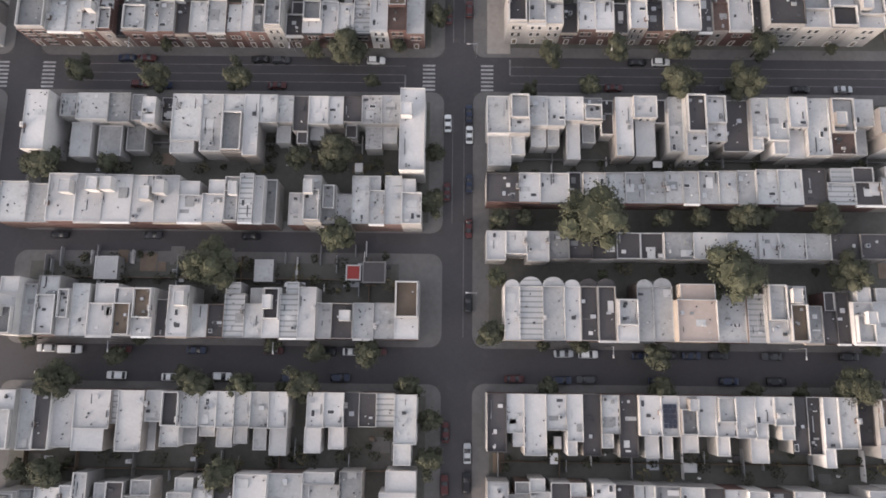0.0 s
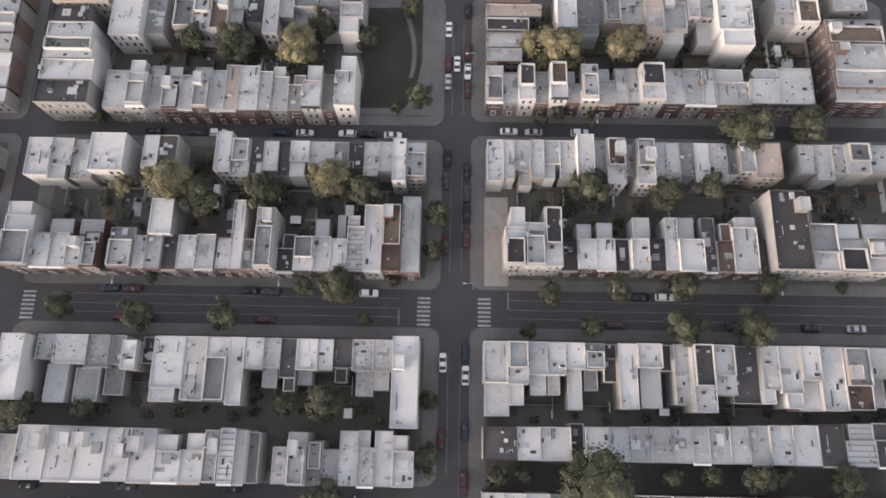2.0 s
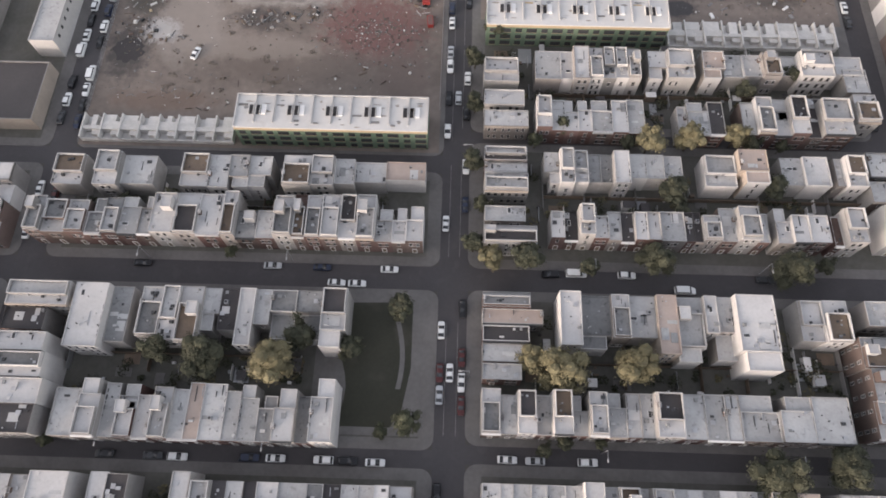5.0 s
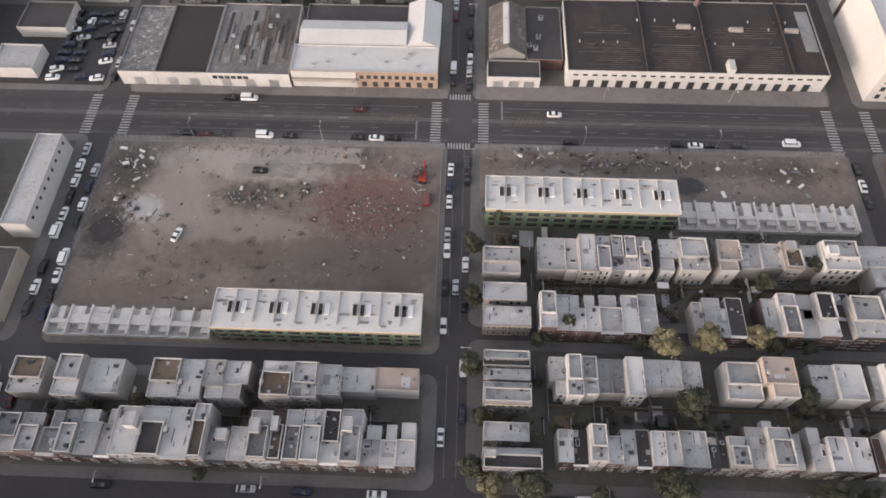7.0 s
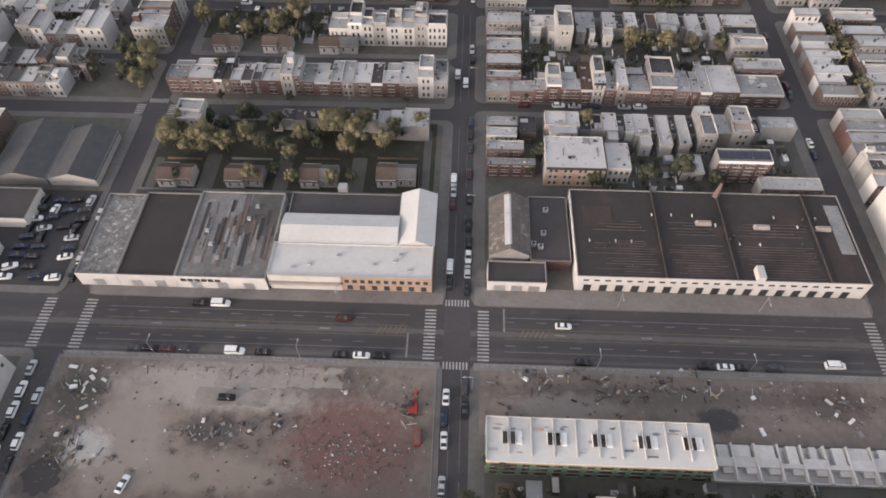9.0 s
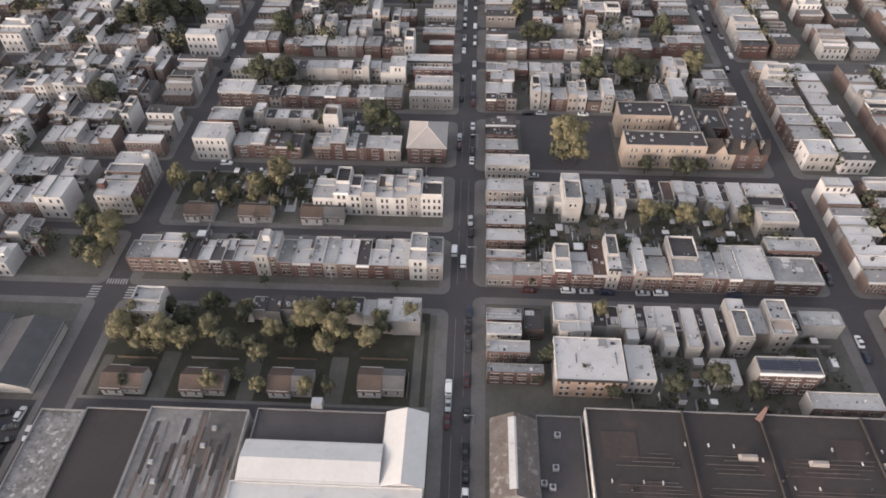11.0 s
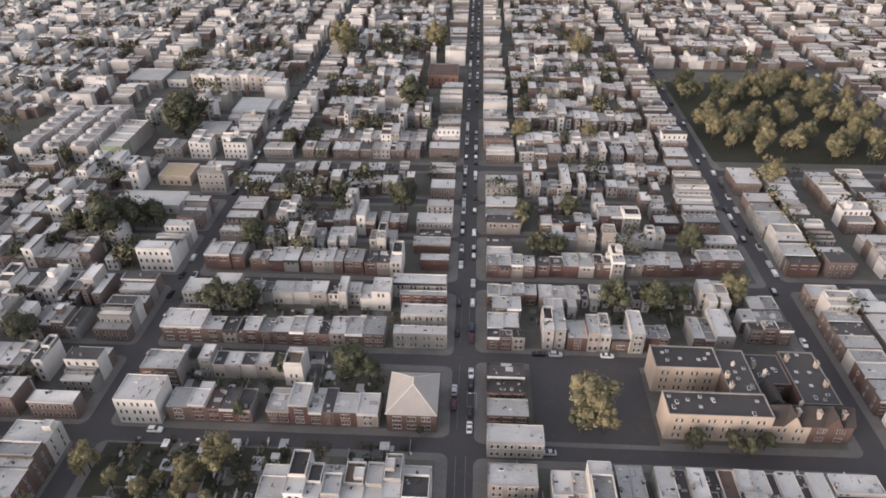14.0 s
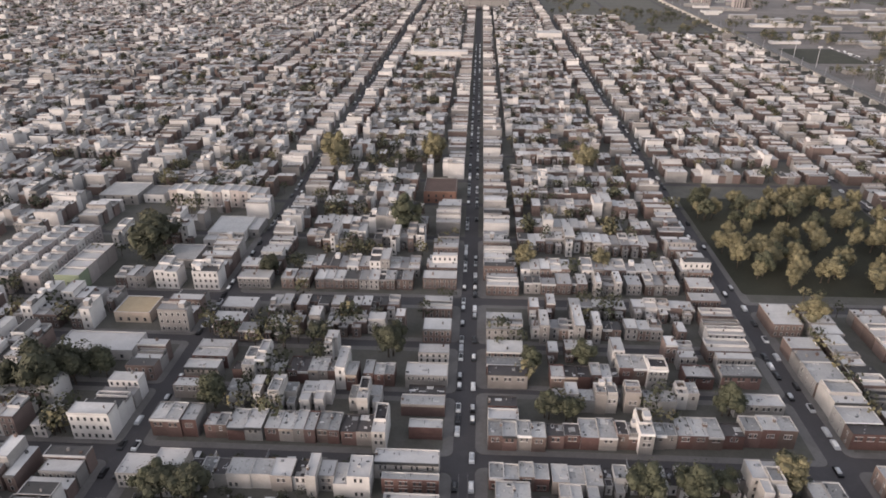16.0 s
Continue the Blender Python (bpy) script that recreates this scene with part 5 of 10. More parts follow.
# west, backs south of the twelfth street
backs([
    (-82.6, 583.4, 4.3, 11.1, 6.0, 'L'),
    (-78.2, 583.4, 4.3, 11.1, 6.0, 'L'),
    (-72.5, 586.5, 5.2, 8.4, 6.0, 'M'),
    (-64.7, 586.1, 4.7, 11.2, 9.3, 'W'),
    (-57.7, 587.4, 5.7, 7.9, 5.6, 'L'),
    (-52.0, 587.4, 5.7, 7.9, 5.6, 'L'),
    (-46.4, 587.4, 5.7, 7.9, 5.6, 'L'),
    (-40.3, 590.7, 7.2, 8.3, 6.0, 'W'),
    (-28.5, 587.4, 4.2, 10.3, 8.8, 'W'),
    (-54.1, 569.8, 4.7, 9.3, 9.3, 'Wr'),
])

# west, beyond the twelfth street
backs([
    (-85.7, 599.5, 4.6, 13.2, 5.3, 'L'),
    (-81.2, 599.5, 4.6, 13.2, 5.9, 'L'),
    (-78.0, 604.9, 2.5, 8.3, 4.3, 'D'),
    (-73.9, 599.2, 5.0, 14.0, 5.6, 'L'),
    (-70.0, 604.3, 5.0, 9.0, 4.6, 'D'),
    (-65.0, 604.3, 5.0, 9.0, 4.3, 'D'),
    (-58.6, 599.9, 5.4, 13.1, 5.6, 'L'),
    (-54.1, 604.6, 3.5, 9.4, 4.3, 'D'),
    (-49.5, 600.4, 4.3, 12.7, 5.3, 'L'),
    (-45.2, 600.4, 4.3, 12.7, 5.6, 'L'),
    (-41.6, 604.8, 3.8, 9.4, 4.6, 'D'),
    (-37.8, 604.8, 3.8, 9.4, 4.0, 'D'),
    (-33.4, 602.2, 4.9, 10.7, 5.6, 'M'),
])

# west, north side of the thirteenth street
block([
    (-87.2, 626.9, 6.1, 10.2, 5.6, 'L'),
    (-81.3, 627.9, 1.1, 8.4, 5.2, 'D'),
    (-80.0, 627.3, 6.2, 9.0, 5.6, 'M'),
    (-71.0, 627.2, 4.5, 9.8, 5.6, 'L'),
    (-66.5, 627.6, 4.5, 9.8, 5.3, 'L'),
    (-61.9, 627.2, 4.5, 9.8, 5.6, 'L'),
    (-57.4, 627.8, 6.9, 9.1, 5.3, 'D'),
    (-50.1, 627.7, 4.7, 10.3, 5.3, 'M'),
    (-45.4, 627.7, 4.7, 10.3, 5.6, 'L'),
    (-40.8, 628.3, 3.2, 9.0, 5.2, 'D'),
    (-37.5, 627.7, 4.5, 10.2, 5.6, 'L'),
    (-32.8, 628.7, 2.9, 9.0, 5.2, 'D'),
    (-29.8, 628.1, 5.1, 10.2, 5.6, 'M'),
])

# west, houses on the western street beyond the tenth street
block([
    (-105.0, 545.2, 14.0, 5.6, 5.6, 'L'),
    (-105.0, 555.5, 13.1, 5.7, 6.0, 'L'),
    (-105.0, 563.7, 13.9, 5.9, 5.6, 'L'),
    (-105.0, 569.7, 13.9, 5.9, 5.6, 'L'),
    (-106.2, 588.3, 13.0, 7.9, 6.0, 'L'),
    (-106.4, 600.3, 14.4, 9.0, 5.6, 'L'),
    (-93.1, 582.4, 7.7, 7.0, 5.2, 'M'),
    (-107.9, 626.2, 15.5, 8.2, 6.0, 'L'),
    (-108.8, 636.1, 12.1, 8.0, 7.4, 'W'),
])

# east, north side of the ninth street
block([
    (10.1, 481.8, 4.3, 4.4, 5.9, 'D'),
    (14.4, 481.8, 4.3, 4.4, 5.6, 'D'),
    (18.8, 481.8, 4.3, 4.4, 5.9, 'D'),
    (10.2, 488.0, 5.6, 8.3, 4.9, 'L'),
    (15.8, 488.0, 5.6, 8.3, 5.2, 'L'),
    (12.2, 497.7, 5.2, 7.3, 5.9, 'L'),
    (17.4, 498.1, 5.2, 7.3, 5.3, 'L'),
    (10.3, 506.8, 4.6, 6.6, 4.9, 'M'),
    (14.9, 506.4, 4.6, 6.6, 4.9, 'L'),
    (19.6, 506.8, 4.6, 6.6, 5.5, 'L'),
    (24.2, 506.8, 4.6, 6.6, 5.2, 'L'),
    (29.3, 482.8, 3.7, 11.6, 9.3, 'Wr'),
    (33.3, 483.2, 3.8, 11.3, 8.6, 'W'),
    (37.9, 482.7, 6.8, 9.8, 5.6, 'L'),
    (44.6, 482.4, 3.9, 10.1, 8.2, 'L'),
    (48.6, 482.8, 3.9, 10.1, 8.2, 'Wr'),
    (53.1, 483.3, 6.6, 7.3, 5.4, 'L'),
    (59.1, 482.1, 4.7, 12.9, 8.8, 'W'),
    (65.2, 484.4, 3.9, 7.0, 5.2, 'M'),
    (69.1, 484.4, 3.9, 7.0, 5.5, 'M'),
    (80.7, 483.9, 3.9, 11.5, 6.0, 'L'),
    (84.6, 483.9, 3.9, 11.5, 6.0, 'M'),
    (88.1, 483.4, 6.2, 14.8, 7.9, 'W'),
    (101.4, 489.2, 4.8, 4.5, 6.2, 'D'),
    (106.2, 489.2, 4.8, 4.5, 6.8, 'D'),
    (111.1, 488.8, 4.8, 4.5, 6.8, 'D'),
    (100.5, 495.1, 4.9, 6.2, 5.6, 'L'),
    (105.4, 494.7, 4.9, 6.2, 5.6, 'M'),
    (110.3, 494.7, 4.9, 6.2, 5.6, 'M'),
    (105.6, 501.9, 5.1, 7.7, 5.6, 'L'),
    (110.7, 501.9, 5.1, 7.7, 5.9, 'M'),
])

# east, backs south of the tenth street
backs([
    (29.6, 500.4, 5.1, 13.0, 5.3, 'L'),
    (34.7, 500.0, 5.1, 13.0, 5.3, 'L'),
    (39.7, 500.0, 5.1, 13.0, 5.6, 'L'),
    (45.8, 506.5, 3.4, 7.2, 3.9, 'D'),
    (48.7, 504.3, 4.2, 9.4, 5.6, 'L'),
    (53.7, 506.9, 4.4, 7.2, 3.9, 'D'),
    (57.6, 504.4, 6.4, 9.5, 5.6, 'L'),
    (65.0, 507.4, 3.2, 7.2, 3.9, 'D'),
    (67.6, 504.9, 4.8, 9.4, 5.6, 'L'),
    (73.5, 507.2, 4.4, 7.5, 3.6, 'D'),
    (78.0, 507.6, 4.4, 7.5, 3.6, 'D'),
    (82.4, 507.2, 4.4, 7.5, 4.2, 'D'),
    (86.8, 507.2, 4.4, 7.5, 4.2, 'D'),
    (88.7, 501.7, 4.8, 12.9, 8.7, 'W'),
    (93.5, 501.7, 4.8, 12.9, 8.4, 'W'),
])

# east, north side of the tenth street
block([
    (10.1, 524.0, 4.8, 7.6, 6.3, 'M'),
    (14.8, 524.0, 4.8, 7.6, 6.0, 'L'),
    (19.6, 524.4, 4.8, 7.6, 6.3, 'L'),
    (24.4, 524.0, 4.8, 7.6, 6.0, 'L'),
    (29.7, 525.4, 5.5, 6.1, 5.6, 'D'),
    (35.2, 525.8, 5.5, 6.1, 5.9, 'D'),
    (40.8, 525.7, 6.0, 9.8, 5.3, 'L'),
    (46.8, 525.7, 6.0, 9.8, 5.6, 'L'),
    (52.7, 526.4, 3.7, 6.9, 6.3, 'D'),
    (56.4, 526.4, 3.7, 6.9, 5.7, 'Dr'),
    (59.4, 524.2, 4.7, 11.9, 8.8, 'Wr'),
    (65.3, 527.1, 3.6, 6.3, 6.0, 'M'),
    (68.9, 527.5, 3.6, 6.3, 5.7, 'M'),
    (72.8, 527.7, 5.0, 9.6, 5.6, 'L'),
    (77.8, 527.7, 5.0, 9.6, 5.6, 'L'),
    (82.7, 527.7, 5.0, 9.6, 5.9, 'L'),
    (87.7, 528.4, 7.0, 6.6, 5.6, 'D'),
    (94.6, 529.5, 5.7, 7.5, 7.4, 'M'),
    (100.3, 529.5, 5.7, 7.5, 7.7, 'L'),
    (106.0, 529.5, 5.7, 7.5, 7.4, 'L'),
])

# east, houses on the main street beyond the tenth street
block([
    (10.2, 533.5, 10.5, 5.5, 5.2, 'W'),
    (10.3, 540.2, 10.1, 5.5, 5.2, 'D'),
    (10.2, 556.6, 14.9, 6.6, 6.0, 'D'),
    (9.8, 564.6, 14.1, 5.2, 5.2, 'M'),
    (9.8, 572.2, 14.5, 8.6, 5.6, 'L'),
    (9.9, 587.7, 15.2, 6.8, 6.0, 'L'),
    (9.9, 594.5, 15.2, 6.8, 6.0, 'L'),
    (10.1, 625.3, 15.0, 6.3, 5.6, 'L'),
    (10.2, 633.1, 14.4, 4.8, 5.2, 'L'),
    (10.2, 639.3, 14.7, 5.0, 5.2, 'L'),
    (10.2, 645.7, 14.5, 4.6, 5.2, 'L'),
    (10.3, 652.3, 14.7, 4.8, 5.2, 'L'),
])

# east, backs south of the eleventh street
backs([
    (33.7, 544.3, 4.0, 6.5, 5.6, 'L'),
    (37.5, 543.0, 4.3, 6.8, 9.1, 'W'),
    (42.5, 544.4, 5.8, 6.2, 5.6, 'L'),
    (48.1, 544.1, 3.9, 7.2, 8.4, 'Wr'),
    (52.0, 544.5, 3.9, 7.2, 8.1, 'Wr'),
    (58.6, 545.0, 5.5, 6.2, 9.1, 'Tr'),
    (65.6, 544.7, 5.6, 6.6, 5.6, 'L'),
    (71.2, 544.7, 5.6, 6.6, 5.6, 'L'),
    (77.5, 547.8, 3.8, 6.3, 7.1, 'Wr'),
    (81.3, 547.8, 3.8, 6.3, 7.4, 'L'),
])

# east, houses on the eastern street beyond the tenth street
block([
    (97.0, 544.5, 17.0, 6.4, 5.6, 'W'),
    (97.2, 560.7, 14.5, 7.1, 6.0, 'M'),
    (99.3, 571.9, 14.0, 4.6, 5.6, 'L'),
    (97.0, 577.1, 16.9, 8.0, 5.6, 'L'),
    (100.3, 588.6, 15.0, 5.1, 6.0, 'L'),
    (100.3, 593.8, 15.0, 5.1, 6.0, 'L'),
    (101.9, 602.6, 13.5, 5.9, 5.6, 'L'),
    (101.3, 615.7, 12.8, 7.4, 5.6, 'L'),
    (103.5, 627.7, 10.9, 9.0, 6.0, 'T'),
    (103.3, 641.9, 10.9, 6.7, 6.0, 'W'),
    (103.3, 648.6, 10.9, 6.7, 6.0, 'W'),
    (84.3, 571.4, 6.9, 5.3, 6.0, 'L'),
    (84.3, 576.7, 6.9, 5.3, 6.0, 'L'),
    (83.6, 559.8, 10.7, 7.4, 5.6, 'L'),
])

# east, north side of the eleventh street
block([
    (33.7, 557.6, 5.3, 7.5, 5.6, 'L'),
    (39.0, 557.8, 4.8, 7.3, 5.4, 'D'),
    (43.8, 557.8, 4.8, 7.3, 5.1, 'D'),
    (48.8, 558.4, 3.8, 8.0, 5.9, 'L'),
    (52.6, 558.4, 3.8, 8.0, 5.6, 'L'),
    (56.5, 559.0, 2.7, 6.4, 5.2, 'D'),
    (59.3, 561.0, 5.4, 9.0, 7.9, 'L'),
    (64.6, 561.0, 5.4, 9.0, 7.9, 'L'),
    (69.7, 559.0, 7.1, 9.5, 8.8, 'Wr'),
    (58.6, 571.0, 4.5, 9.4, 8.8, 'W'),
    (80.1, 576.0, 4.6, 6.9, 8.4, 'W'),
])

# east, backs south of the twelfth street
backs([
    (34.2, 572.2, 4.0, 9.4, 5.2, 'L'),
    (41.2, 574.0, 5.6, 9.0, 5.2, 'L'),
    (46.8, 574.0, 5.6, 9.0, 5.2, 'L'),
])

# east, north side of the twelfth street
block([
    (28.7, 589.9, 3.6, 7.0, 5.2, 'L'),
    (32.0, 586.6, 3.7, 12.9, 9.1, 'Wr'),
    (36.4, 590.2, 3.8, 7.2, 5.5, 'M'),
    (40.2, 589.8, 3.8, 7.2, 5.5, 'M'),
    (43.9, 589.8, 2.6, 6.6, 5.2, 'D'),
    (45.9, 586.6, 4.1, 16.5, 9.6, 'W'),
    (51.2, 590.2, 3.0, 6.6, 5.2, 'D'),
    (53.7, 587.7, 3.4, 11.5, 9.1, 'Wr'),
    (58.1, 590.1, 3.8, 7.1, 5.5, 'D'),
    (62.0, 590.5, 3.8, 7.1, 5.2, 'D'),
    (67.7, 591.2, 5.1, 7.8, 5.9, 'L'),
    (72.8, 590.8, 5.1, 7.8, 5.6, 'L'),
    (77.8, 590.8, 5.1, 7.8, 5.3, 'L'),
    (89.0, 590.8, 3.7, 8.0, 5.2, 'W'),
])

# east, backs south of the thirteenth street
backs([
    (28.6, 600.5, 4.1, 11.6, 7.4, 'W'),
    (36.1, 601.6, 3.8, 12.6, 8.4, 'Wr'),
    (46.5, 604.3, 4.9, 10.8, 5.9, 'L'),
    (51.4, 604.3, 4.9, 10.8, 5.6, 'M'),
    (56.3, 604.3, 4.9, 10.8, 5.6, 'L'),
    (61.2, 604.3, 4.9, 10.8, 5.3, 'L'),
    (66.1, 604.3, 4.9, 10.8, 5.3, 'L'),
    (74.2, 605.2, 5.3, 10.8, 5.6, 'L'),
    (79.5, 604.8, 5.3, 10.8, 5.6, 'L'),
    (84.8, 604.8, 5.3, 10.8, 5.6, 'W'),
    (90.0, 604.8, 5.3, 10.8, 5.6, 'L'),
    (95.3, 604.8, 5.3, 10.8, 5.3, 'L'),
])

# east, north side of the thirteenth street
block([
    (27.7, 627.7, 3.8, 7.3, 5.6, 'D'),
    (31.6, 627.7, 3.8, 7.3, 5.9, 'D'),
    (35.6, 627.1, 6.8, 6.7, 5.6, 'M'),
    (42.7, 627.5, 7.1, 11.2, 5.6, 'L'),
    (50.1, 628.6, 2.1, 7.7, 5.2, 'D'),
    (52.4, 628.0, 4.7, 10.6, 5.6, 'L'),
    (59.8, 627.7, 5.1, 7.9, 5.3, 'L'),
    (64.9, 627.7, 5.1, 7.9, 5.3, 'L'),
    (60.2, 624.8, 2.6, 9.9, 8.8, 'W'),
    (69.2, 625.3, 3.1, 11.0, 8.8, 'W'),
    (75.4, 628.6, 6.8, 9.5, 5.6, 'L'),
    (83.9, 628.5, 4.2, 10.1, 5.6, 'L'),
    (88.1, 628.9, 4.2, 10.1, 5.6, 'M'),
    (92.8, 629.6, 1.8, 7.8, 5.2, 'D'),
    (94.4, 629.0, 5.2, 10.1, 5.6, 'L'),
])

# east, southernmost row
row(-31.3, -1, 'brick', [
    (9.2, 4.8, 6.9, 9.3, 'L'),
    (14, 4.7, 6.9, 9.3, 'M'),
    (18.7, 4.7, 6.9, 10, 'L'),
    (23.4, 4.4, 6.9, 9.2, 'D'),
    (27.8, 4.7, 6.9, 9.2, 'L'),
    (32.5, 5, 7.7, 9.2, 'W'),
    (37.5, 4.2, 6.9, 9, 'D'),
    (41.7, 4.8, 6.9, 8.9, 'L'),
    (46.5, 5.7, 6.9, 8.8, 'M'),
    (52.2, 5.1, 6.9, 8.6, 'L'),
    (57.3, 4.5, 6.9, 8.4, 'D'),
    (61.8, 5, 6.9, 8.2, 'L'),
    (66.8, 4.4, 7.7, 8, 'W'),
    (71.2, 5.6, 6.9, 7.7, 'D'),
])

# east, southernmost row
row(-31.3, -1, 'brick', [
    (76.8, 6.7, 7.7, 8.1, 'W'),
    (83.5, 5.5, 6.9, 6.8, 'M'),
    (89, 4.2, 6.9, 6.4, 'D'),
    (93.2, 4.8, 7.7, 8.4, 'Wr'),
    (98, 5.3, 7.7, 8.6, 'W'),
])

# east, corner houses on the eastern street
block([
    (101.1, 423.8, 17.9, 6.5, 6, 'L'),
    (101.1, 417.4, 17.2, 6.0, 6, 'D'),
    (103.2, 407.4, 12.5, 8.2, 6.9, 'Wr'),
    (102.0, 394.7, 16.6, 6.4, 6.9, 'L'),
    (101.0, 385.1, 15.9, 8.5, 6.9, 'D'),
])

# east, far side of the eastern street
block([
    (131.6, 446.0, 11.0, 9.6, 8.0, 'Wv'),
    (130.2, 457.6, 12.4, 9.8, 6.5, 'Lv'),
    (130.0, 467.6, 12.0, 7.0, 6.8, 'Lv'),
    (130.4, 474.8, 11.4, 6.2, 6.2, 'M'),
    (130.0, 481.2, 12.0, 6.4, 6.6, 'Lv'),
    (130.0, 487.8, 12.4, 7.4, 6.4, 'Dv'),
    (130.0, 495.4, 12.0, 5.6, 6.6, 'Lv'),
    (132.6, 501.2, 10.4, 7.6, 9.0, 'Wr'),
    (130.0, 509.0, 11.6, 7.6, 6.2, 'Lv'),
    (129.8, 530.4, 12.4, 5.4, 6.4, 'Dv'),
    (129.8, 536.0, 12.4, 8.6, 6.8, 'Lv'),
    (130.4, 545.0, 11.4, 12.0, 7.8, 'Wr'),
    (129.8, 557.4, 12.0, 13.2, 6.4, 'Lv'),
    (129.8, 571.0, 11.6, 7.8, 6.2, 'Mv'),
    (129.8, 579.2, 11.2, 8.6, 6.4, 'Lv'),
    (129.8, 596.6, 12.0, 17.0, 6.4, 'W'),
])

# ---- the distant town ----
rf = random.Random(21)
far = Geo()
FARMATS = []
# paler than the near roofs and walls: haze of distance mixed into the colours
for key in "WLMD":
    base = {"W": (0.56, 0.545, 0.535), "L": (0.46, 0.45, 0.443), "M": (0.28, 0.273, 0.272), "D": (0.08, 0.077, 0.077)}[key]
    FARMATS.append(material("distant_roofing_" + {"W": "white", "L": "pale", "M": "grey", "D": "black"}[key], base, None, 0.8, 0.9, 0.1, 0.7, 0.22, island=True))
FARMATS += [material("distant_brick", (0.15, 0.112, 0.102), None, 0.9, 2.0, 0.2, 0.6, 0.3, island=True), material("distant_stucco", (0.26, 0.245, 0.238), None, 0.9, 2.0, 0.2, 0.6, 0.35, island=True), material("distant_white_walls", (0.52, 0.50, 0.49), None, 0.9, 2.0, 0.2, 0.5, 0.15, island=True), GLASS, COPING]

# places kept free for larger buildings, lots and woods
L_HALL, TRI_HALL, FLAT_HALL, CLEARED = (-147, 668, -111, 702), (-156, 641, -132, 667), (-231, 718, -183, 751), (-207, 684, -170, 735)
ORANGE_HALL, APARTMENTS, GREEN_HOUSE, TAN_FLAT, WHITE_HALL, WHITE_ROW, GROVE = (-32, 730, -6, 767), (-236, 612, -192, 673), (-197, 614, -170, 654), (-154, 592, -133, 611), (-165, 565, -128, 583), (-184, 719, -123, 756), (-97, 778, -31, 852)
EXCL = [L_HALL, TRI_HALL, FLAT_HALL, CLEARED, ORANGE_HALL, APARTMENTS, GREEN_HOUSE, TAN_FLAT, WHITE_HALL, WHITE_ROW, (-137, 380, -115, 438)]


def far_house(x0, y0, x1, y1, h, win=False, code=None):
    cx, cy = (x0 + x1) / 2, (y0 + y1) / 2
    if any(a < x1 and x0 < c and b < y1 and y0 < d for a, b, c, d in EXCL) or code is None and -106 < cx < 120 and y0 < 638.5:
        return
    if GROVE[0] < cx < GROVE[2] and GROVE[1] < cy < GROVE[3] and rf.random() < 0.45:
        return
    roof = rf.choices((0, 1, 2, 3), (0.34, 0.41, 0.14, 0.11))[0]
    roof = "WLMD".find(code) if code and code in "WLMD" else roof
    tall = h > 8.8
    wall = rf.choices((4, 5, 6), (0.62, 0.29, 0.09))[0] if not tall else rf.choices((5, 6), (0.35, 0.65))[0]
    top = h + rf.uniform(0.1, 0.45)
    far.box(x0, y0, 0.15, x1, y1, h, wall, roof)
    far.box(x0, y0 - 0.2, h - 0.5, x1, y0 + 0.25, top, rf.choice((wall, wall, 5, 8)), bottom=True)
    far.box(x0, y0 + 0.25, h - 0.3, x0 + 0.2, y1, h + 0.25, rf.choice((5, 8)))
    if tall and rf.random() < 0.3:
        a, b = rf.uniform(x0, max(x0, x1 - 2.6)), rf.uniform(y0 + 1, max(y0 + 1.1, y1 - 3.2))
        far.box(a, b, h, min(x1, a + 2.4), b + 3.0, h + rf.uniform(2.2, 2.9), rf.choice((5, 6, 6)), 0)
        far.box(x0, y1 - 0.3, h, x1, y1, h + 1.1, wall)
        far.box(x1 - 0.2, y0 + 3, h, x1, y1, h + 1.1, wall)
    elif rf.random() < 0.05:
        a, b = rf.uniform(x0, x1 - 2.2), rf.uniform(y0 + 1, max(y0 + 1.1, y1 - 3))
        far.box(a, b, h, a + 2.2, b + 2.8, h + rf.uniform(1.0, 2.4), rf.choice((4, 5, 6)), 0)
    if y0 < 1050 and rf.random() < 0.45:
        # party walls and a walled terrace
        far.box(x1 - 0.2, y0 + 0.25, h - 0.3, x1, y1, h + 0.3, rf.choice((5, 8)))
        if rf.random() < 0.4:
            b = y0 + (y1 - y0) * rf.uniform(0.35, 0.6)
            for q in ((x0, b, x1, b + 0.2), (x0, y1 - 0.2, x1, y1), (x0, b, x0 + 0.2, y1), (x1 - 0.2, b, x1, y1)):
                far.box(q[0], q[1], h, q[2], q[3], h + 1.15, wall if wall > 4 else 8)
    for k in range(rf.choice((1, 1, 2, 3)) if y0 < 1050 else rf.choice((0, 1, 1, 2))):
        a, b, s = rf.uniform(x0, x1 - 0.8), rf.uniform(y0 + 1, max(y0 + 1.1, y1 - 1)), rf.uniform(0.3, 0.9)
        far.box(a, b, h, a + s, b + s, h + rf.uniform(0.4, 1.3), rf.choice((4, 5, 3)))
    if win:
        n, st = max(1, int((x1 - x0) / 2.2)), max(2, int((h + 0.5) / 3))
        for s in range(st):
            for k in range(n):
                wx = x0 + (x1 - x0) * (k + 0.5) / n
                wz = 1.2 + s * (h - 0.6) / st
                for hw, q, e0, e1, m in ((0.56, 0.06, -0.12, 1.6, 8), (0.42, 0.09, 0.0, 1.45, 7)):
                    far.quad((wx - hw, y0 - q, wz + e0), (wx + hw, y0 - q, wz + e0), (wx + hw, y0 - q, wz + e1), (wx - hw, y0 - q, wz + e1), m)


YARDS = []
RICH = [False]


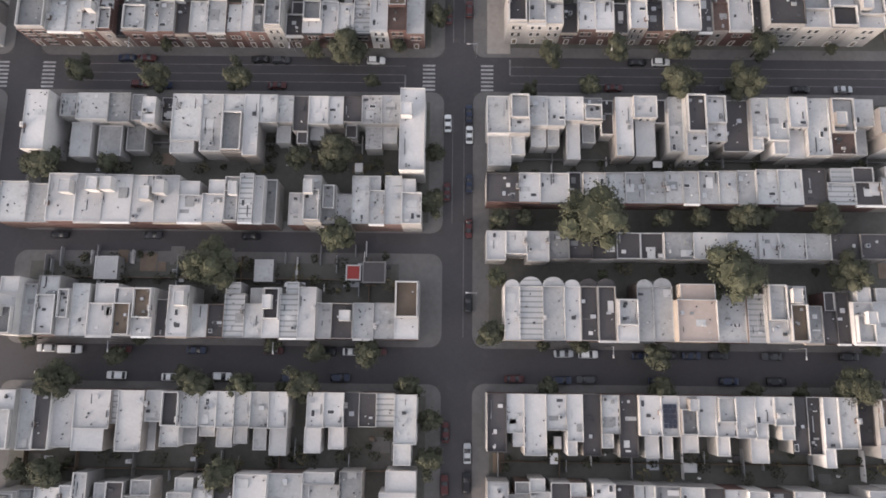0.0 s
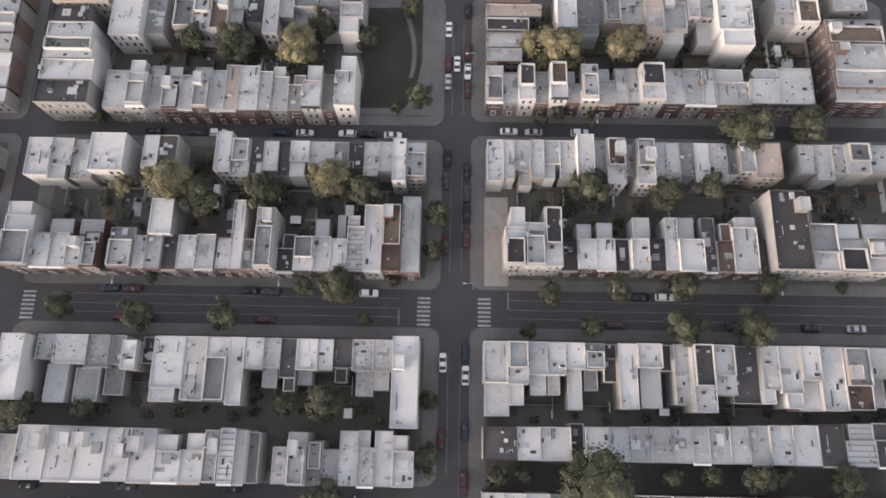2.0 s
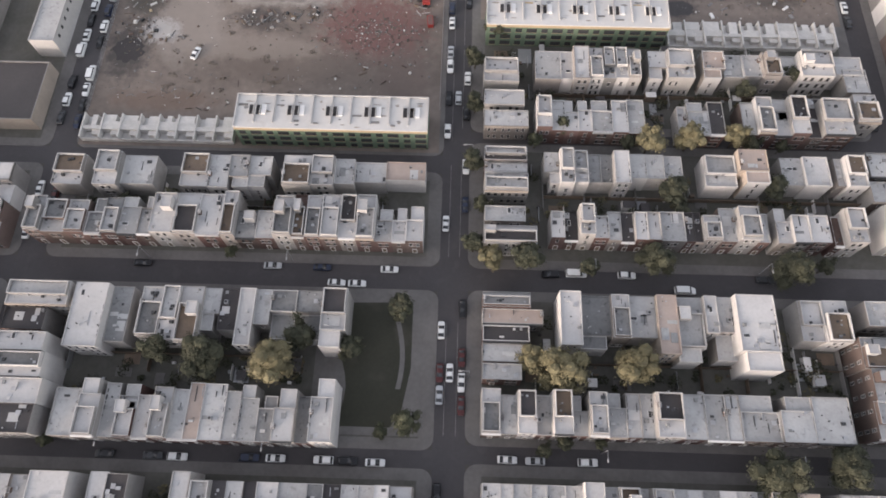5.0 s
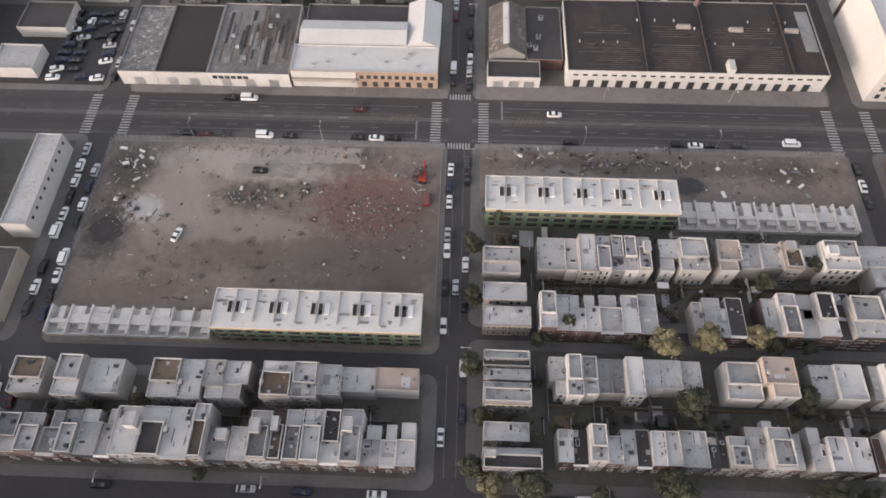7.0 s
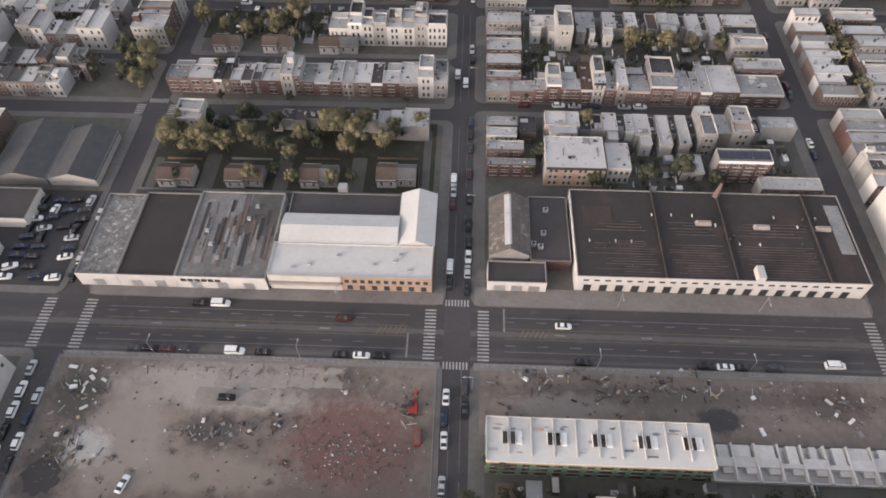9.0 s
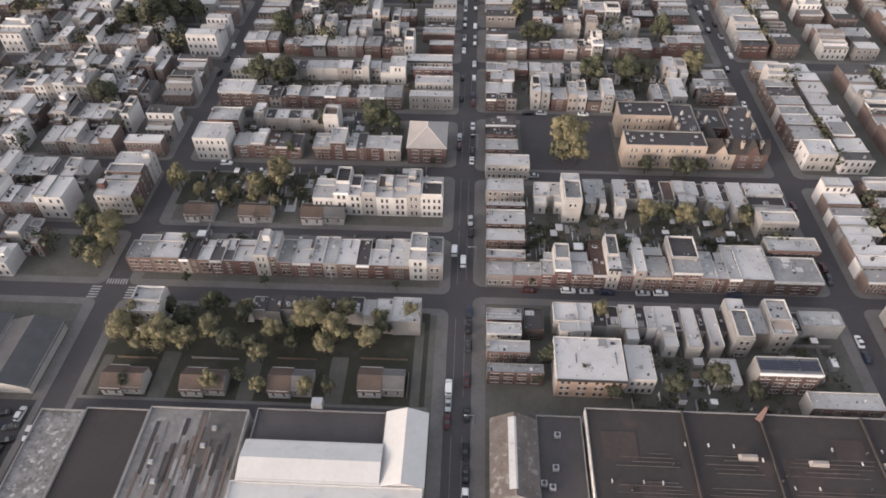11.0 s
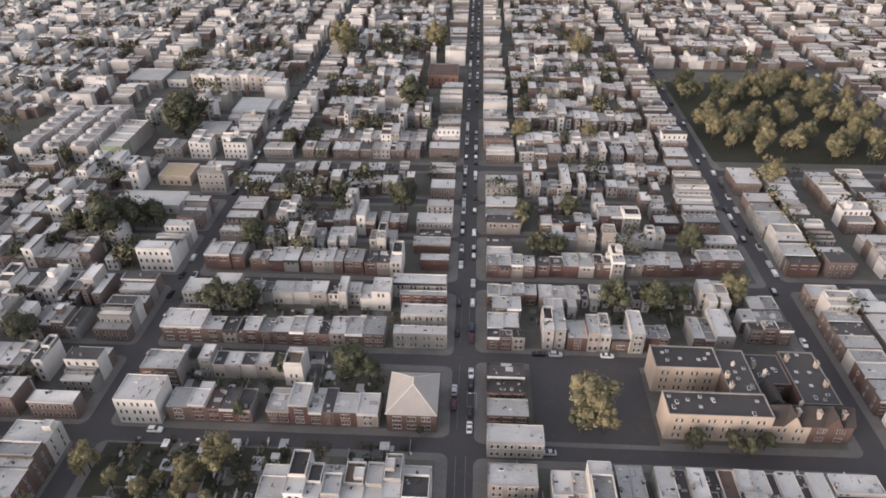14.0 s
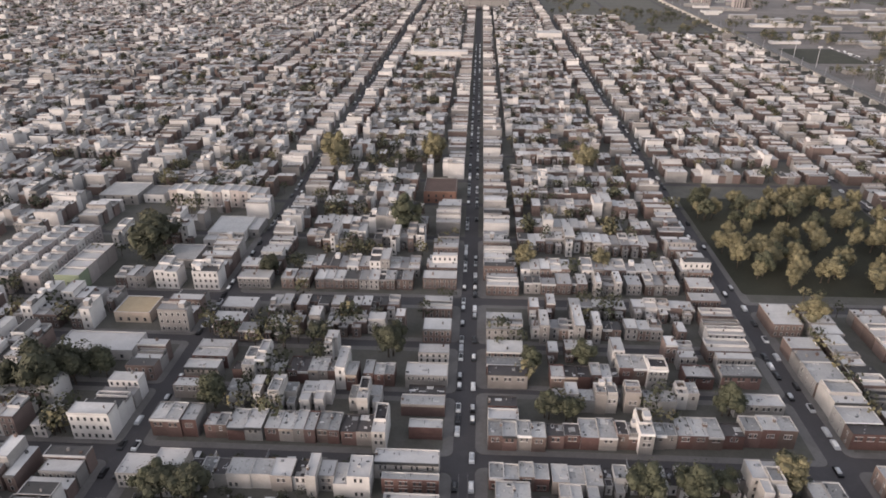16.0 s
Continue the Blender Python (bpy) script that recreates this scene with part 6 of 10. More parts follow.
def far_block(x0, y0, x1, y1, win, ends=True):
    """A block of terraces: rows to the streets, short houses on the ends, yards inside."""
    a, b = x0 + 2.8, x1 - 2.8
    s, n = y0 + 1.9, y1 - 1.9
    dy = n - s
    if ends:
        for e0, e1 in ((a, a + 15), (b - 15, b)):
            yy = s
            while yy < n - 3.5:
                w = rf.uniform(4.2, 6.4)
                h = rf.choice((5.2, 5.8, 6, 6.6, 7.4, 7.8)) + (rf.uniform(2, 4) if rf.random() < (0.4 if RICH[0] else 0.12) else 0)
                if rf.random() > 0.05:
                    far_house(e0 + (0 if e0 == a else rf.uniform(0, 5)), yy, e1 - (0 if e0 != a else rf.uniform(0, 5)), min(n, yy + w - (0.8 if rf.random() < 0.4 else 0)), h, win)
                yy += w
        a, b = a + 18, b - 18
    for south in (True, False):
        xx = a
        base = rf.choice((5.6, 6.0, 6.4, 6.8))
        while xx < b - 3:
            w = rf.uniform(4.0, 5.6)
            if rf.random() < 0.05:
                base = rf.choice((5.4, 5.8, 6.2, 6.6, 7.0))
            if rf.random() > 0.09:
                h = base + rf.uniform(-0.4, 0.4) + (rf.uniform(2.4, 4.6) if rf.random() < (0.34 if RICH[0] else 0.14) else 0)
                d = min(dy * 0.42, rf.uniform(8, 14))
                if south:
                    far_house(xx, s, min(b, xx + w), s + d, h, win)
                    if rf.random() < 0.6:
                        far_house(xx + rf.uniform(0, 1.2), s + d, xx + w - 1.4, s + d + rf.uniform(2, 4), h - rf.uniform(1, 3))
                else:
                    far_house(xx, n - d, min(b, xx + w), n, h, win and rf.random() < 0.4)
                    if rf.random() < 0.6:
                        far_house(xx + rf.uniform(0, 1.2), n - d - rf.uniform(2, 4), xx + w - 1.4, n - d, h - rf.uniform(1, 3), win)
            elif rf.random() < 0.5:
                YARDS.append((xx, s, xx + w, s + 6))
            xx += w
    if dy > 20:
        YARDS.append((a, s + dy * 0.42, b, n - dy * 0.42))


def side_block(x0, y0, x1, y1, win):
    """A block whose rows run along the north-south streets."""
    x = x0 + 2.6
    k = 0
    while x < x1 - 12:
        d = rf.uniform(12.5, 15)
        yy = y0 + 1.9
        base = rf.choice((5.4, 5.8, 6.2, 6.8, 7.4))
        while yy < y1 - 5:
            w = rf.uniform(4.2, 6.6)
            h = base + rf.uniform(-0.4, 0.4) + (rf.uniform(1.4, 4.0) if rf.random() < 0.2 else 0)
            if rf.random() < 0.1:
                base = rf.choice((5.4, 5.8, 6.2, 6.8, 7.4))
            if rf.random() > 0.07:
                near, deep = (0, rf.uniform(-1.5, 4.5)) if k % 2 == 0 else (rf.uniform(-1.5, 4.5), 0)
                far_house(x + near, yy, min(x1 - 2, x + d) - deep, min(y1 - 1.9, yy + w - (0.7 if rf.random() < 0.3 else 0)), h, win)
            yy += w
        if k % 2 == 0:
            YARDS.append((x + d, y0 + 4, x + d + 3, y1 - 4))
        x += d + (4.0 if k % 2 == 0 else 6.0)
        k += 1


def column(x0, x1, y0, y1):
    """One terrace along a north-south street, roof behind roof with few breaks."""
    yy = y0 + 3.6
    base = rf.choice((6.0, 6.4, 6.8))
    while yy < y1 - 5:
        w = rf.uniform(5.0, 9.5)
        h = base + rf.uniform(-0.3, 0.3) + (rf.uniform(1.2, 2.6) if rf.random() < 0.2 else 0)
        if rf.random() > 0.05:
            far_house(x0 + rf.uniform(0, 0.5), yy, x1 - rf.choice((0, 0, 0.6, 2.4)), min(y1, yy + w - rf.choice((0, 0, 0.5))), h, True)
        yy += w


PARK = (131, 640, 262, 753)
cols = sorted(NS + far_left + far_right)
for (a0, a1), (b0, b1) in zip(cols, cols[1:]):
    inner = a1 > -107 and b0 < 121
    near = a1 > -240 and b0 < 243
    lines = later if inner else (WEST if a1 < 0 else EAST_FAR if a1 > 120 else EAST) + later
    lines = [(636.0, 638.0)] + later if inner else lines
    for (c0, c1), (d0, d1) in zip(lines, lines[1:]):
        if d0 - c1 < 14 or (inner and d0 < 530):
            continue
        mid = (c1 + d0) / 2
        cx = (a1 + b0) / 2
        reach = 150 + (mid + 60) * 0.85
        if abs(cx) > reach + 60 or mid < -20:
            continue
        if PARK[0] - 8 < cx < PARK[2] and PARK[1] - 5 < mid < PARK[3] + 5:
            continue
        if not inner and near and (205 < mid < 372 and cx < 0 or 277 < mid < 336):
            continue
        if cx > 330 and mid > 760 or cx > 200 and mid > 1400 or cx > 120 and mid > 1560:
            continue
        if RIGHT[1] - 1 < a1 < RIGHT[1] + 1 and 440 < mid < 630:
            column(144.8, 156.0, c1, d0 - 4)
            column(166.6, 178.5, c1, d0 - 3)
            column(182.0, 193.5, c1, d0 - 3)
            column(204.0, 216.0, c1, d0 - 3)
            column(219.5, 231.0, c1, d0 - 3)
            YARDS.extend([(141.8, c1 + 6, 144.6, c1 + 34), (141.8, c1 + 40, 144.6, d0 - 6), (178.8, c1 + 8, 181.8, d0 - 8), (216.2, c1 + 8, 219.2, d0 - 8)])
            continue
        if a1 > 120 and (mid < 640 or a1 > 230 and mid < 1300):
            side_block(a1, c1, b0, d0, mid < 640)
        else:
            RICH[0] = a1 < -100 and mid < 900
            far_block(a1, c1, b0, d0, mid < 700 and abs(cx) < 300)
for x0, y0, x1, y1, h, code, win in PLOTS:
    far_house(x0, y0, x1, y1, h, win, code)
tagged(new("row_houses_far", far.mesh("row_houses_far", FARMATS)), "endless pale-roofed brick row houses reaching into the haze", "houses", kind="stuff")

# ---- building site, lots, warehouses ----
rs = random.Random(33)
CONCRETE = material("raw_concrete", (0.58, 0.56, 0.535), (0.36, 0.345, 0.33), 0.9, 1.5, 0.25, 0.7, 0.1, bump=0.2)
MEMBRANE = material("new_white_membrane", (0.535, 0.52, 0.502), (0.415, 0.40, 0.388), 0.6, 0.8, 0.15, 0.6, 0.05, spots=0.3, spot_scale=0.35, spot_colour=(0.38, 0.35, 0.33))
RUBBLE = material("red_brick_rubble", (0.185, 0.105, 0.095), (0.115, 0.075, 0.068), 0.98, 2.2, 0.3, 0.9, 0.0, bump=0.8, spots=0.6, spot_scale=1.6, spot_colour=(0.24, 0.20, 0.18))
PALEDIRT = material("pale_dusty_earth", (0.36, 0.325, 0.295), (0.22, 0.195, 0.175), 0.97, 0.7, 0.08, 0.9, 0.0, bump=0.4, spots=0.4, spot_scale=0.2, spot_colour=(0.12, 0.105, 0.095))
SHEATH_TAN = material("bare_sheathing_board", (0.42, 0.33, 0.22), None, 0.8, 2.0, 0.3, 0.5, 0.1)


def new_terrace(x0, y0, x1, y1, h, units, label):
    """A terrace under construction: green sheathing, white roof with low party walls and stair wells."""
    ob = thing("unfinished_terrace", ((x0 + x1) / 2, (y0 + y1) / 2, 0.15), label, "building")
    X, Y = (x1 - x0) / 2, (y1 - y0) / 2
    g = Geo()
    g.box(-X, -Y, 0, X, Y, h, 0)
    part("wall", g, [GREEN], ob, "green sheathed walls with bare openings")
    g = Geo()
    g.box(-X - 0.15, -Y - 0.15, h, X + 0.15, Y + 0.15, h + 0.35, 0, bottom=True)
    part("roof", g, [MEMBRANE], ob)
    g = Geo()
    g.box(-X - 0.05, -Y - 0.12, h - 1.0, X + 0.05, -Y, h - 0.02, 0, bottom=True)
    part("trim", g, [SHEATH_TAN], ob, "pale yellow board band under the roof")
    uw = 2 * X / units
    for k in range(units + 1):
        g = Geo()
        xx = -X + uw * k
        g.box(xx - 0.14, -Y + 1.5 if k not in (0, units) else -Y, h + 0.35, xx + 0.14, Y, h + 0.85, 0)
        part("party_wall", g, [COPING], ob)
        if k % 2 == 1 and k < units:
            for off in (-1.5, 0.35):
                g = Geo()
                # closed black pad between two kerbs paints the shaded depth of the well
                g.box(xx + off, -1.2, h + 0.3, xx + off + 1.15, 1.8, h + 0.5, 1)
                g.box(xx + off - 0.1, -1.3, h + 0.35, xx + off, 1.9, h + 1.15, 0)
                g.box(xx + off + 1.15, -1.3, h + 0.35, xx + off + 1.25, 1.9, h + 1.15, 0)
                part("stair_well", g, [MEMBRANE, ROOF["D"]], ob, "open dark stair well in the roof")
            g = Geo()
            g.box(xx + 1.75, -1.3, h + 0.34, xx + 3.1, 1.9, h + 0.75, 0, bevel=0.05)
            part("hatch_cover", g, [WHITE], ob)
        if k < units:
            for q in range(3):
                # mud and tar smeared on the new roof
                g = Geo()
                a, b = xx + rs.uniform(0.4, uw * 0.5), rs.choice((rs.uniform(Y - 3.2, Y - 1.6), rs.uniform(-Y + 0.5, Y - 3)))
                n, sx, sy = 9, rs.uniform(0.5, 1.7), rs.uniform(0.2, 0.6)
                g.v += [(min(xx + uw - 0.3, a + sx * rs.uniform(0.4, 1) * math.cos(2 * math.pi * e / n) + 0.9), b + sy * rs.uniform(0.4, 1) * math.sin(2 * math.pi * e / n), h + 0.356 + 0.003 * q) for e in range(n)]
                g.f.append(tuple(range(n)))
                g.s.append(0)
                part("tar_smear", g, [rs.choice((PALEDIRT, ROOF["M"], CONCRETE))], ob)
            g = Geo()
            a, b = xx + 0.5, rs.uniform(-Y + 1, Y - 3)
            g.box(a, b, h + 0.35, a + rs.uniform(1, 3), b + rs.uniform(0.3, 0.8), h + 0.5, 0)
            part("timber_bundle", g, [rs.choice((SHEATH_TAN, STUCCO[1], COPING))], ob)
    g = Geo()
    g.box(-X, Y - 0.2, h + 0.35, X, Y, h + 0.95, 0)
    part("rear_parapet", g, [COPING], ob)
    for s in range(3):
        for k in range(14):
            g = Geo()
            cx = -X + 2 * X * (k + 0.5) / 14
            w = 1.5 if k % 2 else 0.9
            z = 0.7 + s * (h - 1.2) / 3
            # flat dark panel on the wall stands in for the shade indoors
            g.box(cx - w, -Y - 0.06, z, cx + w, -Y, z + 1.6, 0, bottom=True)
            g.box(cx - w - 0.12, -Y - 0.1, z - 0.1, cx + w + 0.12, -Y, z, 1, bottom=True)
            part("opening", g, [GLASS, SHEATH_TAN], ob, "dark unglazed window opening")
    return ob


new_terrace(-58.7, 208.6, -5.9, 219.2, 9.2, 10, "unfinished terrace with green sheathing and white membrane roof")
new_terrace(10.1, 246.0, 63.3, 256.8, 9.2, 10, "unfinished green-sheathed terrace with white roof beside bare lot")


def footings(x0, y0, x1, y1, units):
    """Concrete cellar walls waiting for their houses."""
    ob = thing("concrete_foundation", ((x0 + x1) / 2, (y0 + y1) / 2, 0.15), "raw pale concrete cellar walls of unfinished houses", "foundation")
    X, Y = (x1 - x0) / 2, (y1 - y0) / 2
    g = Geo()
    g.box(-X, -Y, 0, X, Y, 0.35)
    part("floor", g, [CONCRETE], ob)
    uw = 2 * X / units
    for k in range(units + 1):
        g = Geo()
        xx = -X + uw * k
        g.box(xx - 0.2, -Y, 0.3, xx + 0.2, Y, 2.7)
        part("cross_wall", g, [CONCRETE], ob)
        if k < units:
            g = Geo()
            back = rs.uniform(-0.2, Y * 0.5)
            g.box(xx + 0.2, -1.2, 0.3, xx + uw - 0.2, back, rs.choice((2.35, 2.35, 1.9)))
            part("deck", g, [CONCRETE], ob, "pale concrete deck")
            g = Geo()
            g.box(xx + 0.2 + rs.choice((0, uw * 0.35)), back, 0.3, xx + uw * rs.uniform(0.6, 0.95), Y - 0.3, rs.uniform(1.6, 2.4))
            part("rear_deck", g, [CONCRETE], ob, "pale concrete deck")
            g = Geo()
            g.box(xx + uw * 0.5, -2.6, 0.3, xx + uw * 0.95, -1.2, 1.7)
            part("stair_block", g, [CONCRETE], ob)
            g = Geo()
            g.box(xx + 0.2, -Y, 0.3, xx + uw - 0.2, -Y + 0.3, 1.5)
            part("front_wall", g, [CONCRETE], ob)


footings(-104.5, 208.6, -61.2, 216.6, 8)
footings(65.0, 246.0, 115.4, 255.2, 9)

# the lots: earth with drifts of red brick, pale dust and dark oil, each with its own ragged shape
def add_drift(m, centre, size, colour, amount, scale):
    """Mixes a ragged drift of another colour into a ground material."""
    n, l = m.node_tree.nodes, m.node_tree.links
    b = n["Principled BSDF"]
    was = b.inputs["Base Color"].links[0].from_socket
    place = n.new("ShaderNodeNewGeometry")
    move = n.new("ShaderNodeMapping")
    move.vector_type = "TEXTURE"
    move.inputs["Location"].default_value = (*centre, 0)
    move.inputs["Scale"].default_value = (*size, 1000)
    l.new(place.outputs["Position"], move.inputs[0])
    dist = n.new("ShaderNodeVectorMath")
    dist.operation = "LENGTH"
    l.new(move.outputs[0], dist.inputs[0])
    ragged = n.new("ShaderNodeTexNoise")
    ragged.inputs["Scale"].default_value, ragged.inputs["Detail"].default_value, ragged.inputs["Roughness"].default_value = scale, 6.0, 0.7
    l.new(place.outputs["Position"], ragged.inputs["Vector"])
    add = n.new("ShaderNodeMath")
    add.operation = "MULTIPLY_ADD"
    l.new(ragged.outputs["Fac"], add.inputs[0])
    add.inputs[1].default_value = -1.9
    l.new(dist.outputs["Value"], add.inputs[2])
    cut = n.new("ShaderNodeMapRange")
    cut.inputs[1].default_value, cut.inputs[2].default_value = -0.35, 0.25
    cut.inputs[3].default_value, cut.inputs[4].default_value = amount, 0.0
    l.new(add.outputs[0], cut.inputs[0])
    mix = n.new("ShaderNodeMix")
    mix.data_type = "RGBA"
    mix.inputs[7].default_value = (*colour, 1)
    l.new(cut.outputs[0], mix.inputs[0])
    l.new(was, mix.inputs[6])
    l.new(mix.outputs[2], b.inputs["Base Color"])


DRIFTS = [((-55, 267), (36, 7), (0.33, 0.30, 0.275), 0.8, 0.22), ((-80, 252), (12, 16), (0.27, 0.235, 0.21), 0.7, 0.12), ((-24, 252), (17, 14), (0.155, 0.085, 0.078), 0.9, 0.35), ((-97, 263), (7, 9), (0.075, 0.07, 0.062), 0.85, 0.3)]
DRIFTS += [((-99, 241), (7, 11), (0.065, 0.06, 0.058), 0.85, 0.3), ((-90, 249), (6, 5), (0.42, 0.40, 0.385), 0.75, 0.5), ((-45, 236), (30, 8), (0.12, 0.098, 0.086), 0.7, 0.15), ((70, 262), (6, 4), (0.055, 0.05, 0.05), 0.85, 0.4), ((60, 268), (60, 3), (0.12, 0.10, 0.09), 0.8, 0.4)]
DRIFTS += [((-85, 223), (16, 4), (0.15, 0.11, 0.09), 0.75, 0.3), ((-30, 268), (18, 5), (0.10, 0.082, 0.075), 0.7, 0.3), ((-60, 254), (9, 5), (0.085, 0.075, 0.07), 0.8, 0.35), ((-14, 232), (8, 14), (0.13, 0.10, 0.09), 0.6, 0.2), ((-60, 243), (22, 5), (0.24, 0.205, 0.18), 0.6, 0.2)]
DRIFTS += [((100, 268), (10, 6), (0.09, 0.078, 0.07), 0.7, 0.3), ((30, 264), (14, 4), (0.25, 0.22, 0.20), 0.7, 0.3)]
for centre, size, colour, amount, scale in DRIFTS:
    add_drift(DIRT, centre, size, colour, amount, scale)
for centre, size, colour, amount, scale in (((0, 285.2), (400, 0.9), (0.13, 0.122, 0.118), 0.65, 0.3), ((0, 277.2), (400, 0.5), (0.115, 0.107, 0.103), 0.6, 0.25), ((0, 281.6), (400, 1.3), (0.055, 0.052, 0.054), 0.6, 0.2), ((0, 290.2), (400, 1.7), (0.058, 0.054, 0.056), 0.6, 0.2), ((-60, 277.6), (40, 1.4), (0.13, 0.117, 0.11), 0.5, 0.3)):
    add_drift(AVENUE, centre, size, colour, amount, scale)
# red hoarding and machine at the corner of the lot
ob = thing("excavator", (-8.5, 262.0, 0.2), "small red tracked excavator on bare earth", "excavator")
for sx in (-0.9, 0.9):
    g = Geo()
    g.box(sx - 0.3, -1.7, 0, sx + 0.3, 1.7, 0.8, 0, bevel=0.12)
    part("track", g, [DARKMETAL], ob)
g = Geo()
g.box(-1.2, -1.5, 0.8, 1.2, 1.6, 1.9, 0, bevel=0.12)
part("engine_deck", g, [RED], ob)
g = Geo()
g.box(-1.1, -0.2, 1.9, 0.0, 1.4, 3.0, 0, bevel=0.12)
part("cab", g, [GLASS], ob)
g = Geo()
g.v += [(0.3, 1.2, 1.6), (0.7, 1.2, 1.6), (0.7, 4.2, 3.6), (0.3, 4.2, 3.6), (0.3, 1.2, 2.1), (0.7, 1.2, 2.1), (0.7, 4.2, 4.0), (0.3, 4.2, 4.0)]
g.f += [(0, 1, 2, 3), (4, 7, 6, 5), (0, 3, 7, 4), (1, 5, 6, 2), (2, 6, 7, 3)]
g.s += [0] * 5
part("boom", g, [RED], ob)
g = Geo()
g.box(0.3, 4.0, 0.6, 0.7, 4.4, 3.9, 0, bottom=True)
part("dipper_arm", g, [RED], ob)
g = Geo()
g.box(0.0, 3.9, 0.0, 1.0, 4.8, 0.8, 0, bottom=True, bevel=0.15)
part("bucket", g, [DARKMETAL], ob)
for k, (x, y, a) in enumerate(((-7.0, 254.0, 0.1),)):
    g = Geo()
    g.box(-0.8, -1.8, 0, 0.8, 1.8, 1.3, 0, bevel=-0.12)
    g.box(-0.7, -1.7, 1.0, 0.7, 1.7, 1.32, 1)
    ob = new("rubbish_skip", g.mesh("rubbish_skip", [RED, RUBBLE]))
    ob.location, ob.rotation_euler = (x, y, 0.2), (0, 0, a)
    tagged(ob, "red steel rubbish skip full of brick rubble", "skip", "skips")
# site fence round the lot, panel by panel
g = Geo()
for q in (0.0, 1.65, 3.34):
    g.box(q, -0.03, 0, q + 0.06, 0.03, 1.9, 0)
for q in (0.15, 1.0, 1.84):
    g.box(0.06, -0.02, q, 3.34, 0.02, q + 0.05, 0, bottom=True)
for q in range(14):
    g.box(0.25 + 0.22 * q, -0.006, 0.2, 0.262 + 0.22 * q, 0.006, 1.84, 0)
PANEL_X = g.mesh("fence_panel", [GREYMETAL])
for name, x0, y0, x1, y1 in (("avenue", -105.0, 274.6, -3.2, 274.6), ("street", -3.0, 222.0, -3.0, 274.0), ("avenue", 9.0, 274.6, 119.0, 274.6), ("west", -105.6, 219.0, -105.6, 274.0)):
    ob = thing("site_fence", (x0, y0, 0.18), "grey wire fence panels round the bare lot", "fence")
    n = int(math.hypot(x1 - x0, y1 - y0) / 3.5)
    for k in range(n):
        o = part("fence_panel", PANEL_X, None, ob)
        o.location, o.rotation_euler[2] = ((x1 - x0) * k / n, (y1 - y0) * k / n, 0), math.atan2(y1 - y0, x1 - x0)


def sheet(name, pts, z, mat, label, category="ground"):
    v = [(x, y, z) for x, y in pts]
    return tagged(new(name, mesh(name, v, [tuple(range(len(v)))], [mat])), label, category, kind="structure")


PAVE2 = material("pale_avenue_paving", (0.225, 0.208, 0.2), (0.145, 0.132, 0.125), 0.9, 0.9, 0.15, 0.85, 0.0, bump=0.15, spots=0.4, spot_scale=0.3, spot_colour=(0.14, 0.125, 0.118))
for x0, y0, x1, y1 in ((-105.5, 294.3, -2.0, 298.0), (7.0, 294.3, 119.6, 300.5), (-105.5, 273.7, -2.2, 275.8), (7.0, 273.7, 119.6, 275.8)):
    slab("pavement_avenue", x0, y0, x1, y1, 0.1, 0.214, PAVE2, 0, "pale worn concrete pavement along the avenue", "pavement")
slab("ground_lot_west", -105.9, 207.6, -2.8, 275.0, 0.12, 0.20, DIRT, 0, "bare brown earth of a cleared lot")
slab("ground_lot_east", 8.6, 256.0, 119.5, 275.0, 0.12, 0.20, DIRT, 0, "bare brown earth of a cleared strip")

APRON = material("stained_concrete_apron", (0.30, 0.27, 0.25), (0.19, 0.168, 0.152), 0.95, 0.8, 0.12, 0.9, 0.0, bump=0.2, spots=0.5, spot_scale=0.3, spot_colour=(0.13, 0.112, 0.10))
ra = random.Random(27)
WEED = material("dry_brown_weed", (0.15, 0.128, 0.104), (0.10, 0.085, 0.068), 0.95, 3.0, 0.5, 0.7, 0.2)
for x0, y0, x1, y1 in ((-62.0, 266.6, -42.5, 273.2), (-42.2, 267.0, -27.5, 273.0), (-66.0, 261.4, -46.0, 266.2)):
    n = 40
    pts = []
    for k in range(n):
        a = 2 * math.pi * k / n
        c, q = math.cos(a), math.sin(a)
        m = max(abs(c), abs(q))
        pts.append(((x0 + x1) / 2 + (x1 - x0) / 2 * c / m + ra.uniform(-0.5, 0.5), (y0 + y1) / 2 + (y1 - y0) / 2 * q / m + ra.uniform(-0.5, 0.3)))
    sheet("ground_apron", pts, 0.206, APRON, "stained concrete apron left on a cleared lot")
for x, y, rx, ry in ((-98.5, 241.5, 5.0, 5.2), (70.5, 262.0, 4.6, 3.4)):
    pts = [(x + rx * math.cos(2 * math.pi * k / 26) * ra.uniform(0.75, 1.1), y + ry * math.sin(2 * math.pi * k / 26) * ra.uniform(0.75, 1.1)) for k in range(26)]
    sheet("ground_ash", pts, 0.209, ROOF["D"], "black spilt ash and tar on bare earth")
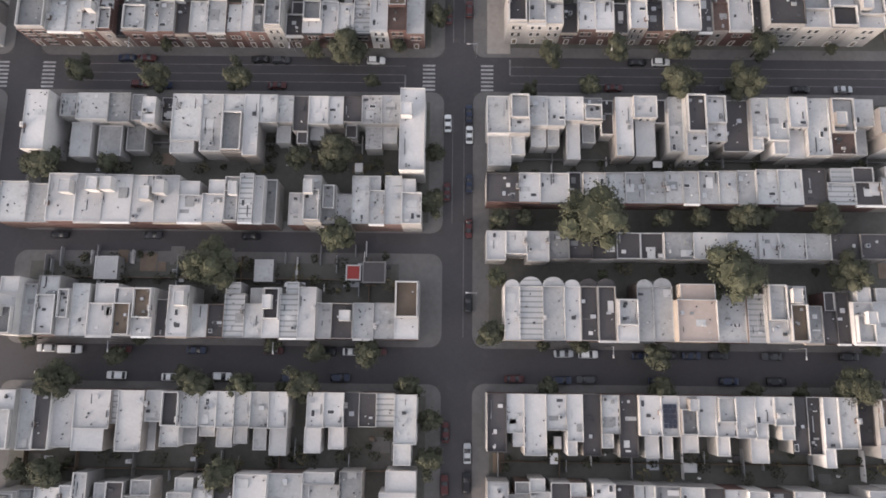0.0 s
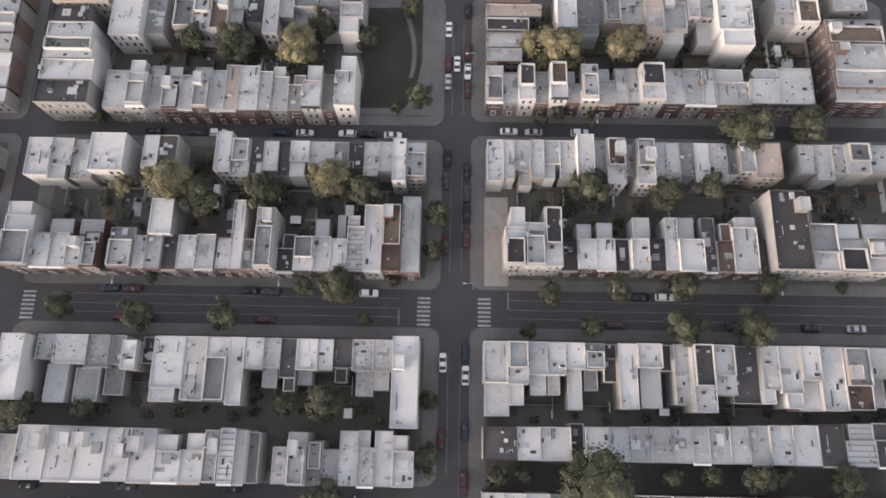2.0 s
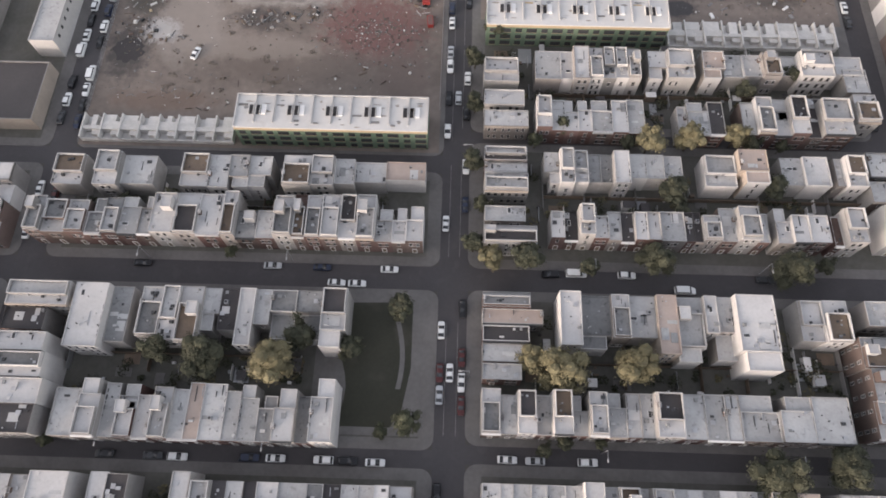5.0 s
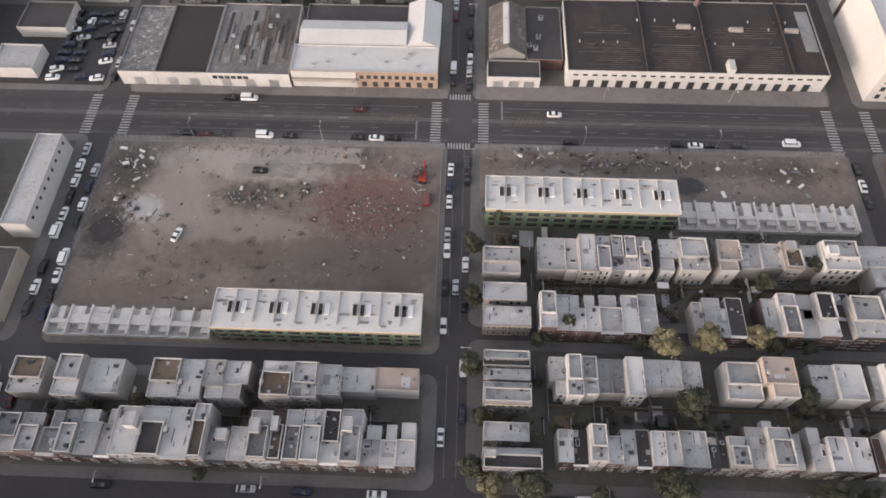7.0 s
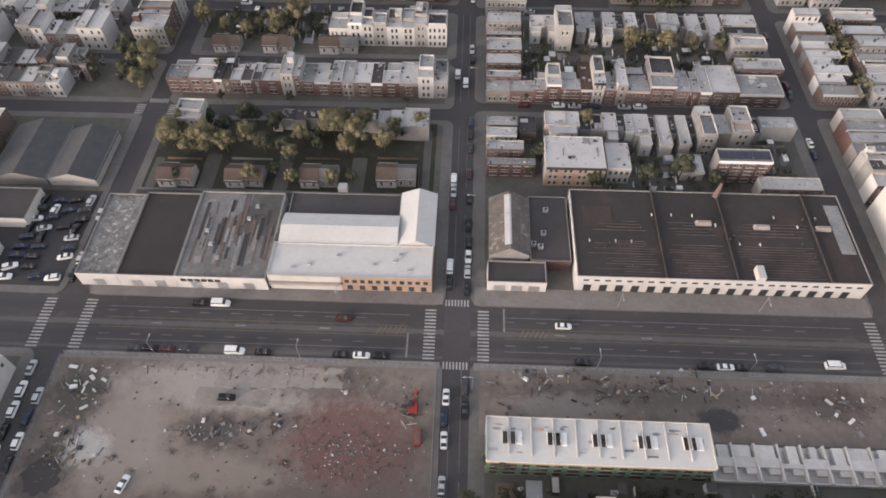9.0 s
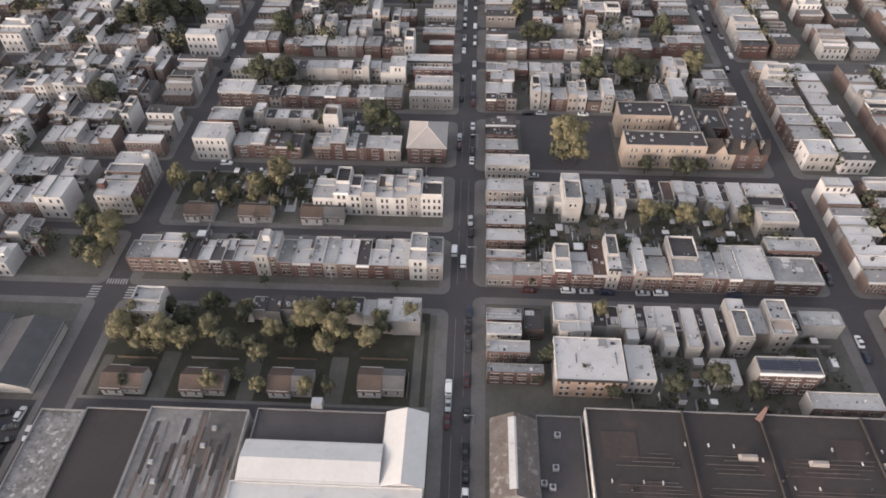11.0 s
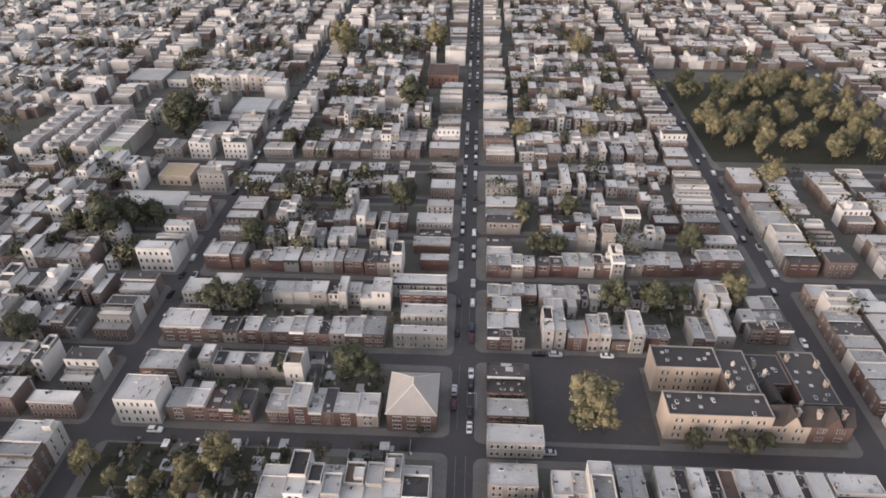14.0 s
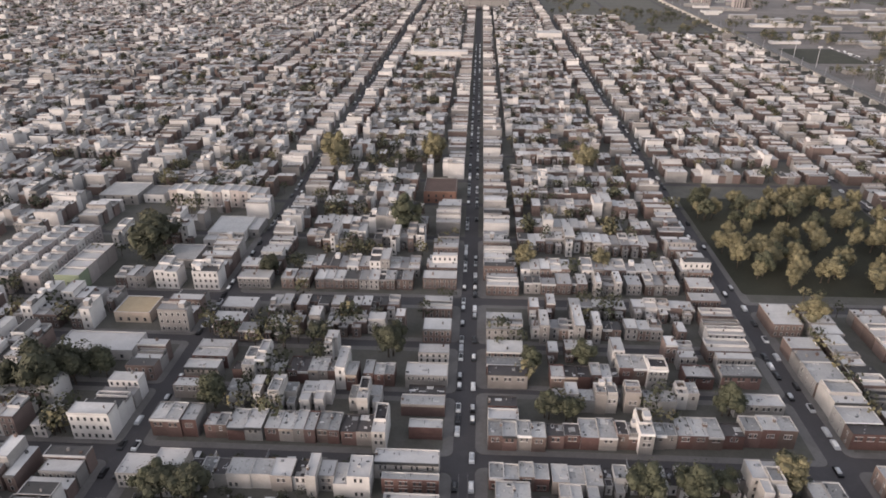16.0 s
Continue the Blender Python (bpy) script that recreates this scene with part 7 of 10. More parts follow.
for k in range(34):
    # tufts of weed on the earth
    x, y = (ra.uniform(-85, -30), ra.uniform(224, 252)) if k < 24 else (ra.uniform(14, 116), ra.uniform(259, 272))
    tuft = Geo()
    for c in range(40):
        a, r = ra.uniform(0, 6.28), 1.5 * math.sqrt(ra.random())
        p, h = (r * math.cos(a), r * 0.7 * math.sin(a)), ra.uniform(0.08, 0.3) * (1.7 - r) * 0.6
        u, v = ra.uniform(-0.2, 0.2), ra.uniform(-0.2, 0.2)
        tuft.quad((p[0] - u, p[1] - v, 0), (p[0] + u, p[1] + v, 0), (p[0] + u * 1.6 + 0.1, p[1] + v * 1.6, h), (p[0] - u * 1.6, p[1] - v + 0.1, h))
    ob = new("weed_tuft", tuft.mesh("weed_tuft", [WEED]))
    ob.location = (x, y, 0.2)
    tagged(ob, "dark brown tuft of dry weed on bare earth", "weed", "weed tufts")
for k in range(26):
    # sheets and boards thrown about near the edges
    x, y = ra.choice(((ra.uniform(-103, -88), ra.uniform(246, 272)), (ra.uniform(12, 116), ra.uniform(267, 273)), (ra.uniform(80, 117), ra.uniform(258, 272))))
    g = Geo()
    l, w = ra.uniform(0.8, 2.4), ra.uniform(0.4, 1.2)
    g.box(-l / 2, -w / 2, 0, l / 2, w / 2, ra.uniform(0.1, 0.5), 0, bevel=0.04)
    ob = new("scrap_sheet", g.mesh("scrap_sheet", [ra.choice((CONCRETE, WHITE, SHEATH_TAN, STUCCO[1]))]))
    ob.location, ob.rotation_euler = (x, y, 0.2), (0, 0, ra.uniform(0, 3.1))
    tagged(ob, "pale board or panel thrown down on bare earth", "scrap", "scrap sheets")

DEBRIS = [CONCRETE, WOOD, WOOD, BRICK[1], STUCCO[1], DARKMETAL, STUCCO[1]]


def heap(x, y, r, n, seed, label):
    """A heap of broken boards, slabs and stones."""
    q = random.Random(seed)
    ob = thing("rubble_heap", (x, y, 0.2), label, "rubble")
    for k in range(n):
        g = Geo()
        a, d = q.uniform(0, 6.28), r * math.sqrt(q.random())
        lx, ly, lz = (q.uniform(1.0, 3.2), q.uniform(0.12, 0.3), q.uniform(0.1, 0.3)) if q.random() < 0.5 else (q.uniform(0.4, 1.6), q.uniform(0.4, 1.3), q.uniform(0.2, 0.6))
        g.box(-lx / 2, -ly / 2, 0, lx / 2, ly / 2, lz, 0, bevel=min(lx, ly) * 0.12)
        o = part("broken_slab" if ly > 0.5 else "broken_board", g, [q.choice(DEBRIS)], ob)
        o.location = (d * math.cos(a) * 1.5, d * math.sin(a) * 0.8, q.uniform(0, 0.15))
        o.rotation_euler = (0, 0, q.uniform(0, 3.14))


for k, (x, y, r, n) in enumerate(((-60, 254, 5, 22), (-47, 256, 4.5, 18), (-98, 250, 5, 18), (-95, 266, 5, 14), (-30, 269, 6, 12), (-14, 262, 4, 10), (20, 271, 6, 16), (34, 270.5, 7, 20), (50, 271, 7, 20), (66, 271.5, 6, 14), (88, 270, 6, 12), (108, 268, 6, 14), (-88, 246, 4, 8), (-72, 222, 5, 6), (-20, 236, 6, 9), (14, 262, 3, 7), (60, 227, 3, 4))):
    heap(x, y, r, n, 100 + k, "scattered heap of broken boards and concrete on bare earth")
# loose stones and weeds over the lots
g = Geo()
for k in range(2100):
    x, y = rs.uniform(-104, -6), rs.uniform(221, 273)
    if rs.random() < 0.35:
        x, y = rs.uniform(12, 117), rs.uniform(258, 274)
    if rs.random() < 0.45:
        x, y = min(-5, rs.gauss(-24, 8)), rs.gauss(250, 5.5)
    s = rs.uniform(0.05, 0.12) if rs.random() < 0.85 else rs.uniform(0.14, 0.34)
    g.box(x - s, y - s * rs.uniform(0.5, 1.5), 0.19, x + s, y + s, 0.2 + s * 0.8, rs.choices((0, 1, 2, 4), (0.3, 0.3, 0.3, 0.1))[0], bevel=s * 0.3)
# broken boards, slabs and scrap lying about in drifts
for cx, cy, rx, ry, n in ((-97, 262, 6, 9, 90), (-95, 248, 7, 6, 80), (-60, 254, 9, 3, 70), (-42, 256, 7, 3, 60), (-55, 271, 40, 1.5, 60), (-22, 251, 12, 8, 110), (-9, 262, 3, 9, 50), (60, 270, 48, 2.5, 130), (100, 266, 12, 4, 50), (-88, 226, 14, 3, 40), (-60, 232, 30, 2, 30)):
    for k in range(n):
        x, y, a = cx + rs.gauss(0, rx * 0.55), cy + rs.gauss(0, ry * 0.55), rs.uniform(0, math.pi)
        if not (-105 < x < -4 or 10 < x < 118) or y > 273.5 or x > 0 and y < 258:
            continue
        l, w, z = (rs.uniform(0.4, 1.4), rs.uniform(0.05, 0.1), rs.uniform(0.24, 0.3)) if rs.random() < 0.35 else (rs.uniform(0.1, 0.3), rs.uniform(0.08, 0.22), rs.uniform(0.25, 0.36))
        ux, uy = math.cos(a), math.sin(a)
        i = len(g.v)
        for zz in (0.19, z):
            g.v += [(x + ux * p * l - uy * q * w, y + uy * p * l + ux * q * w, zz) for p, q in ((-1, -1), (1, -1), (1, 1), (-1, 1))]
        m = rs.choices((0, 1, 2, 3, 4), (0.2, 0.3 if cx == -22 else 0.12, 0.3, 0.3, 0.08))[0]
        for q in ((4, 5, 6, 7), (0, 1, 5, 4), (1, 2, 6, 5), (2, 3, 7, 6), (3, 0, 4, 7)):
            g.f.append(tuple(i + e for e in q))
            g.s.append(m)
tagged(new("loose_stones", g.mesh("loose_stones", [STUCCO[1], BRICK[1], YARD, WOOD, CONCRETE])), "loose stones and tufts strewn over the earth", "stones", kind="stuff")


DARKROOFS = [ROOF["D"], ROOF["M"], ROOF["B"]]


def shed(name, x0, y0, x1, y1, h, roofmat, wallmat, label, gable=0.0, along="x", parapet=0.4):
    """A flat or gabled warehouse with its own walls."""
    ob = thing(name, ((x0 + x1) / 2, (y0 + y1) / 2, 0.15), label, "warehouse")
    X, Y = (x1 - x0) / 2, (y1 - y0) / 2
    g = Geo()
    if not gable:
        ring(g, -X, -Y, X, Y, 0, h + parapet, 0.3, [0] * 4, 1)
        part("wall", g, [wallmat, STUCCO[1] if roofmat in DARKROOFS else COPING], ob)
        g = Geo()
        g.quad((-X + 0.3, -Y + 0.3, h), (X - 0.3, -Y + 0.3, h), (X - 0.3, Y - 0.3, h - 0.1), (-X + 0.3, Y - 0.3, h - 0.1))
        part("roof", g, [roofmat], ob)
    else:
        g.box(-X, -Y, 0, X, Y, h)
        if along == "y":
            for s in (-1, 1):
                g.v += [(-X, s * Y, h), (X, s * Y, h), (0, s * Y, h + gable)]
                n = len(g.v)
                g.f.append((n - 3, n - 2, n - 1))
                g.s.append(0)
        part("wall", g, [wallmat], ob)
        g = Geo()
        e = 0.35
        if along == "y":
            for s in (-1, 1):
                a, b = (s * (X + e), 0.0)
                g.quad((a, -Y - e, h - 0.15), (b, -Y - e, h + gable + 0.05), (b, Y + e, h + gable + 0.05), (a, Y + e, h - 0.15))
                g.quad((a, -Y - e, h - 0.35), (a, Y + e, h - 0.35), (a, Y + e, h - 0.15), (a, -Y - e, h - 0.15))
        else:
            for s in (-1, 1):
                a, b = (s * (Y + e), 0.0)
                g.quad((-X - e, a, h - 0.15), (X + e, a, h - 0.15), (X + e, b, h + gable + 0.05), (-X - e, b, h + gable + 0.05))
        part("roof", g, [roofmat], ob)
    return ob


def openings(ob, x0, x1, y, z, w, h, n, mat, name="window"):
    g = Geo()
    g.box(-w / 2, -0.08, 0, w / 2, 0, h, 0, bottom=True)
    me = g.mesh(name, [mat])
    for k in range(n):
        o = part(name, me, None, ob)
        o.location = (x0 + (x1 - x0) * (k + 0.5) / n, y, z)


SLATE0 = material("rusty_battens", (0.16, 0.135, 0.125), (0.07, 0.057, 0.053), 0.9, 1.0, 0.2, 0.9, 0.2)
OLDROOF = material("weathered_dark_roofing", (0.05, 0.043, 0.042), (0.036, 0.032, 0.032), 0.9, 0.9, 0.05, 0.9, 0.0, spots=0.5, spot_scale=0.12, spot_colour=(0.075, 0.055, 0.05))
PATCHED = material("patched_sheet_roofing", (0.20, 0.19, 0.185), (0.11, 0.105, 0.10), 0.85, 0.8, 0.1, 0.9, 0.0, spots=0.5, spot_scale=0.25, spot_colour=(0.30, 0.29, 0.285))
MOTTLED = material("mottled_gravel_roofing", (0.25, 0.245, 0.24), (0.075, 0.072, 0.07), 0.95, 1.1, 0.45, 1.0, 0.0, spots=0.75, spot_scale=0.6, spot_colour=(0.42, 0.41, 0.40))
WHITEWALL = STUCCO[2]
DARKROOFS += [OLDROOF, PATCHED, MOTTLED]
s1 = shed("mottled_warehouse", -108.8, 297.4, -96.9, 328.3, 5.4, MOTTLED, WHITEWALL, "white-walled warehouse with a mottled gravel roof")
s2 = shed("black_roofed_warehouse", -96.8, 297.4, -79.7, 329.2, 5.4, OLDROOF, WHITEWALL, "white-walled warehouse with a flat black roof")
s3 = shed("patched_warehouse", -79.6, 297.4, -53.2, 330.2, 5.4, PATCHED, WHITEWALL, "white-fronted warehouse with a patched grey striped roof")
for ob_, w in ((s1, 11.9), (s2, 17.1), (s3, 26.4)):
    openings(ob_, -w / 2 + 1.5, w / 2 - 1.5, -15.45 if ob_ is s1 else -15.9 if ob_ is s2 else -16.4, 0.1, 3.0, 3.2, max(1, int(w / 7)), GREYMETAL, "loading_door")
openings(s3, -12, 0, -16.4, 3.4, 1.6, 1.3, 6, GLASS)
for k in range(5):
    g = Geo()
    x = -12 + rs.uniform(0, 24)
    g.box(x, -10 + 5 * k, 5.3, x + 1.3, -8.9 + 5 * k, 6.3, 0, bevel=0.1)
    part("roof_fan", g, [GREYMETAL], s3)
RUSTY = material("rusty_sheet", (0.15, 0.115, 0.10), None, 0.8, 1.5, 0.15, 0.8, 0.0)
g = Geo()
g.box(1.0, -15.9, 5.3, 12.8, 15.9, 5.352, 0)
part("roof_sheet", g, [material("sooty_sheet_roofing", (0.11, 0.105, 0.10), (0.06, 0.056, 0.055), 0.85, 0.8, 0.12, 0.95, 0.0)], s3, "sooty darker half of the roof")
for k in range(44):
    # long sheets laid over one another along the slope
    g = Geo()
    w_, l_ = rs.uniform(0.4, 1.1), rs.uniform(4, 16)
    x, y0 = rs.uniform(-12.6, 11), rs.uniform(-15.6, 15.6 - l_)
    z = 5.36 + 0.004 * k
    g.box(x, y0, 5.3, x + w_, y0 + l_, z, 0)
    part("roof_sheet", g, [rs.choice((ROOF["M"], ROOF["D"], OLDROOF, RUSTY, STUCCO[1], ROOF["M"], RUSTY))], s3)
s4 = shed("white_warehouse", -52.6, 298.2, -5.4, 310.0, 6.6, MEMBRANE, TANBRICK, "two-storey tan brick warehouse with a broad white roof")
openings(s4, -2, 23, -5.9, 3.9, 1.3, 1.5, 11, GLASS)
openings(s4, -2, 23, -5.9, 0.5, 1.6, 2.1, 7, GLASS)
g = Geo()
g.box(-23.6, -6.05, 0, -2.6, -5.9, 6.7, 0)
part("shop_front", g, [WHITEWALL], s4, "white painted shop front")
g = Geo()
g.box(-23.4, -6.9, 3.2, -2.8, -6.05, 4.1, 0, bottom=True)
part("canopy", g, [STUCCO[3]], s4, "long tan canopy")
for k in range(7):
    o = part("roof_hatch", HATCH, None, s4)
    o.location = (rs.uniform(-22, 22), rs.uniform(-4, 5), 6.6)
s5 = shed("white_gabled_hall", -51.0, 310.2, -16.4, 320.6, 7.4, MEMBRANE, WHITEWALL, "long low-gabled white hall with clerestory windows", 1.2, "x")
openings(s5, -17, 17, -5.2, 6.5, 2.6, 0.7, 12, GLASS)
s6 = shed("black_flat_hall", -51.0, 320.8, -16.4, 331.0, 5.2, ROOF["D"], STUCCO[1], "flat black-roofed hall behind the white warehouse")
shed("white_gabled_shed", -15.9, 310.2, -5.4, 330.2, 7.0, MEMBRANE, WHITEWALL, "tall white gabled shed at the street corner", 2.2, "y")
g = Geo()
g.box(-3.0, 5.5, 5.2, 0.0, 8.0, 7.2, 0, bevel=0.1)
part("roof_unit", g, [GREYMETAL], s6)

OLDSLATE = material("old_grey_brown_slate", (0.15, 0.13, 0.12), (0.08, 0.068, 0.062), 0.9, 1.5, 0.25, 0.9, 0.0, spots=0.5, spot_scale=0.5, spot_colour=(0.26, 0.25, 0.24))
e1 = shed("low_black_roofed_shop", 10.6, 299.6, 27.6, 307.2, 4.2, ROOF["D"], WHITEWALL, "low white shop with a flat black roof")
openings(e1, -7.5, 7.5, -3.8, 0.2, 3.2, 2.6, 3, GREYMETAL, "roller_door")
e2 = shed("hipped_shed", 11.2, 308.4, 22.8, 330.0, 6.0, OLDSLATE, STUCCO[1], "old shed with a steep grey and brown roof", 3.4, "y")
g = Geo()
g.quad((-1.6, -9.6, 9.0), (0.0, -9.6, 9.55), (0.0, 9.8, 9.55), (-1.6, 9.8, 9.0))
g.quad((0.0, -9.6, 9.55), (0.5, -9.6, 9.4), (0.5, 9.8, 9.4), (0.0, 9.8, 9.55))
part("ridge_strip", g, [ROOF["L"]], e2, "pale strip along the ridge")
e3 = shed("black_roofed_yard_building", 23.2, 307.4, 35.2, 332.5, 4.4, ROOF["D"], BRICK[3], "low dark-roofed building between warehouse and shed")
for k in range(4):
    o = part("air_conditioner", COOLER, None, e3)
    o.location, o.scale = (rs.uniform(-5, 4), rs.uniform(-9, 9), 4.4), (1.6, 1.6, 1.4)
e4 = shed("large_dark_warehouse", 36.0, 300.6, 118.4, 333.8, 7.0, OLDROOF, WHITEWALL, "long white-walled warehouse with a huge dark weathered roof", parapet=0.25)
openings(e4, -40, 40, -16.6, 5.0, 1.6, 0.7, 26, GLASS)
openings(e4, -40, 38, -16.6, 0.1, 2.2, 3.0, 17, DARKMETAL, "loading_door")
for x in (-16, 4, 30):
    g = Geo()
    g.box(x - 0.2, -16.4, 7.0, x + 0.2, 16.4, 7.8, 0)
    part("fire_wall", g, [OLDROOF], e4)
for x, y in ((-2, 4), (15, 3), (33, 3)):
    g = Geo()
    g.box(x - 2.4, y - 0.8, 6.9, x + 2.4, y + 0.8, 8.2, 0, bevel=0.4)
    part("roof_monitor", g, [BRICK[2]], e4, "dull grey-brown roof monitor")
for k in range(54):
    g = Geo()
    y = -15.4 + 1.15 * (k // 3) * (0.8 if k < 40 else 1.0)
    x0, x1 = ((-38 + 7 * (k % 2), -17), (-14, 3), (6, 29))[k % 3]
    x0, x1 = x0 + rs.uniform(0, 6), x1 - rs.uniform(0, 5)
    g.box(x0, y, 6.95, x1, y + 0.1, 7.09, 0)
    part("roof_batten", g, [SLATE0], e4)
RUSTROOF = material("rust_streaked_roofing", (0.062, 0.047, 0.044), (0.042, 0.034, 0.033), 0.9, 0.8, 0.1, 0.95, 0.0)
for k, (x, y, w_, l_) in enumerate(((-13, -15, 14, 9), (6, -12, 9, 16), (16, -15, 10, 8), (32, -14, 6, 14), (-38, 2, 9, 8), (-30, -10, 6, 7), (20, 4, 8, 6))):
    g = Geo()
    g.box(x, y, 6.9, x + w_, y + l_, 7.01 + 0.006 * k, 0)
    part("roof_patch", g, [RUSTROOF], e4, "rusty brown patch of roofing")
g = Geo()
g.box(36.0, -6.0, 6.9, 40.2, 12.5, 7.08, 0)
part("roof_patch", g, [ROOF["M"]], e4, "grey newer roofing strip")
for k in range(12):
    g = Geo()
    x = -36 + 6.2 * k + rs.uniform(-1, 1)
    y = rs.choice((3.0, 6.5, -4.0))
    g.box(x, y, 6.9, x + 0.22, y + 0.9, 7.5, 0)
    part("roof_light", g, [COPING], e4, "small white roof light")
for k in range(10):
    o = part("vent_pipe", VENT, None, e4)
    o.location, o.scale = (rs.uniform(-38, 38), rs.uniform(-13, 13), 7.0), (1.6, 1.6, 1.6)
g = Geo()
g.box(9.0, -16.9, 7.0, 11.0, -12.6, 9.4, 0)
part("white_parapet_tower", g, [WHITEWALL], e4)
g = Geo()
g.cyl(4.0, 15.2, 6.8, 13.0, 1.2, 4, 0, 0.5)
part("brick_chimney", g, [BRICK[0]], e4, "tapering red brick chimney")

# white block on the eastern street, white building on the western street
TALLWALL = material("weathered_white_render", (0.50, 0.475, 0.455), (0.36, 0.34, 0.325), 0.9, 0.9, 0.06, 0.8, 0.0, bump=0.1, spots=0.4, spot_scale=0.2, spot_colour=(0.40, 0.375, 0.355))
t1 = shed("white_apartment_building", 131.0, 297.0, 158.0, 334.0, 17.0, MEMBRANE, TALLWALL, "tall white apartment building beside the avenue", parapet=0.9)
openings(t1, -12, 12, -18.5, 1.5, 1.5, 1.8, 7, GLASS)
for s in range(1, 5):
    openings(t1, -12, 12, -18.5, 1.5 + 3.2 * s, 1.5, 1.8, 7, GLASS)
t2 = shed("long_white_building", -124.5, 238.0, -117.0, 270.0, 7.0, ROOF["L"], WHITEWALL, "long white building with small square windows")
for k in range(9):
    g = Geo()
    g.box(3.75, -13 + 3.3 * k, 5.0, 3.83, -12.1 + 3.3 * k, 6.0, 0, bottom=True)
    part("window", g, [GLASS], t2)
shed("dark_roofed_workshop", -150, 212.0, -117.5, 232.0, 5.0, ROOF["D"], STUCCO[3], "low workshop with a flat dark roof")
shed("grey_roofed_workshop", -175, 238.0, -140, 268.0, 5.0, ROOF["M"], STUCCO[1], "low workshop with a grey roof")
shed("parking_lot_building", -150.0, 318.0, -133.0, 331.0, 4.0, ROOF["D"], WHITEWALL, "white low building with a dark roof at a car park")
shed("parking_lot_building", -152.0, 299.0, -138.0, 310.0, 4.0, ROOF["L"], WHITEWALL, "white low building with a pale roof at a car park")
FRESH = material("fresh_black_asphalt", (0.058, 0.056, 0.058), (0.042, 0.04, 0.042), 0.9, 1.1, 0.1, 0.8, 0.0)
slab("ground_car_park", -172.0, 296.5, -115.5, 334.0, 0.15, 0.19, FRESH, 0, "dark asphalt car park")
DARKSHINGLE = material("dark_blue_grey_shingles", (0.085, 0.085, 0.09), None, 0.85, 2.0, 0.3, 0.7, 0.0)
shed("dark_gabled_hall", -153.0, 336.0, -134.0, 361.0, 3.4, DARKSHINGLE, STUCCO[1], "long hall with a dark gabled roof and white gable", 2.6, "y")
shed("dark_gabled_hall", -133.4, 336.0, -117.5, 359.0, 3.4, DARKSHINGLE, STUCCO[0], "long hall with a dark gabled roof and white gable", 2.6, "y")

rv2 = random.Random(19)
y = 337.0
while y < 372:
    w = rv2.uniform(4.6, 6.4)
    for x, dx in ((131.0, 15), (149.5, 12)):
        if rv2.random() < 0.85:
            house(x + rv2.uniform(0, 0.8), y, dx + rv2.uniform(-2, 2), w - 0.2, rv2.choice((6, 6.5, 7, 8.6, 9.6)), rv2.choice(("L", "W", "W", "Wr", "D", "M")), -1, "stucco" if rv2.random() < 0.4 else "brick", None)
    y += w
y = 299.0
while y < 333:
    w = rv2.uniform(4.6, 6.4)
    house(161.0, y, 14, w - 0.2, rv2.choice((6, 6.5, 7, 8.6)), rv2.choice(("L", "W", "D", "M")), -1, "brick", None)
    y += w
for x, y, w, d, h, code in ((-172, 337, 15, 9, 8.5, "W"), (-190, 337, 16, 10, 6.5, "L"), (-172, 348, 15, 7, 6, "D"), (-190, 349, 14, 8, 7, "M"), (-172, 357, 14, 8, 7, "L"), (-190, 360, 15, 8, 6.5, "W"), (-176, 299, 13, 9, 6, "L"), (-176, 310, 14, 10, 7, "D"), (-176, 322, 13, 9, 6.5, "W")):
    house(x, y, w, d, h, code, -1, "stucco", None)
# white apartment houses along the western street, with roof terraces
for k in range(3):
    y = 410.5 + 8.5 * k
    house(-128.0, y, 13.2, 8.3, 9.0 + 0.3 * (k % 2), "Lr" if k % 2 else "Lp", -1, "stucco", None, windows=k == 0)
    side_windows(HOUSES[-1], 6.6, -3.8, 3.8, 9.0, False)
# twin houses among the trees
BROWNROOF = material("brown_shingles", (0.105, 0.078, 0.066), None, 0.9, 2.5, 0.3, 0.7, 0.15)
GREYSHINGLE = material("grey_shingles", (0.13, 0.125, 0.125), None, 0.9, 2.5, 0.3, 0.7, 0.15)


def twin(x0, y0, x1, y1):
    ob = thing("twin_house", ((x0 + x1) / 2, (y0 + y1) / 2, 0.15), "pale two-family house with brown and grey shingled gables", "house")
    X, Y = (x1 - x0) / 2, (y1 - y0) / 2
    for s, w0, w1 in ((0, -X, 0.0), (1, 0.0, X)):
        g = Geo()
        yy = Y - 0.6 * s
        g.box(w0, -yy, 0, w1, yy, 3.6)
        for e in (w0, w1):
            g.v += [(e, -yy, 3.6), (e, yy, 3.6), (e, 0, 5.4)]
            n = len(g.v)
            g.f.append((n - 3, n - 2, n - 1))
            g.s.append(0)
        part("wall", g, [STUCCO[0] if s else STUCCO[2]], ob)
        g = Geo()
        for q in (-1, 1):
            g.quad((w0 - 0.3, q * (yy + 0.4), 3.3), (w1 + 0.3, q * (yy + 0.4), 3.3), (w1 + 0.3, 0, 5.55), (w0 - 0.3, 0, 5.55))
            g.quad((w0 - 0.3, q * (yy + 0.4), 3.15), (w1 + 0.3, q * (yy + 0.4), 3.15), (w1 + 0.3, q * (yy + 0.4), 3.3), (w0 - 0.3, q * (yy + 0.4), 3.3))
        part("roof", g, [GREYSHINGLE if s and x0 > -60 else BROWNROOF], ob)
        for k in range(2):
            o = part("window", WINDOWS[0], None, ob)
            o.location = (w0 + (w1 - w0) * (k + 0.5) / 2, -yy, 1.1)
    return ob


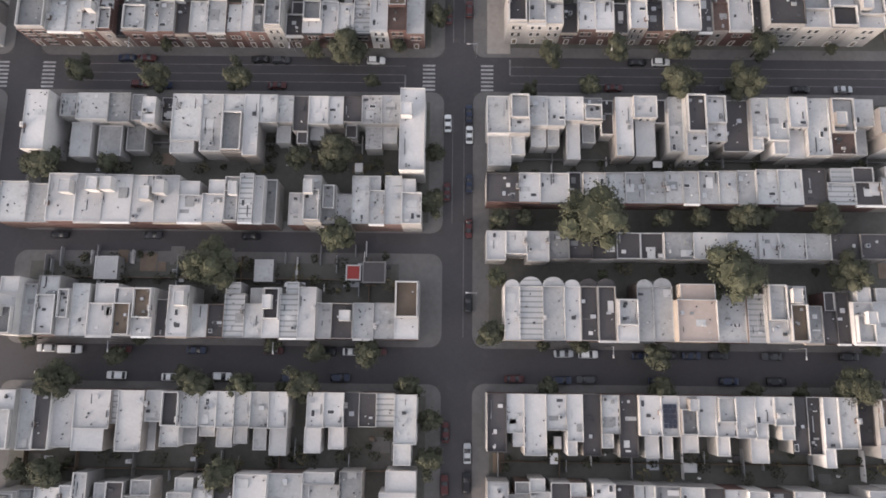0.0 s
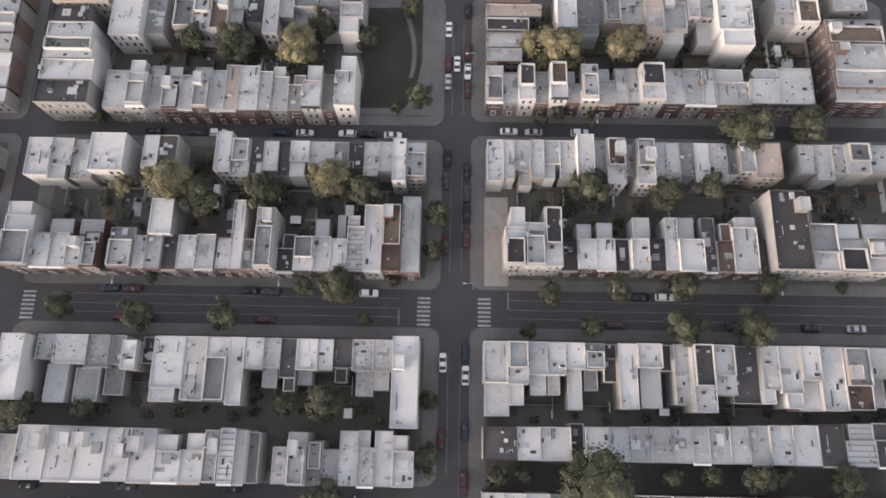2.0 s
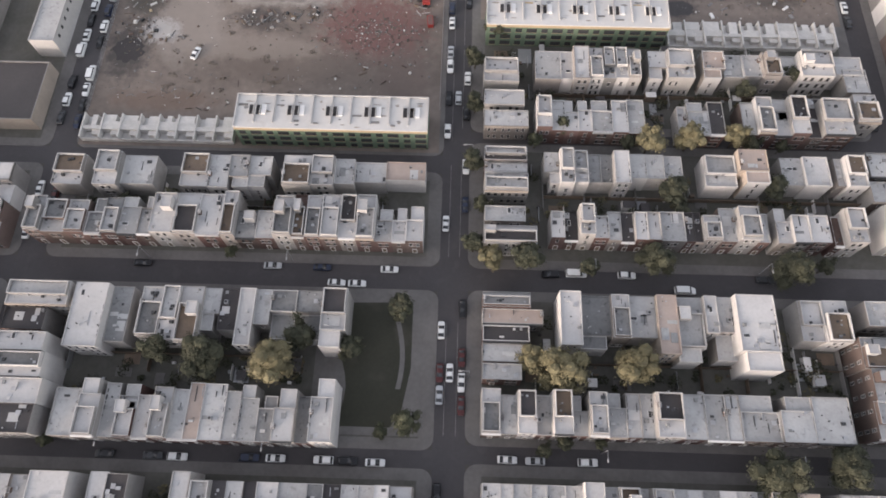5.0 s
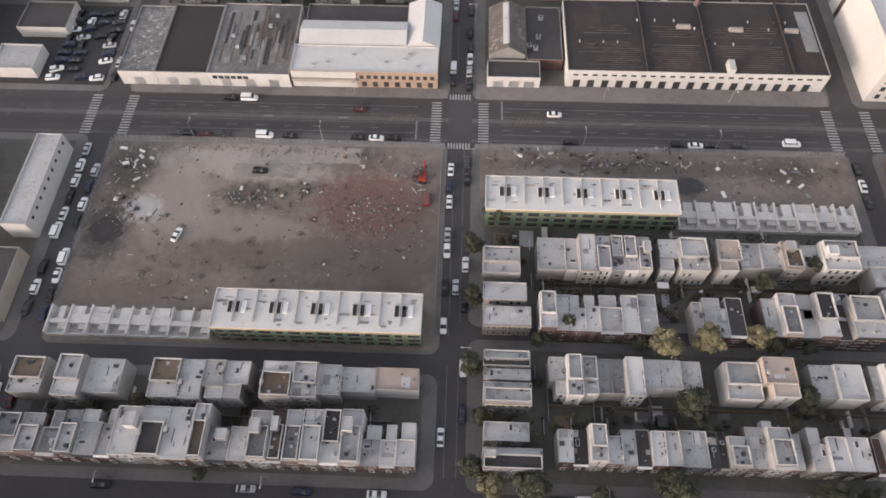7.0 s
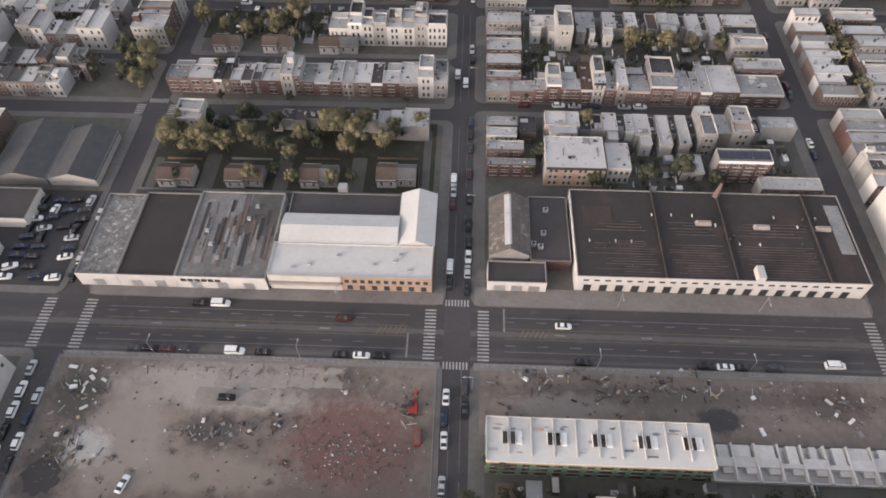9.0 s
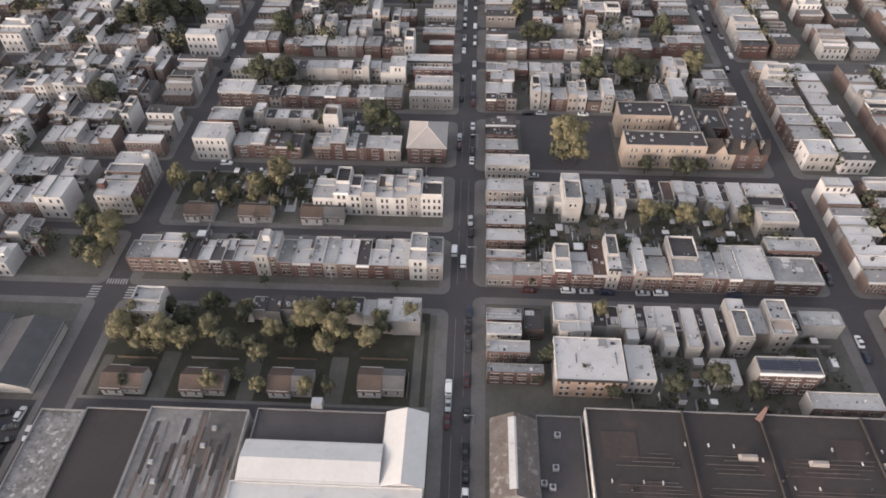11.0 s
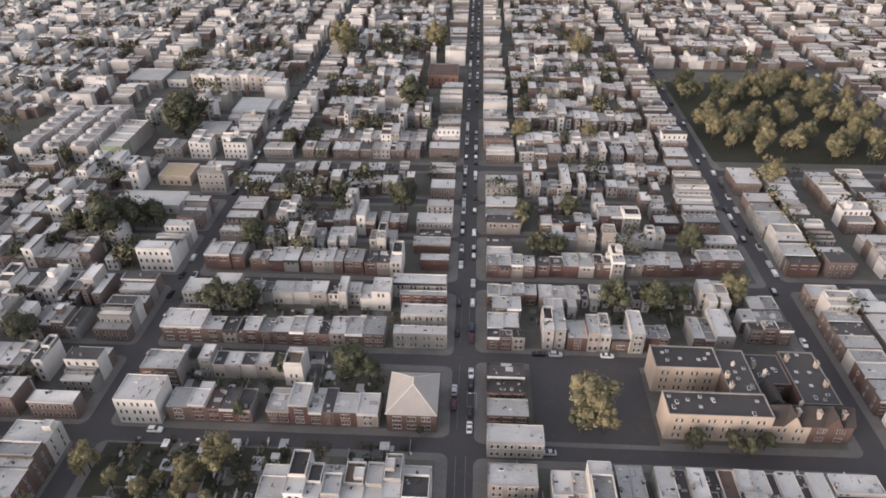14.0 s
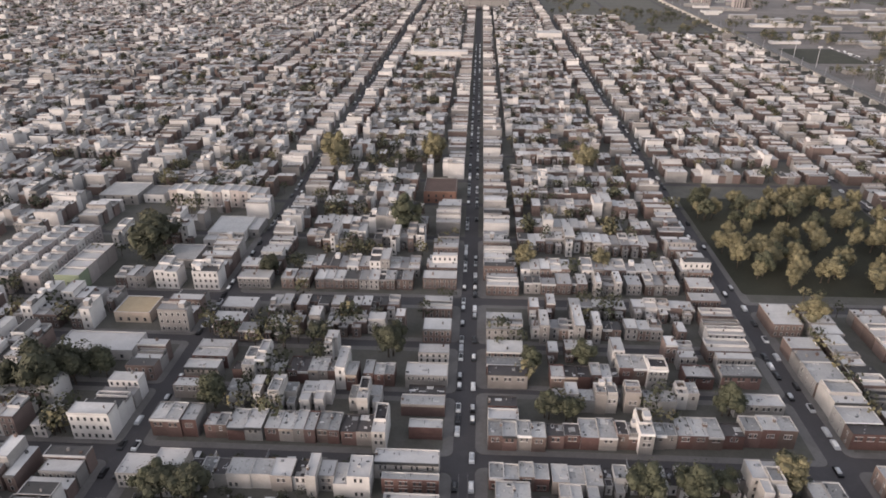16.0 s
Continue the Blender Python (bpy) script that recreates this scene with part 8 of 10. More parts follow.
for x0, y0, x1, y1 in ((-97.3, 336.4, -86.0, 344.4), (-75.0, 336.8, -63.0, 344.4), (-50.5, 337.4, -38.5, 345.4), (-25.5, 338.6, -12.9, 346.6), (-96.5, 407.5, -86.5, 415.0), (-77.0, 407.8, -65.8, 415.0), (-54.8, 407.8, -40.0, 415.5)):
    twin(x0, y0, x1, y1)

# church with a pyramid roof
ob = thing("church_hall", (-12.8, 453.0, 0.15), "red brick hall with a steep pale pyramid roof", "church")
g = Geo()
g.box(-7.4, -8.6, 0, 7.4, 8.6, 7.7)
part("wall", g, [BRICK[0]], ob)
PALEROOF = material("pale_sheet_roofing", (0.31, 0.285, 0.27), None, 0.6, 1.5, 0.2, 0.5, 0.0)
g = Geo()
rim = [(-7.8, -9.0, 7.5), (7.8, -9.0, 7.5), (7.8, 9.0, 7.5), (-7.8, 9.0, 7.5)]
g.v += rim + [(0, -0.8, 12.2), (0, 2.0, 12.2)]
g.f += [(0, 1, 4), (1, 2, 5, 4), (2, 3, 5), (3, 0, 4, 5)]
g.s += [0] * 4
roof_ = part("roof", g, [PALEROOF], ob)
for a, b in ((rim[0], (0, -0.8, 12.2)), (rim[1], (0, -0.8, 12.2)), (rim[2], (0, 2.0, 12.2)), (rim[3], (0, 2.0, 12.2)), ((0, -0.8, 12.2), (0, 2.0, 12.2))):
    # capped hips and ridge
    g = Geo()
    dx, dy = b[0] - a[0], b[1] - a[1]
    q = 0.16 / math.hypot(dx, dy)
    nx, ny = -dy * q, dx * q
    for e, f in ((-1, 0), (0, 1)):
        g.quad(*((p[0] + nx * k, p[1] + ny * k, p[2] + (0.16 if k == 0 else 0.04)) for p, k in ((a, e), (a, f), (b, f), (b, e))))
    part("ridge_cap", g, [STUCCO[2]], roof_)
south_windows(ob, -6.6, 6.6, -8.6, 7.4, 1.2, kind=0)

# school with courtyards
SCHOOLWALL = material("pinkish_tan_brick", (0.36, 0.295, 0.25), (0.26, 0.21, 0.175), 0.9, 3.0, 0.3, 0.6, 0.0)
SLATE = material("brown_slate", (0.05, 0.043, 0.041), None, 0.8, 2.0, 0.3, 0.7, 0.0)


def wing(x0, y0, x1, y1, h, label, mat=None):
    ob = shed("school_wing", x0, y0, x1, y1, h, ROOF["D"], mat or SCHOOLWALL, label)
    south_windows(ob, -(x1 - x0) / 2 + 1, (x1 - x0) / 2 - 1, -(y1 - y0) / 2, h - 0.5, 1.2, kind=1)
    for k in range(int((x1 - x0) * (y1 - y0) / 28)):
        o = part(*rs.choice((("air_conditioner", COOLER), ("roof_hatch", HATCH), ("skylight", SKYLIGHT))), None, ob)
        o.location, o.scale = (rs.uniform(-(x1 - x0) / 2 + 1.2, (x1 - x0) / 2 - 1.2), rs.uniform(-(y1 - y0) / 2 + 1.2, (y1 - y0) / 2 - 1.2), h), (1.0, 1.0, 0.8)
    return ob


wing(62.7, 445.2, 93.0, 454.6, 10.5, "tan brick school wing with rooftop units on black roof")
wing(63.0, 464.8, 83.4, 474.8, 10.5, "tan brick school wing with rooftop units on black roof")
wing(83.6, 455.0, 93.0, 474.8, 9.5, "dark-roofed school wing between two courtyards", BRICK[1])
sh = shed("school_hall", 93.2, 445.4, 104.5, 453.5, 7.6, SLATE, SCHOOLWALL, "school hall with a steep brown roof", 4.0, "x")
south_windows(sh, -5, 5, -4.05, 7.4, 1.2, kind=1)
sh = shed("school_hall", 104.6, 445.6, 116.8, 453.5, 7.6, SLATE, BRICK[0], "school hall with a steep brown roof", 4.0, "x")
south_windows(sh, -5.4, 5.4, -3.95, 7.4, 1.2, kind=1)
wing(105.5, 453.8, 116.8, 477.0, 7.6, "dark flat-roofed school range beside a court", BRICK[3])
wing(93.4, 462.5, 105.2, 476.0, 6.8, "low dark school range between two courts", BRICK[3])
shed("school_hall", 94.0, 454.2, 100.5, 462.0, 6.2, SLATE, BRICK[1], "small court hall with a steep grey slate roof", 3.2, "y")
for x, y in ((97.0, 465.0), (103.2, 452.0), (88.0, 468.0)):
    tw = thing("school_turret", (x, y, 8.0), "small white roof turret with a pointed cap", "turret")
    g = Geo()
    g.cyl(0, 0, 0, 2.4, 0.6, 8, 0)
    g.cyl(0, 0, 2.4, 3.6, 0.75, 8, 0, 0.05)
    part("tower", g, [STUCCO[0]], tw)
for x, m in ((98.8, SCHOOLWALL), (110.7, BRICK[0])):
    ob = thing("school_gable", (x, 445.3, 7.6), "steep wall gable on the front of a school hall", "gable")
    g = Geo()
    g.v += [(-2.6, -0.3, 0), (2.6, -0.3, 0), (0, -0.3, 4.4), (-2.6, 0.3, 0), (2.6, 0.3, 0), (0, 0.3, 4.4)]
    g.f += [(0, 1, 2), (5, 4, 3), (0, 2, 5, 3), (1, 4, 5, 2)]
    g.s += [0] * 4
    part("wall", g, [m], ob)
    g = Geo()
    for sx in (-1, 1):
        g.quad((sx * 2.8, -0.5, -0.1), (0, -0.5, 4.6), (0, 4.2, 4.6), (sx * 2.8, 4.2, -0.1))
    part("roof", g, [SLATE], ob)
for x, y, z in ((106.5, 447.5, 9.8), (113.5, 447.5, 9.8), (100.5, 447.8, 9.8), (95.5, 470.0, 6.9), (107.0, 473.0, 7.8), (115.0, 462.0, 7.8), (115.4, 470.5, 7.8), (84.5, 458.0, 9.6), (84.5, 462.5, 9.6)):
    g = Geo()
    g.box(-0.5, -0.7, -0.6, 0.5, 0.7, 2.2, 0)
    g.box(-0.62, -0.82, 1.9, 0.62, 0.82, 2.2, 1, bottom=True)
    g.cyl(0, -0.3, 2.2, 2.7, 0.16, 6, 1)
    g.cyl(0, 0.3, 2.2, 2.7, 0.16, 6, 1)
    ob = new("school_chimney", g.mesh("school_chimney", [SCHOOLWALL, STUCCO[0]]))
    ob.location = (x, y, z)
    tagged(ob, "cream brick chimney stack on a dark school roof", "chimney", "school chimneys")
slab("ground_schoolyard", 24.5, 442.5, 61.5, 478.0, 0.15, 0.21, ASPHALT, 0, "dark asphalt schoolyard")
slab("ground_vacant_lot", 9.6, 83.0, 15.6, 106.5, 0.15, 0.22, PALEDIRT, 0, "tan bare vacant corner lot")

# small park with curved paths
slab("ground_park_paving", -31.5, 129.6, -4.8, 165.0, 0.15, 0.2, PAVING, 0, "pale paving round a small park")
lawn = [(-25.0, 131.5)] + [(-25.5 + 2.2 * math.sin(k * 0.55), 131.5 + 3.1 * k) for k in range(1, 10)] + [(-24.0, 162.5), (-7.8, 163.0), (-7.6, 146.0), (-9.4, 135.5), (-12.0, 131.5)]
sheet("grass", lawn, 0.212, GRASS, "dark green lawn of the corner park")
path = [(-14.5 + 4.6 * math.sin(0.4 + k * 0.22), 161.5 - 2.6 * k) for k in range(9)]
sheet("pavement_park_path", [(x - 0.5, y) for x, y in path] + [(x + 0.7, y) for x, y in reversed(path)], 0.22, PAVING, "thin curved concrete park path", "path")
slab("ground_corner_terrace", -12.0, 8.6, -3.0, 29.5, 0.15, 0.2, PAVING, 0, "pale concrete corner terrace")

# lawns among the twin houses
slab("grass_lawn", -103.5, 332.6, -7.0, 369.5, 0.15, 0.2, GRASS, 0, "dark worn lawn among trees", "lawn")
slab("road_back_lane", -104.5, 331.2, -6.0, 335.2, 0.16, 0.215, ASPHALT, 0, "narrow asphalt lane behind the warehouses", "road")
slab("pavement_back_lane", -104.5, 335.2, -6.0, 336.2, 0.16, 0.23, PAVING, 0, "thin concrete pavement beside a back lane", "pavement")
rl = random.Random(71)
for x, y0, y1, w in ((-82.5, 336.3, 352.0, 5.2), (-57.5, 336.3, 353.0, 4.8), (-32.5, 336.3, 352.0, 5.0), (-100.8, 336.3, 350.0, 3.2), (-9.8, 336.3, 366.0, 2.6), (-79.5, 408.0, 420.0, 4.0), (-60.5, 408.0, 421.0, 4.6)):
    slab("pavement_drive", x - w / 2, y0, x + w / 2, y1, 0.16, 0.222, YARD, 0.6, "worn concrete drive beside a twin house", "drive")
for x, y, l, turn in ((-69.0, 349.6, 14.0, 0.0), (-44.5, 350.4, 13.0, 0.0), (-19.5, 351.4, 14.0, 0.0), (-92.0, 349.0, 12.0, 0.0), (-63.0, 342.5, 9.0, 1.57), (-38.0, 343.0, 9.0, 1.57), (-86.2, 342.0, 9.0, 1.57), (-12.0, 343.5, 9.0, 1.57)):
    g = Geo()
    for k in range(int(l / 2)):
        g.box(-l / 2 + 2 * k, -0.04, 0, -l / 2 + 2 * k + 0.1, 0.04, 1.4, 0)
        g.box(-l / 2 + 2 * k + 0.1, -0.02, 0.2, -l / 2 + 2 * k + 2.0, 0.02, 1.25, 0, bottom=True)
    ob = new("yard_fence", g.mesh("yard_fence", [rl.choice((WOOD, STUCCO[1], WOOD))]))
    ob.location, ob.rotation_euler = (x, y, 0.2), (0, 0, turn)
    tagged(ob, "low board fence behind a twin house", "fence", "yard fences")
slab("grass_yard", -103.5, 417.0, -48.0, 436.0, 0.15, 0.2, GRASS, 0, "dark worn lawn among trees", "lawn")
# garages behind the second street
for x0, y0, w, d, hh, m in ((-85.0, 22.8, 5.6, 5.6, 3.4, ROOF["W"]), (-46.6, 22.6, 4.6, 5.4, 3.0, ROOF["L"]), (-20.6, 22.6, 5.6, 5.2, 2.9, ROOF["D"]), (-24.6, 23.2, 3.6, 3.8, 2.6, RED)):
    shed("garage", x0, y0, x0 + w, y0 + d, hh, m, STUCCO[1], "small flat-roofed garage in a back yard", parapet=0.12)
shed("long_white_factory", -76.0, 1187.0, -10.0, 1201.0, 11.0, ROOF["W"], WHITEWALL, "long white building above the distant houses")
# larger buildings among the distant rows
def at(name, x0, y0, x1, y1, h, roofmat, wallmat, label, windows=True, **more):
    ob = shed(name, x0, y0, x1, y1, h, roofmat, wallmat, label, **more)
    if windows:
        for s in range(max(1, int(h / 3))):
            openings(ob, -(x1 - x0) / 2 + 0.8, (x1 - x0) / 2 - 0.8, -(y1 - y0) / 2, 1.0 + 3 * s, 1.1, 1.6, max(1, min(4, int((x1 - x0) / 4))), GLASS)
    return ob


ORANGE = material("orange_brick", (0.21, 0.12, 0.092), None, 0.9, 3.0, 0.3, 0.5, 0.0)
PINKWALL = material("pinkish_white_render", (0.34, 0.305, 0.295), None, 0.9, 3.0, 0.3, 0.5, 0.12)
LIME = material("lime_green_render", (0.20, 0.235, 0.165), None, 0.9, 3.0, 0.3, 0.5, 0.0)
at("grey_market_hall", -141, 676, -121, 698, 5.2, ROOF["L"], STUCCO[2], "broad low hall with a worn pale grey roof")
at("grey_market_annexe", -120.5, 682, -115, 699, 4.4, ROOF["W"], STUCCO[1], "narrow flat annexe beside a broad hall")
at("grey_market_annexe", -141, 669, -127, 675.6, 4.0, ROOF["W"], STUCCO[2], "low white annexe in front of a broad hall")
at("skewed_pale_hall", -153, 645, -136, 662, 4.6, ROOF["L"], STUCCO[1], "low pale hall with a large flat roof")
at("flat_pale_hall", -227, 724, -203, 746, 6.0, ROOF["L"], STUCCO[1], "broad flat hall with a pale roof")
at("small_flat_hall", -201, 728, -188, 744, 5.0, ROOF["M"], STUCCO[2], "small flat-roofed hall with white walls")
slab("ground_cleared_lot", -205, 686, -172, 724, 0.15, 0.2, YARD, 0, "grey cleared lot with parked cars")
at("orange_brick_hall", -28, 736, -8, 760, 7.4, ROOF["B"], ORANGE, "orange brick hall with a brown flat roof beside the street")
at("tan_flat_hall", -152, 594, -136, 608, 5.0, SHEATH_TAN, STUCCO[3], "low hall with a flat tan roof")
at("low_white_hall", -163, 567, -131, 580, 4.4, ROOF["W"], WHITEWALL, "long low white hall with a flat roof")
for col, (x, word) in enumerate(((-236, "white"), (-221, "white"), (-207, "white"))):
    for k in range(7):
        y = 614 + 8.2 * k + 1.2 * col
        ob = at("apartment_house", x, y, x + 8.6, y + 7.6, 8.6 + 0.4 * (k % 2), ROOF["L"], PINKWALL if (k + col) % 3 else WHITEWALL, "pinkish white four-storey apartment house in a long row", k == 0, parapet=0.9)
        for s in range(3):
            for q in (0.3, 0.7):
                o = part("window", WINDOWS[0], None, ob)
                o.location, o.rotation_euler[2] = (4.3, -3.8 + 7.6 * q, 1.2 + 2.5 * s), math.pi / 2
        g = Geo()
        g.box(-3.8, -3.4, 8.6, -1.4, 0.2, 10.8, 0, 1)
        part("stair_penthouse", g, [WHITEWALL, ROOF["W"]], ob)
for k in range(4):
    y = 618 + 8.6 * k
    at("green_apartment_house", -192, y, -180, y + 8.2, 8.6, ROOF["W"], LIME if k == 0 else PINKWALL, "four-storey apartment house with a lime green end", parapet=0.8)
rw = random.Random(61)
for k in range(11):
    x = -182 + 5.4 * k
    at("white_town_house", x, 722 + rw.uniform(0, 1.5), x + 5.2, 733, rw.uniform(8.6, 11.5), ROOF["W"], rw.choice((WHITEWALL, PINKWALL)), "tall white town house in an uneven row", parapet=0.7)
    if k % 3:
        at("white_town_house", x, 741, x + 5.2, 752, rw.uniform(7.6, 10.5), ROOF["L"], rw.choice((WHITEWALL, BRICK[1])), "tall white town house in an uneven row", parapet=0.7)
ob = at("white_theatre", 84, 1322, 118, 1346, 13.0, ROOF["W"], WHITEWALL, "white hall with a rounded front above distant rows", False)
at("dark_long_block", -28, 1690, 58, 1712, 16.0, ROOF["D"], STUCCO[1], "long dark block on the horizon")
# freight yard, sheds and towers beyond the viaduct
PALEGROUND = material("pale_railway_gravel", (0.21, 0.19, 0.18), (0.11, 0.10, 0.095), 0.95, 0.25, 0.02, 0.95, 0.0, spots=0.6, spot_scale=0.05, spot_colour=(0.12, 0.11, 0.10))
slab("ground_freight_yard", 384, 900, 780, 1900, 0.05, 0.2, PALEGROUND, 0, "pale gravel ground of a freight yard")
slab("grass_rail_side", 400, 1190, 470, 1290, 0.15, 0.24, GRASS, 0, "dull green field beside the railway", "field")
slab("road_expressway", 384, 1420, 1000, 1438, 0.2, 0.3, ASPHALT, 0, "wide distant road", "road")
slab("ground_stadium_lot", 255, 1350, 362, 1420, 0.05, 0.18, ASPHALT, 0, "dark asphalt lot with parked cars")
rq = random.Random(8)
rows_of_sheds = Geo()
for k in range(110):
    x, y = rq.uniform(400, 760), rq.uniform(910, 1850)
    if y < 1000 + (x - 400) * 0.2 or 395 < x < 480 and 1180 < y < 1300 or 1405 < y < 1450:
        continue
    w, d = rq.uniform(12, 46), rq.uniform(7, 16)
    rows_of_sheds.box(x, y, 0.15, x + w, y + d, rq.uniform(3.5, 7), rq.choice((4, 5)), rq.choice((0, 1, 1, 2, 2)))
tagged(new("freight_sheds", rows_of_sheds.mesh("freight_sheds", [ROOF["W"], ROOF["L"], ROOF["M"], MEMBRANE, WHITEWALL, STUCCO[1]])), "long low freight sheds with pale roofs", "sheds", kind="stuff")
at("red_market", 320, 1354, 358, 1362, 4.5, RED, RED, "low red-roofed market hall", False)
for x, y, w, h in ((424, 1780, 16, 44), (444, 1776, 14, 40), (478, 1704, 20, 40), (503, 1712, 12, 34), (640, 1850, 22, 30), (560, 1890, 18, 36)):
    ob = at("apartment_tower", x, y, x + w, y + w * 0.7, h, ROOF["L"], PINKWALL, "pale pinkish apartment tower on the horizon", False)
    openings(ob, -w / 2, w / 2, -w * 0.35, 3.0, 1.6, h - 6.0, 4, GLASS, "window_bay")
for x, y in ((389, 1231), (379.5, 1149), (388, 1026), (700, 1500)):
    ob = thing("floodlight_mast", (x + 8, y, 0.15), "tall thin steel floodlight mast", "mast")
    g = Geo()
    g.cyl(0, 0, 0, 26, 0.5, 6, 0, 0.25)
    part("pole", g, [GREYMETAL], ob)
    g = Geo()
    g.box(-2.2, -0.4, 25, 2.2, 0.4, 27, 0, bottom=True)
    part("lamp_rack", g, [COPING], ob)
# railway viaduct in the east
rv = thing("railway_viaduct", (375, 1300, 0), "long grey railway viaduct on concrete piers", "railway")
g = Geo()
g.box(-5, -520, 5.6, 5, 560, 6.6, 0, bottom=True)
part("deck", g, [STUCCO[1]], rv)
for sx in (-3.4, -1.9, 1.9, 3.4):
    g = Geo()
    g.box(sx - 0.1, -520, 6.6, sx + 0.1, 560, 6.8, 0)
    part("rail", g, [DARKMETAL], rv)
for k in range(36):
    g = Geo()
    g.box(-4.2, -515 + 30 * k, 0, 4.2, -513 + 30 * k, 5.6, 0)
    part("pier", g, [CONCRETE], rv)
for k in range(18):
    g = Geo()
    g.cyl(-4.6, -500 + 58 * k, 6.6, 15, 0.2, 5)
    part("mast", g, [GREYMETAL], rv)

# ---- trees, cars, lamps, fences ----
rt = random.Random(77)


def crown_mesh(seed, leaf, clumps=2700):
    """A ragged crown of unit radius: leaf clumps round several boughs, with gaps."""
    q = random.Random(seed)
    lobes = [(Vector((0, 0, 0.1)), 0.62)]
    for k in range(8):
        a = 2 * math.pi * (k + q.uniform(-0.3, 0.3)) / 8
        d = q.uniform(0.42, 0.68)
        lobes.append((Vector((d * math.cos(a), d * math.sin(a), q.uniform(-0.3, 0.35))), q.uniform(0.24, 0.42)))
    for k in range(3):
        lobes.append((Vector((q.uniform(-0.35, 0.35), q.uniform(-0.35, 0.35), q.uniform(0.4, 0.65))), q.uniform(0.22, 0.34)))
    for k in range(16):
        c, r = lobes[q.randrange(1, len(lobes))]
        n = Vector((q.gauss(0, 1), q.gauss(0, 1), q.gauss(0.3, 0.8))).normalized()
        lobes.append((c + n * r * 0.8, q.uniform(0.12, 0.22)))
    g = Geo()
    for c, r in lobes[:12]:
        # dense inner foliage behind the outer leaves
        i = len(g.v)
        for z, n in ((-0.8, 5), (-0.25, 7), (0.35, 7), (0.85, 5)):
            f = math.sqrt(1 - z * z) * r * 0.86
            turn = q.uniform(0, 6)
            g.v += [(c.x + f * q.uniform(0.85, 1.1) * math.cos(turn + 2 * math.pi * k / 6), c.y + f * q.uniform(0.85, 1.1) * math.sin(turn + 2 * math.pi * k / 6), c.z + z * r * q.uniform(0.8, 0.95)) for k in range(6)]
        for j in range(3):
            g.f += [(i + 6 * j + k, i + 6 * j + (k + 1) % 6, i + 6 * j + 6 + (k + 1) % 6, i + 6 * j + 6 + k) for k in range(6)]
        g.f += [tuple(i + 18 + k for k in range(6)), tuple(i + 5 - k for k in range(6))]
        g.s += [1] * 20
    weights = [r * r for _, r in lobes]
    for k in range(clumps):
        c, r = q.choices(lobes, weights)[0]
        n = Vector((q.gauss(0, 1), q.gauss(0, 1), q.gauss(0.25, 1))).normalized()
        p = c + n * r * (q.uniform(0.6, 1.08) if q.random() < 0.75 else q.uniform(1.0, 1.3))
        m = (n + Vector((q.gauss(0, 0.4), q.gauss(0, 0.4), q.gauss(0.3, 0.35)))).normalized()
        u = m.orthogonal().normalized()
        u = (u * math.cos(k) + m.cross(u) * math.sin(k)).normalized()
        v = m.cross(u)
        s = q.uniform(0.022, 0.046) * (2700 / clumps) ** 0.4
        b = m * s * q.uniform(0.1, 0.5)
        i = len(g.v)
        g.v += [tuple(p + u * s), tuple(p + v * s * 0.8 + b), tuple(p - u * s * q.uniform(0.7, 1.1)), tuple(p - v * s * 0.9 + b)]
        for tri in ((0, 1, 3), (1, 2, 3)):
            g.f.append(tuple(i + a for a in tri))
            g.s.append(0)
    return g.mesh("crown", [leaf, leaf])


def trunk_mesh(seed):
    q = random.Random(seed)
    g = Geo()
    g.cyl(0, 0, 0, 0.62, 0.07, 7, 0, 0.045)
    for k in range(5):
        a = 2 * math.pi * k / 5 + q.uniform(-0.4, 0.4)
        i = len(g.v)
        e = (0.3 * math.cos(a), 0.3 * math.sin(a), q.uniform(0.85, 1.05))
        for z, r, c in ((0.55, 0.035, (0, 0)), (e[2], 0.012, e)):
            g.v += [(c[0] + r * math.cos(2 * math.pi * j / 4), c[1] + r * math.sin(2 * math.pi * j / 4), z) for j in range(4)]
        for j in range(4):
            g.f.append((i + j, i + (j + 1) % 4, i + 4 + (j + 1) % 4, i + 4 + j))
            g.s.append(0)
    return g.mesh("trunk", [BARK])


CROWNS = {key: [crown_mesh(s + 10 * n, LEAF[key]) for s in range(4)] for n, key in enumerate(LEAF)}
SMALL_CROWNS = {key: [crown_mesh(s + 10 * n + 5, LEAF[key], 950) for s in range(3)] for n, key in enumerate(LEAF)}
TRUNKS = [trunk_mesh(s) for s in range(3)]
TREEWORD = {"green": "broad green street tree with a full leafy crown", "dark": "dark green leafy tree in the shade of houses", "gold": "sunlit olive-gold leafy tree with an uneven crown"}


def tree(x, y, r, kind, z=0.15):
    ob = thing("tree", (x, y, z), TREEWORD[kind], "tree", "trees of the quarter")
    r *= 1.08
    up = r * 0.75 + min(3.2, 1.2 + r * 0.4)
    o = part("crown", rt.choice((CROWNS if r > 5.2 and y < 420 else SMALL_CROWNS)[kind]), None, ob)
    o.location, o.scale, o.rotation_euler = (0, 0, up), (r, r * rt.uniform(0.88, 1.08), r * rt.uniform(0.95, 1.25)), (0, 0, rt.uniform(0, 6.28))
    o = part("trunk", rt.choice(TRUNKS), None, ob)
    o.scale = (r * 0.8, r * 0.8, up)


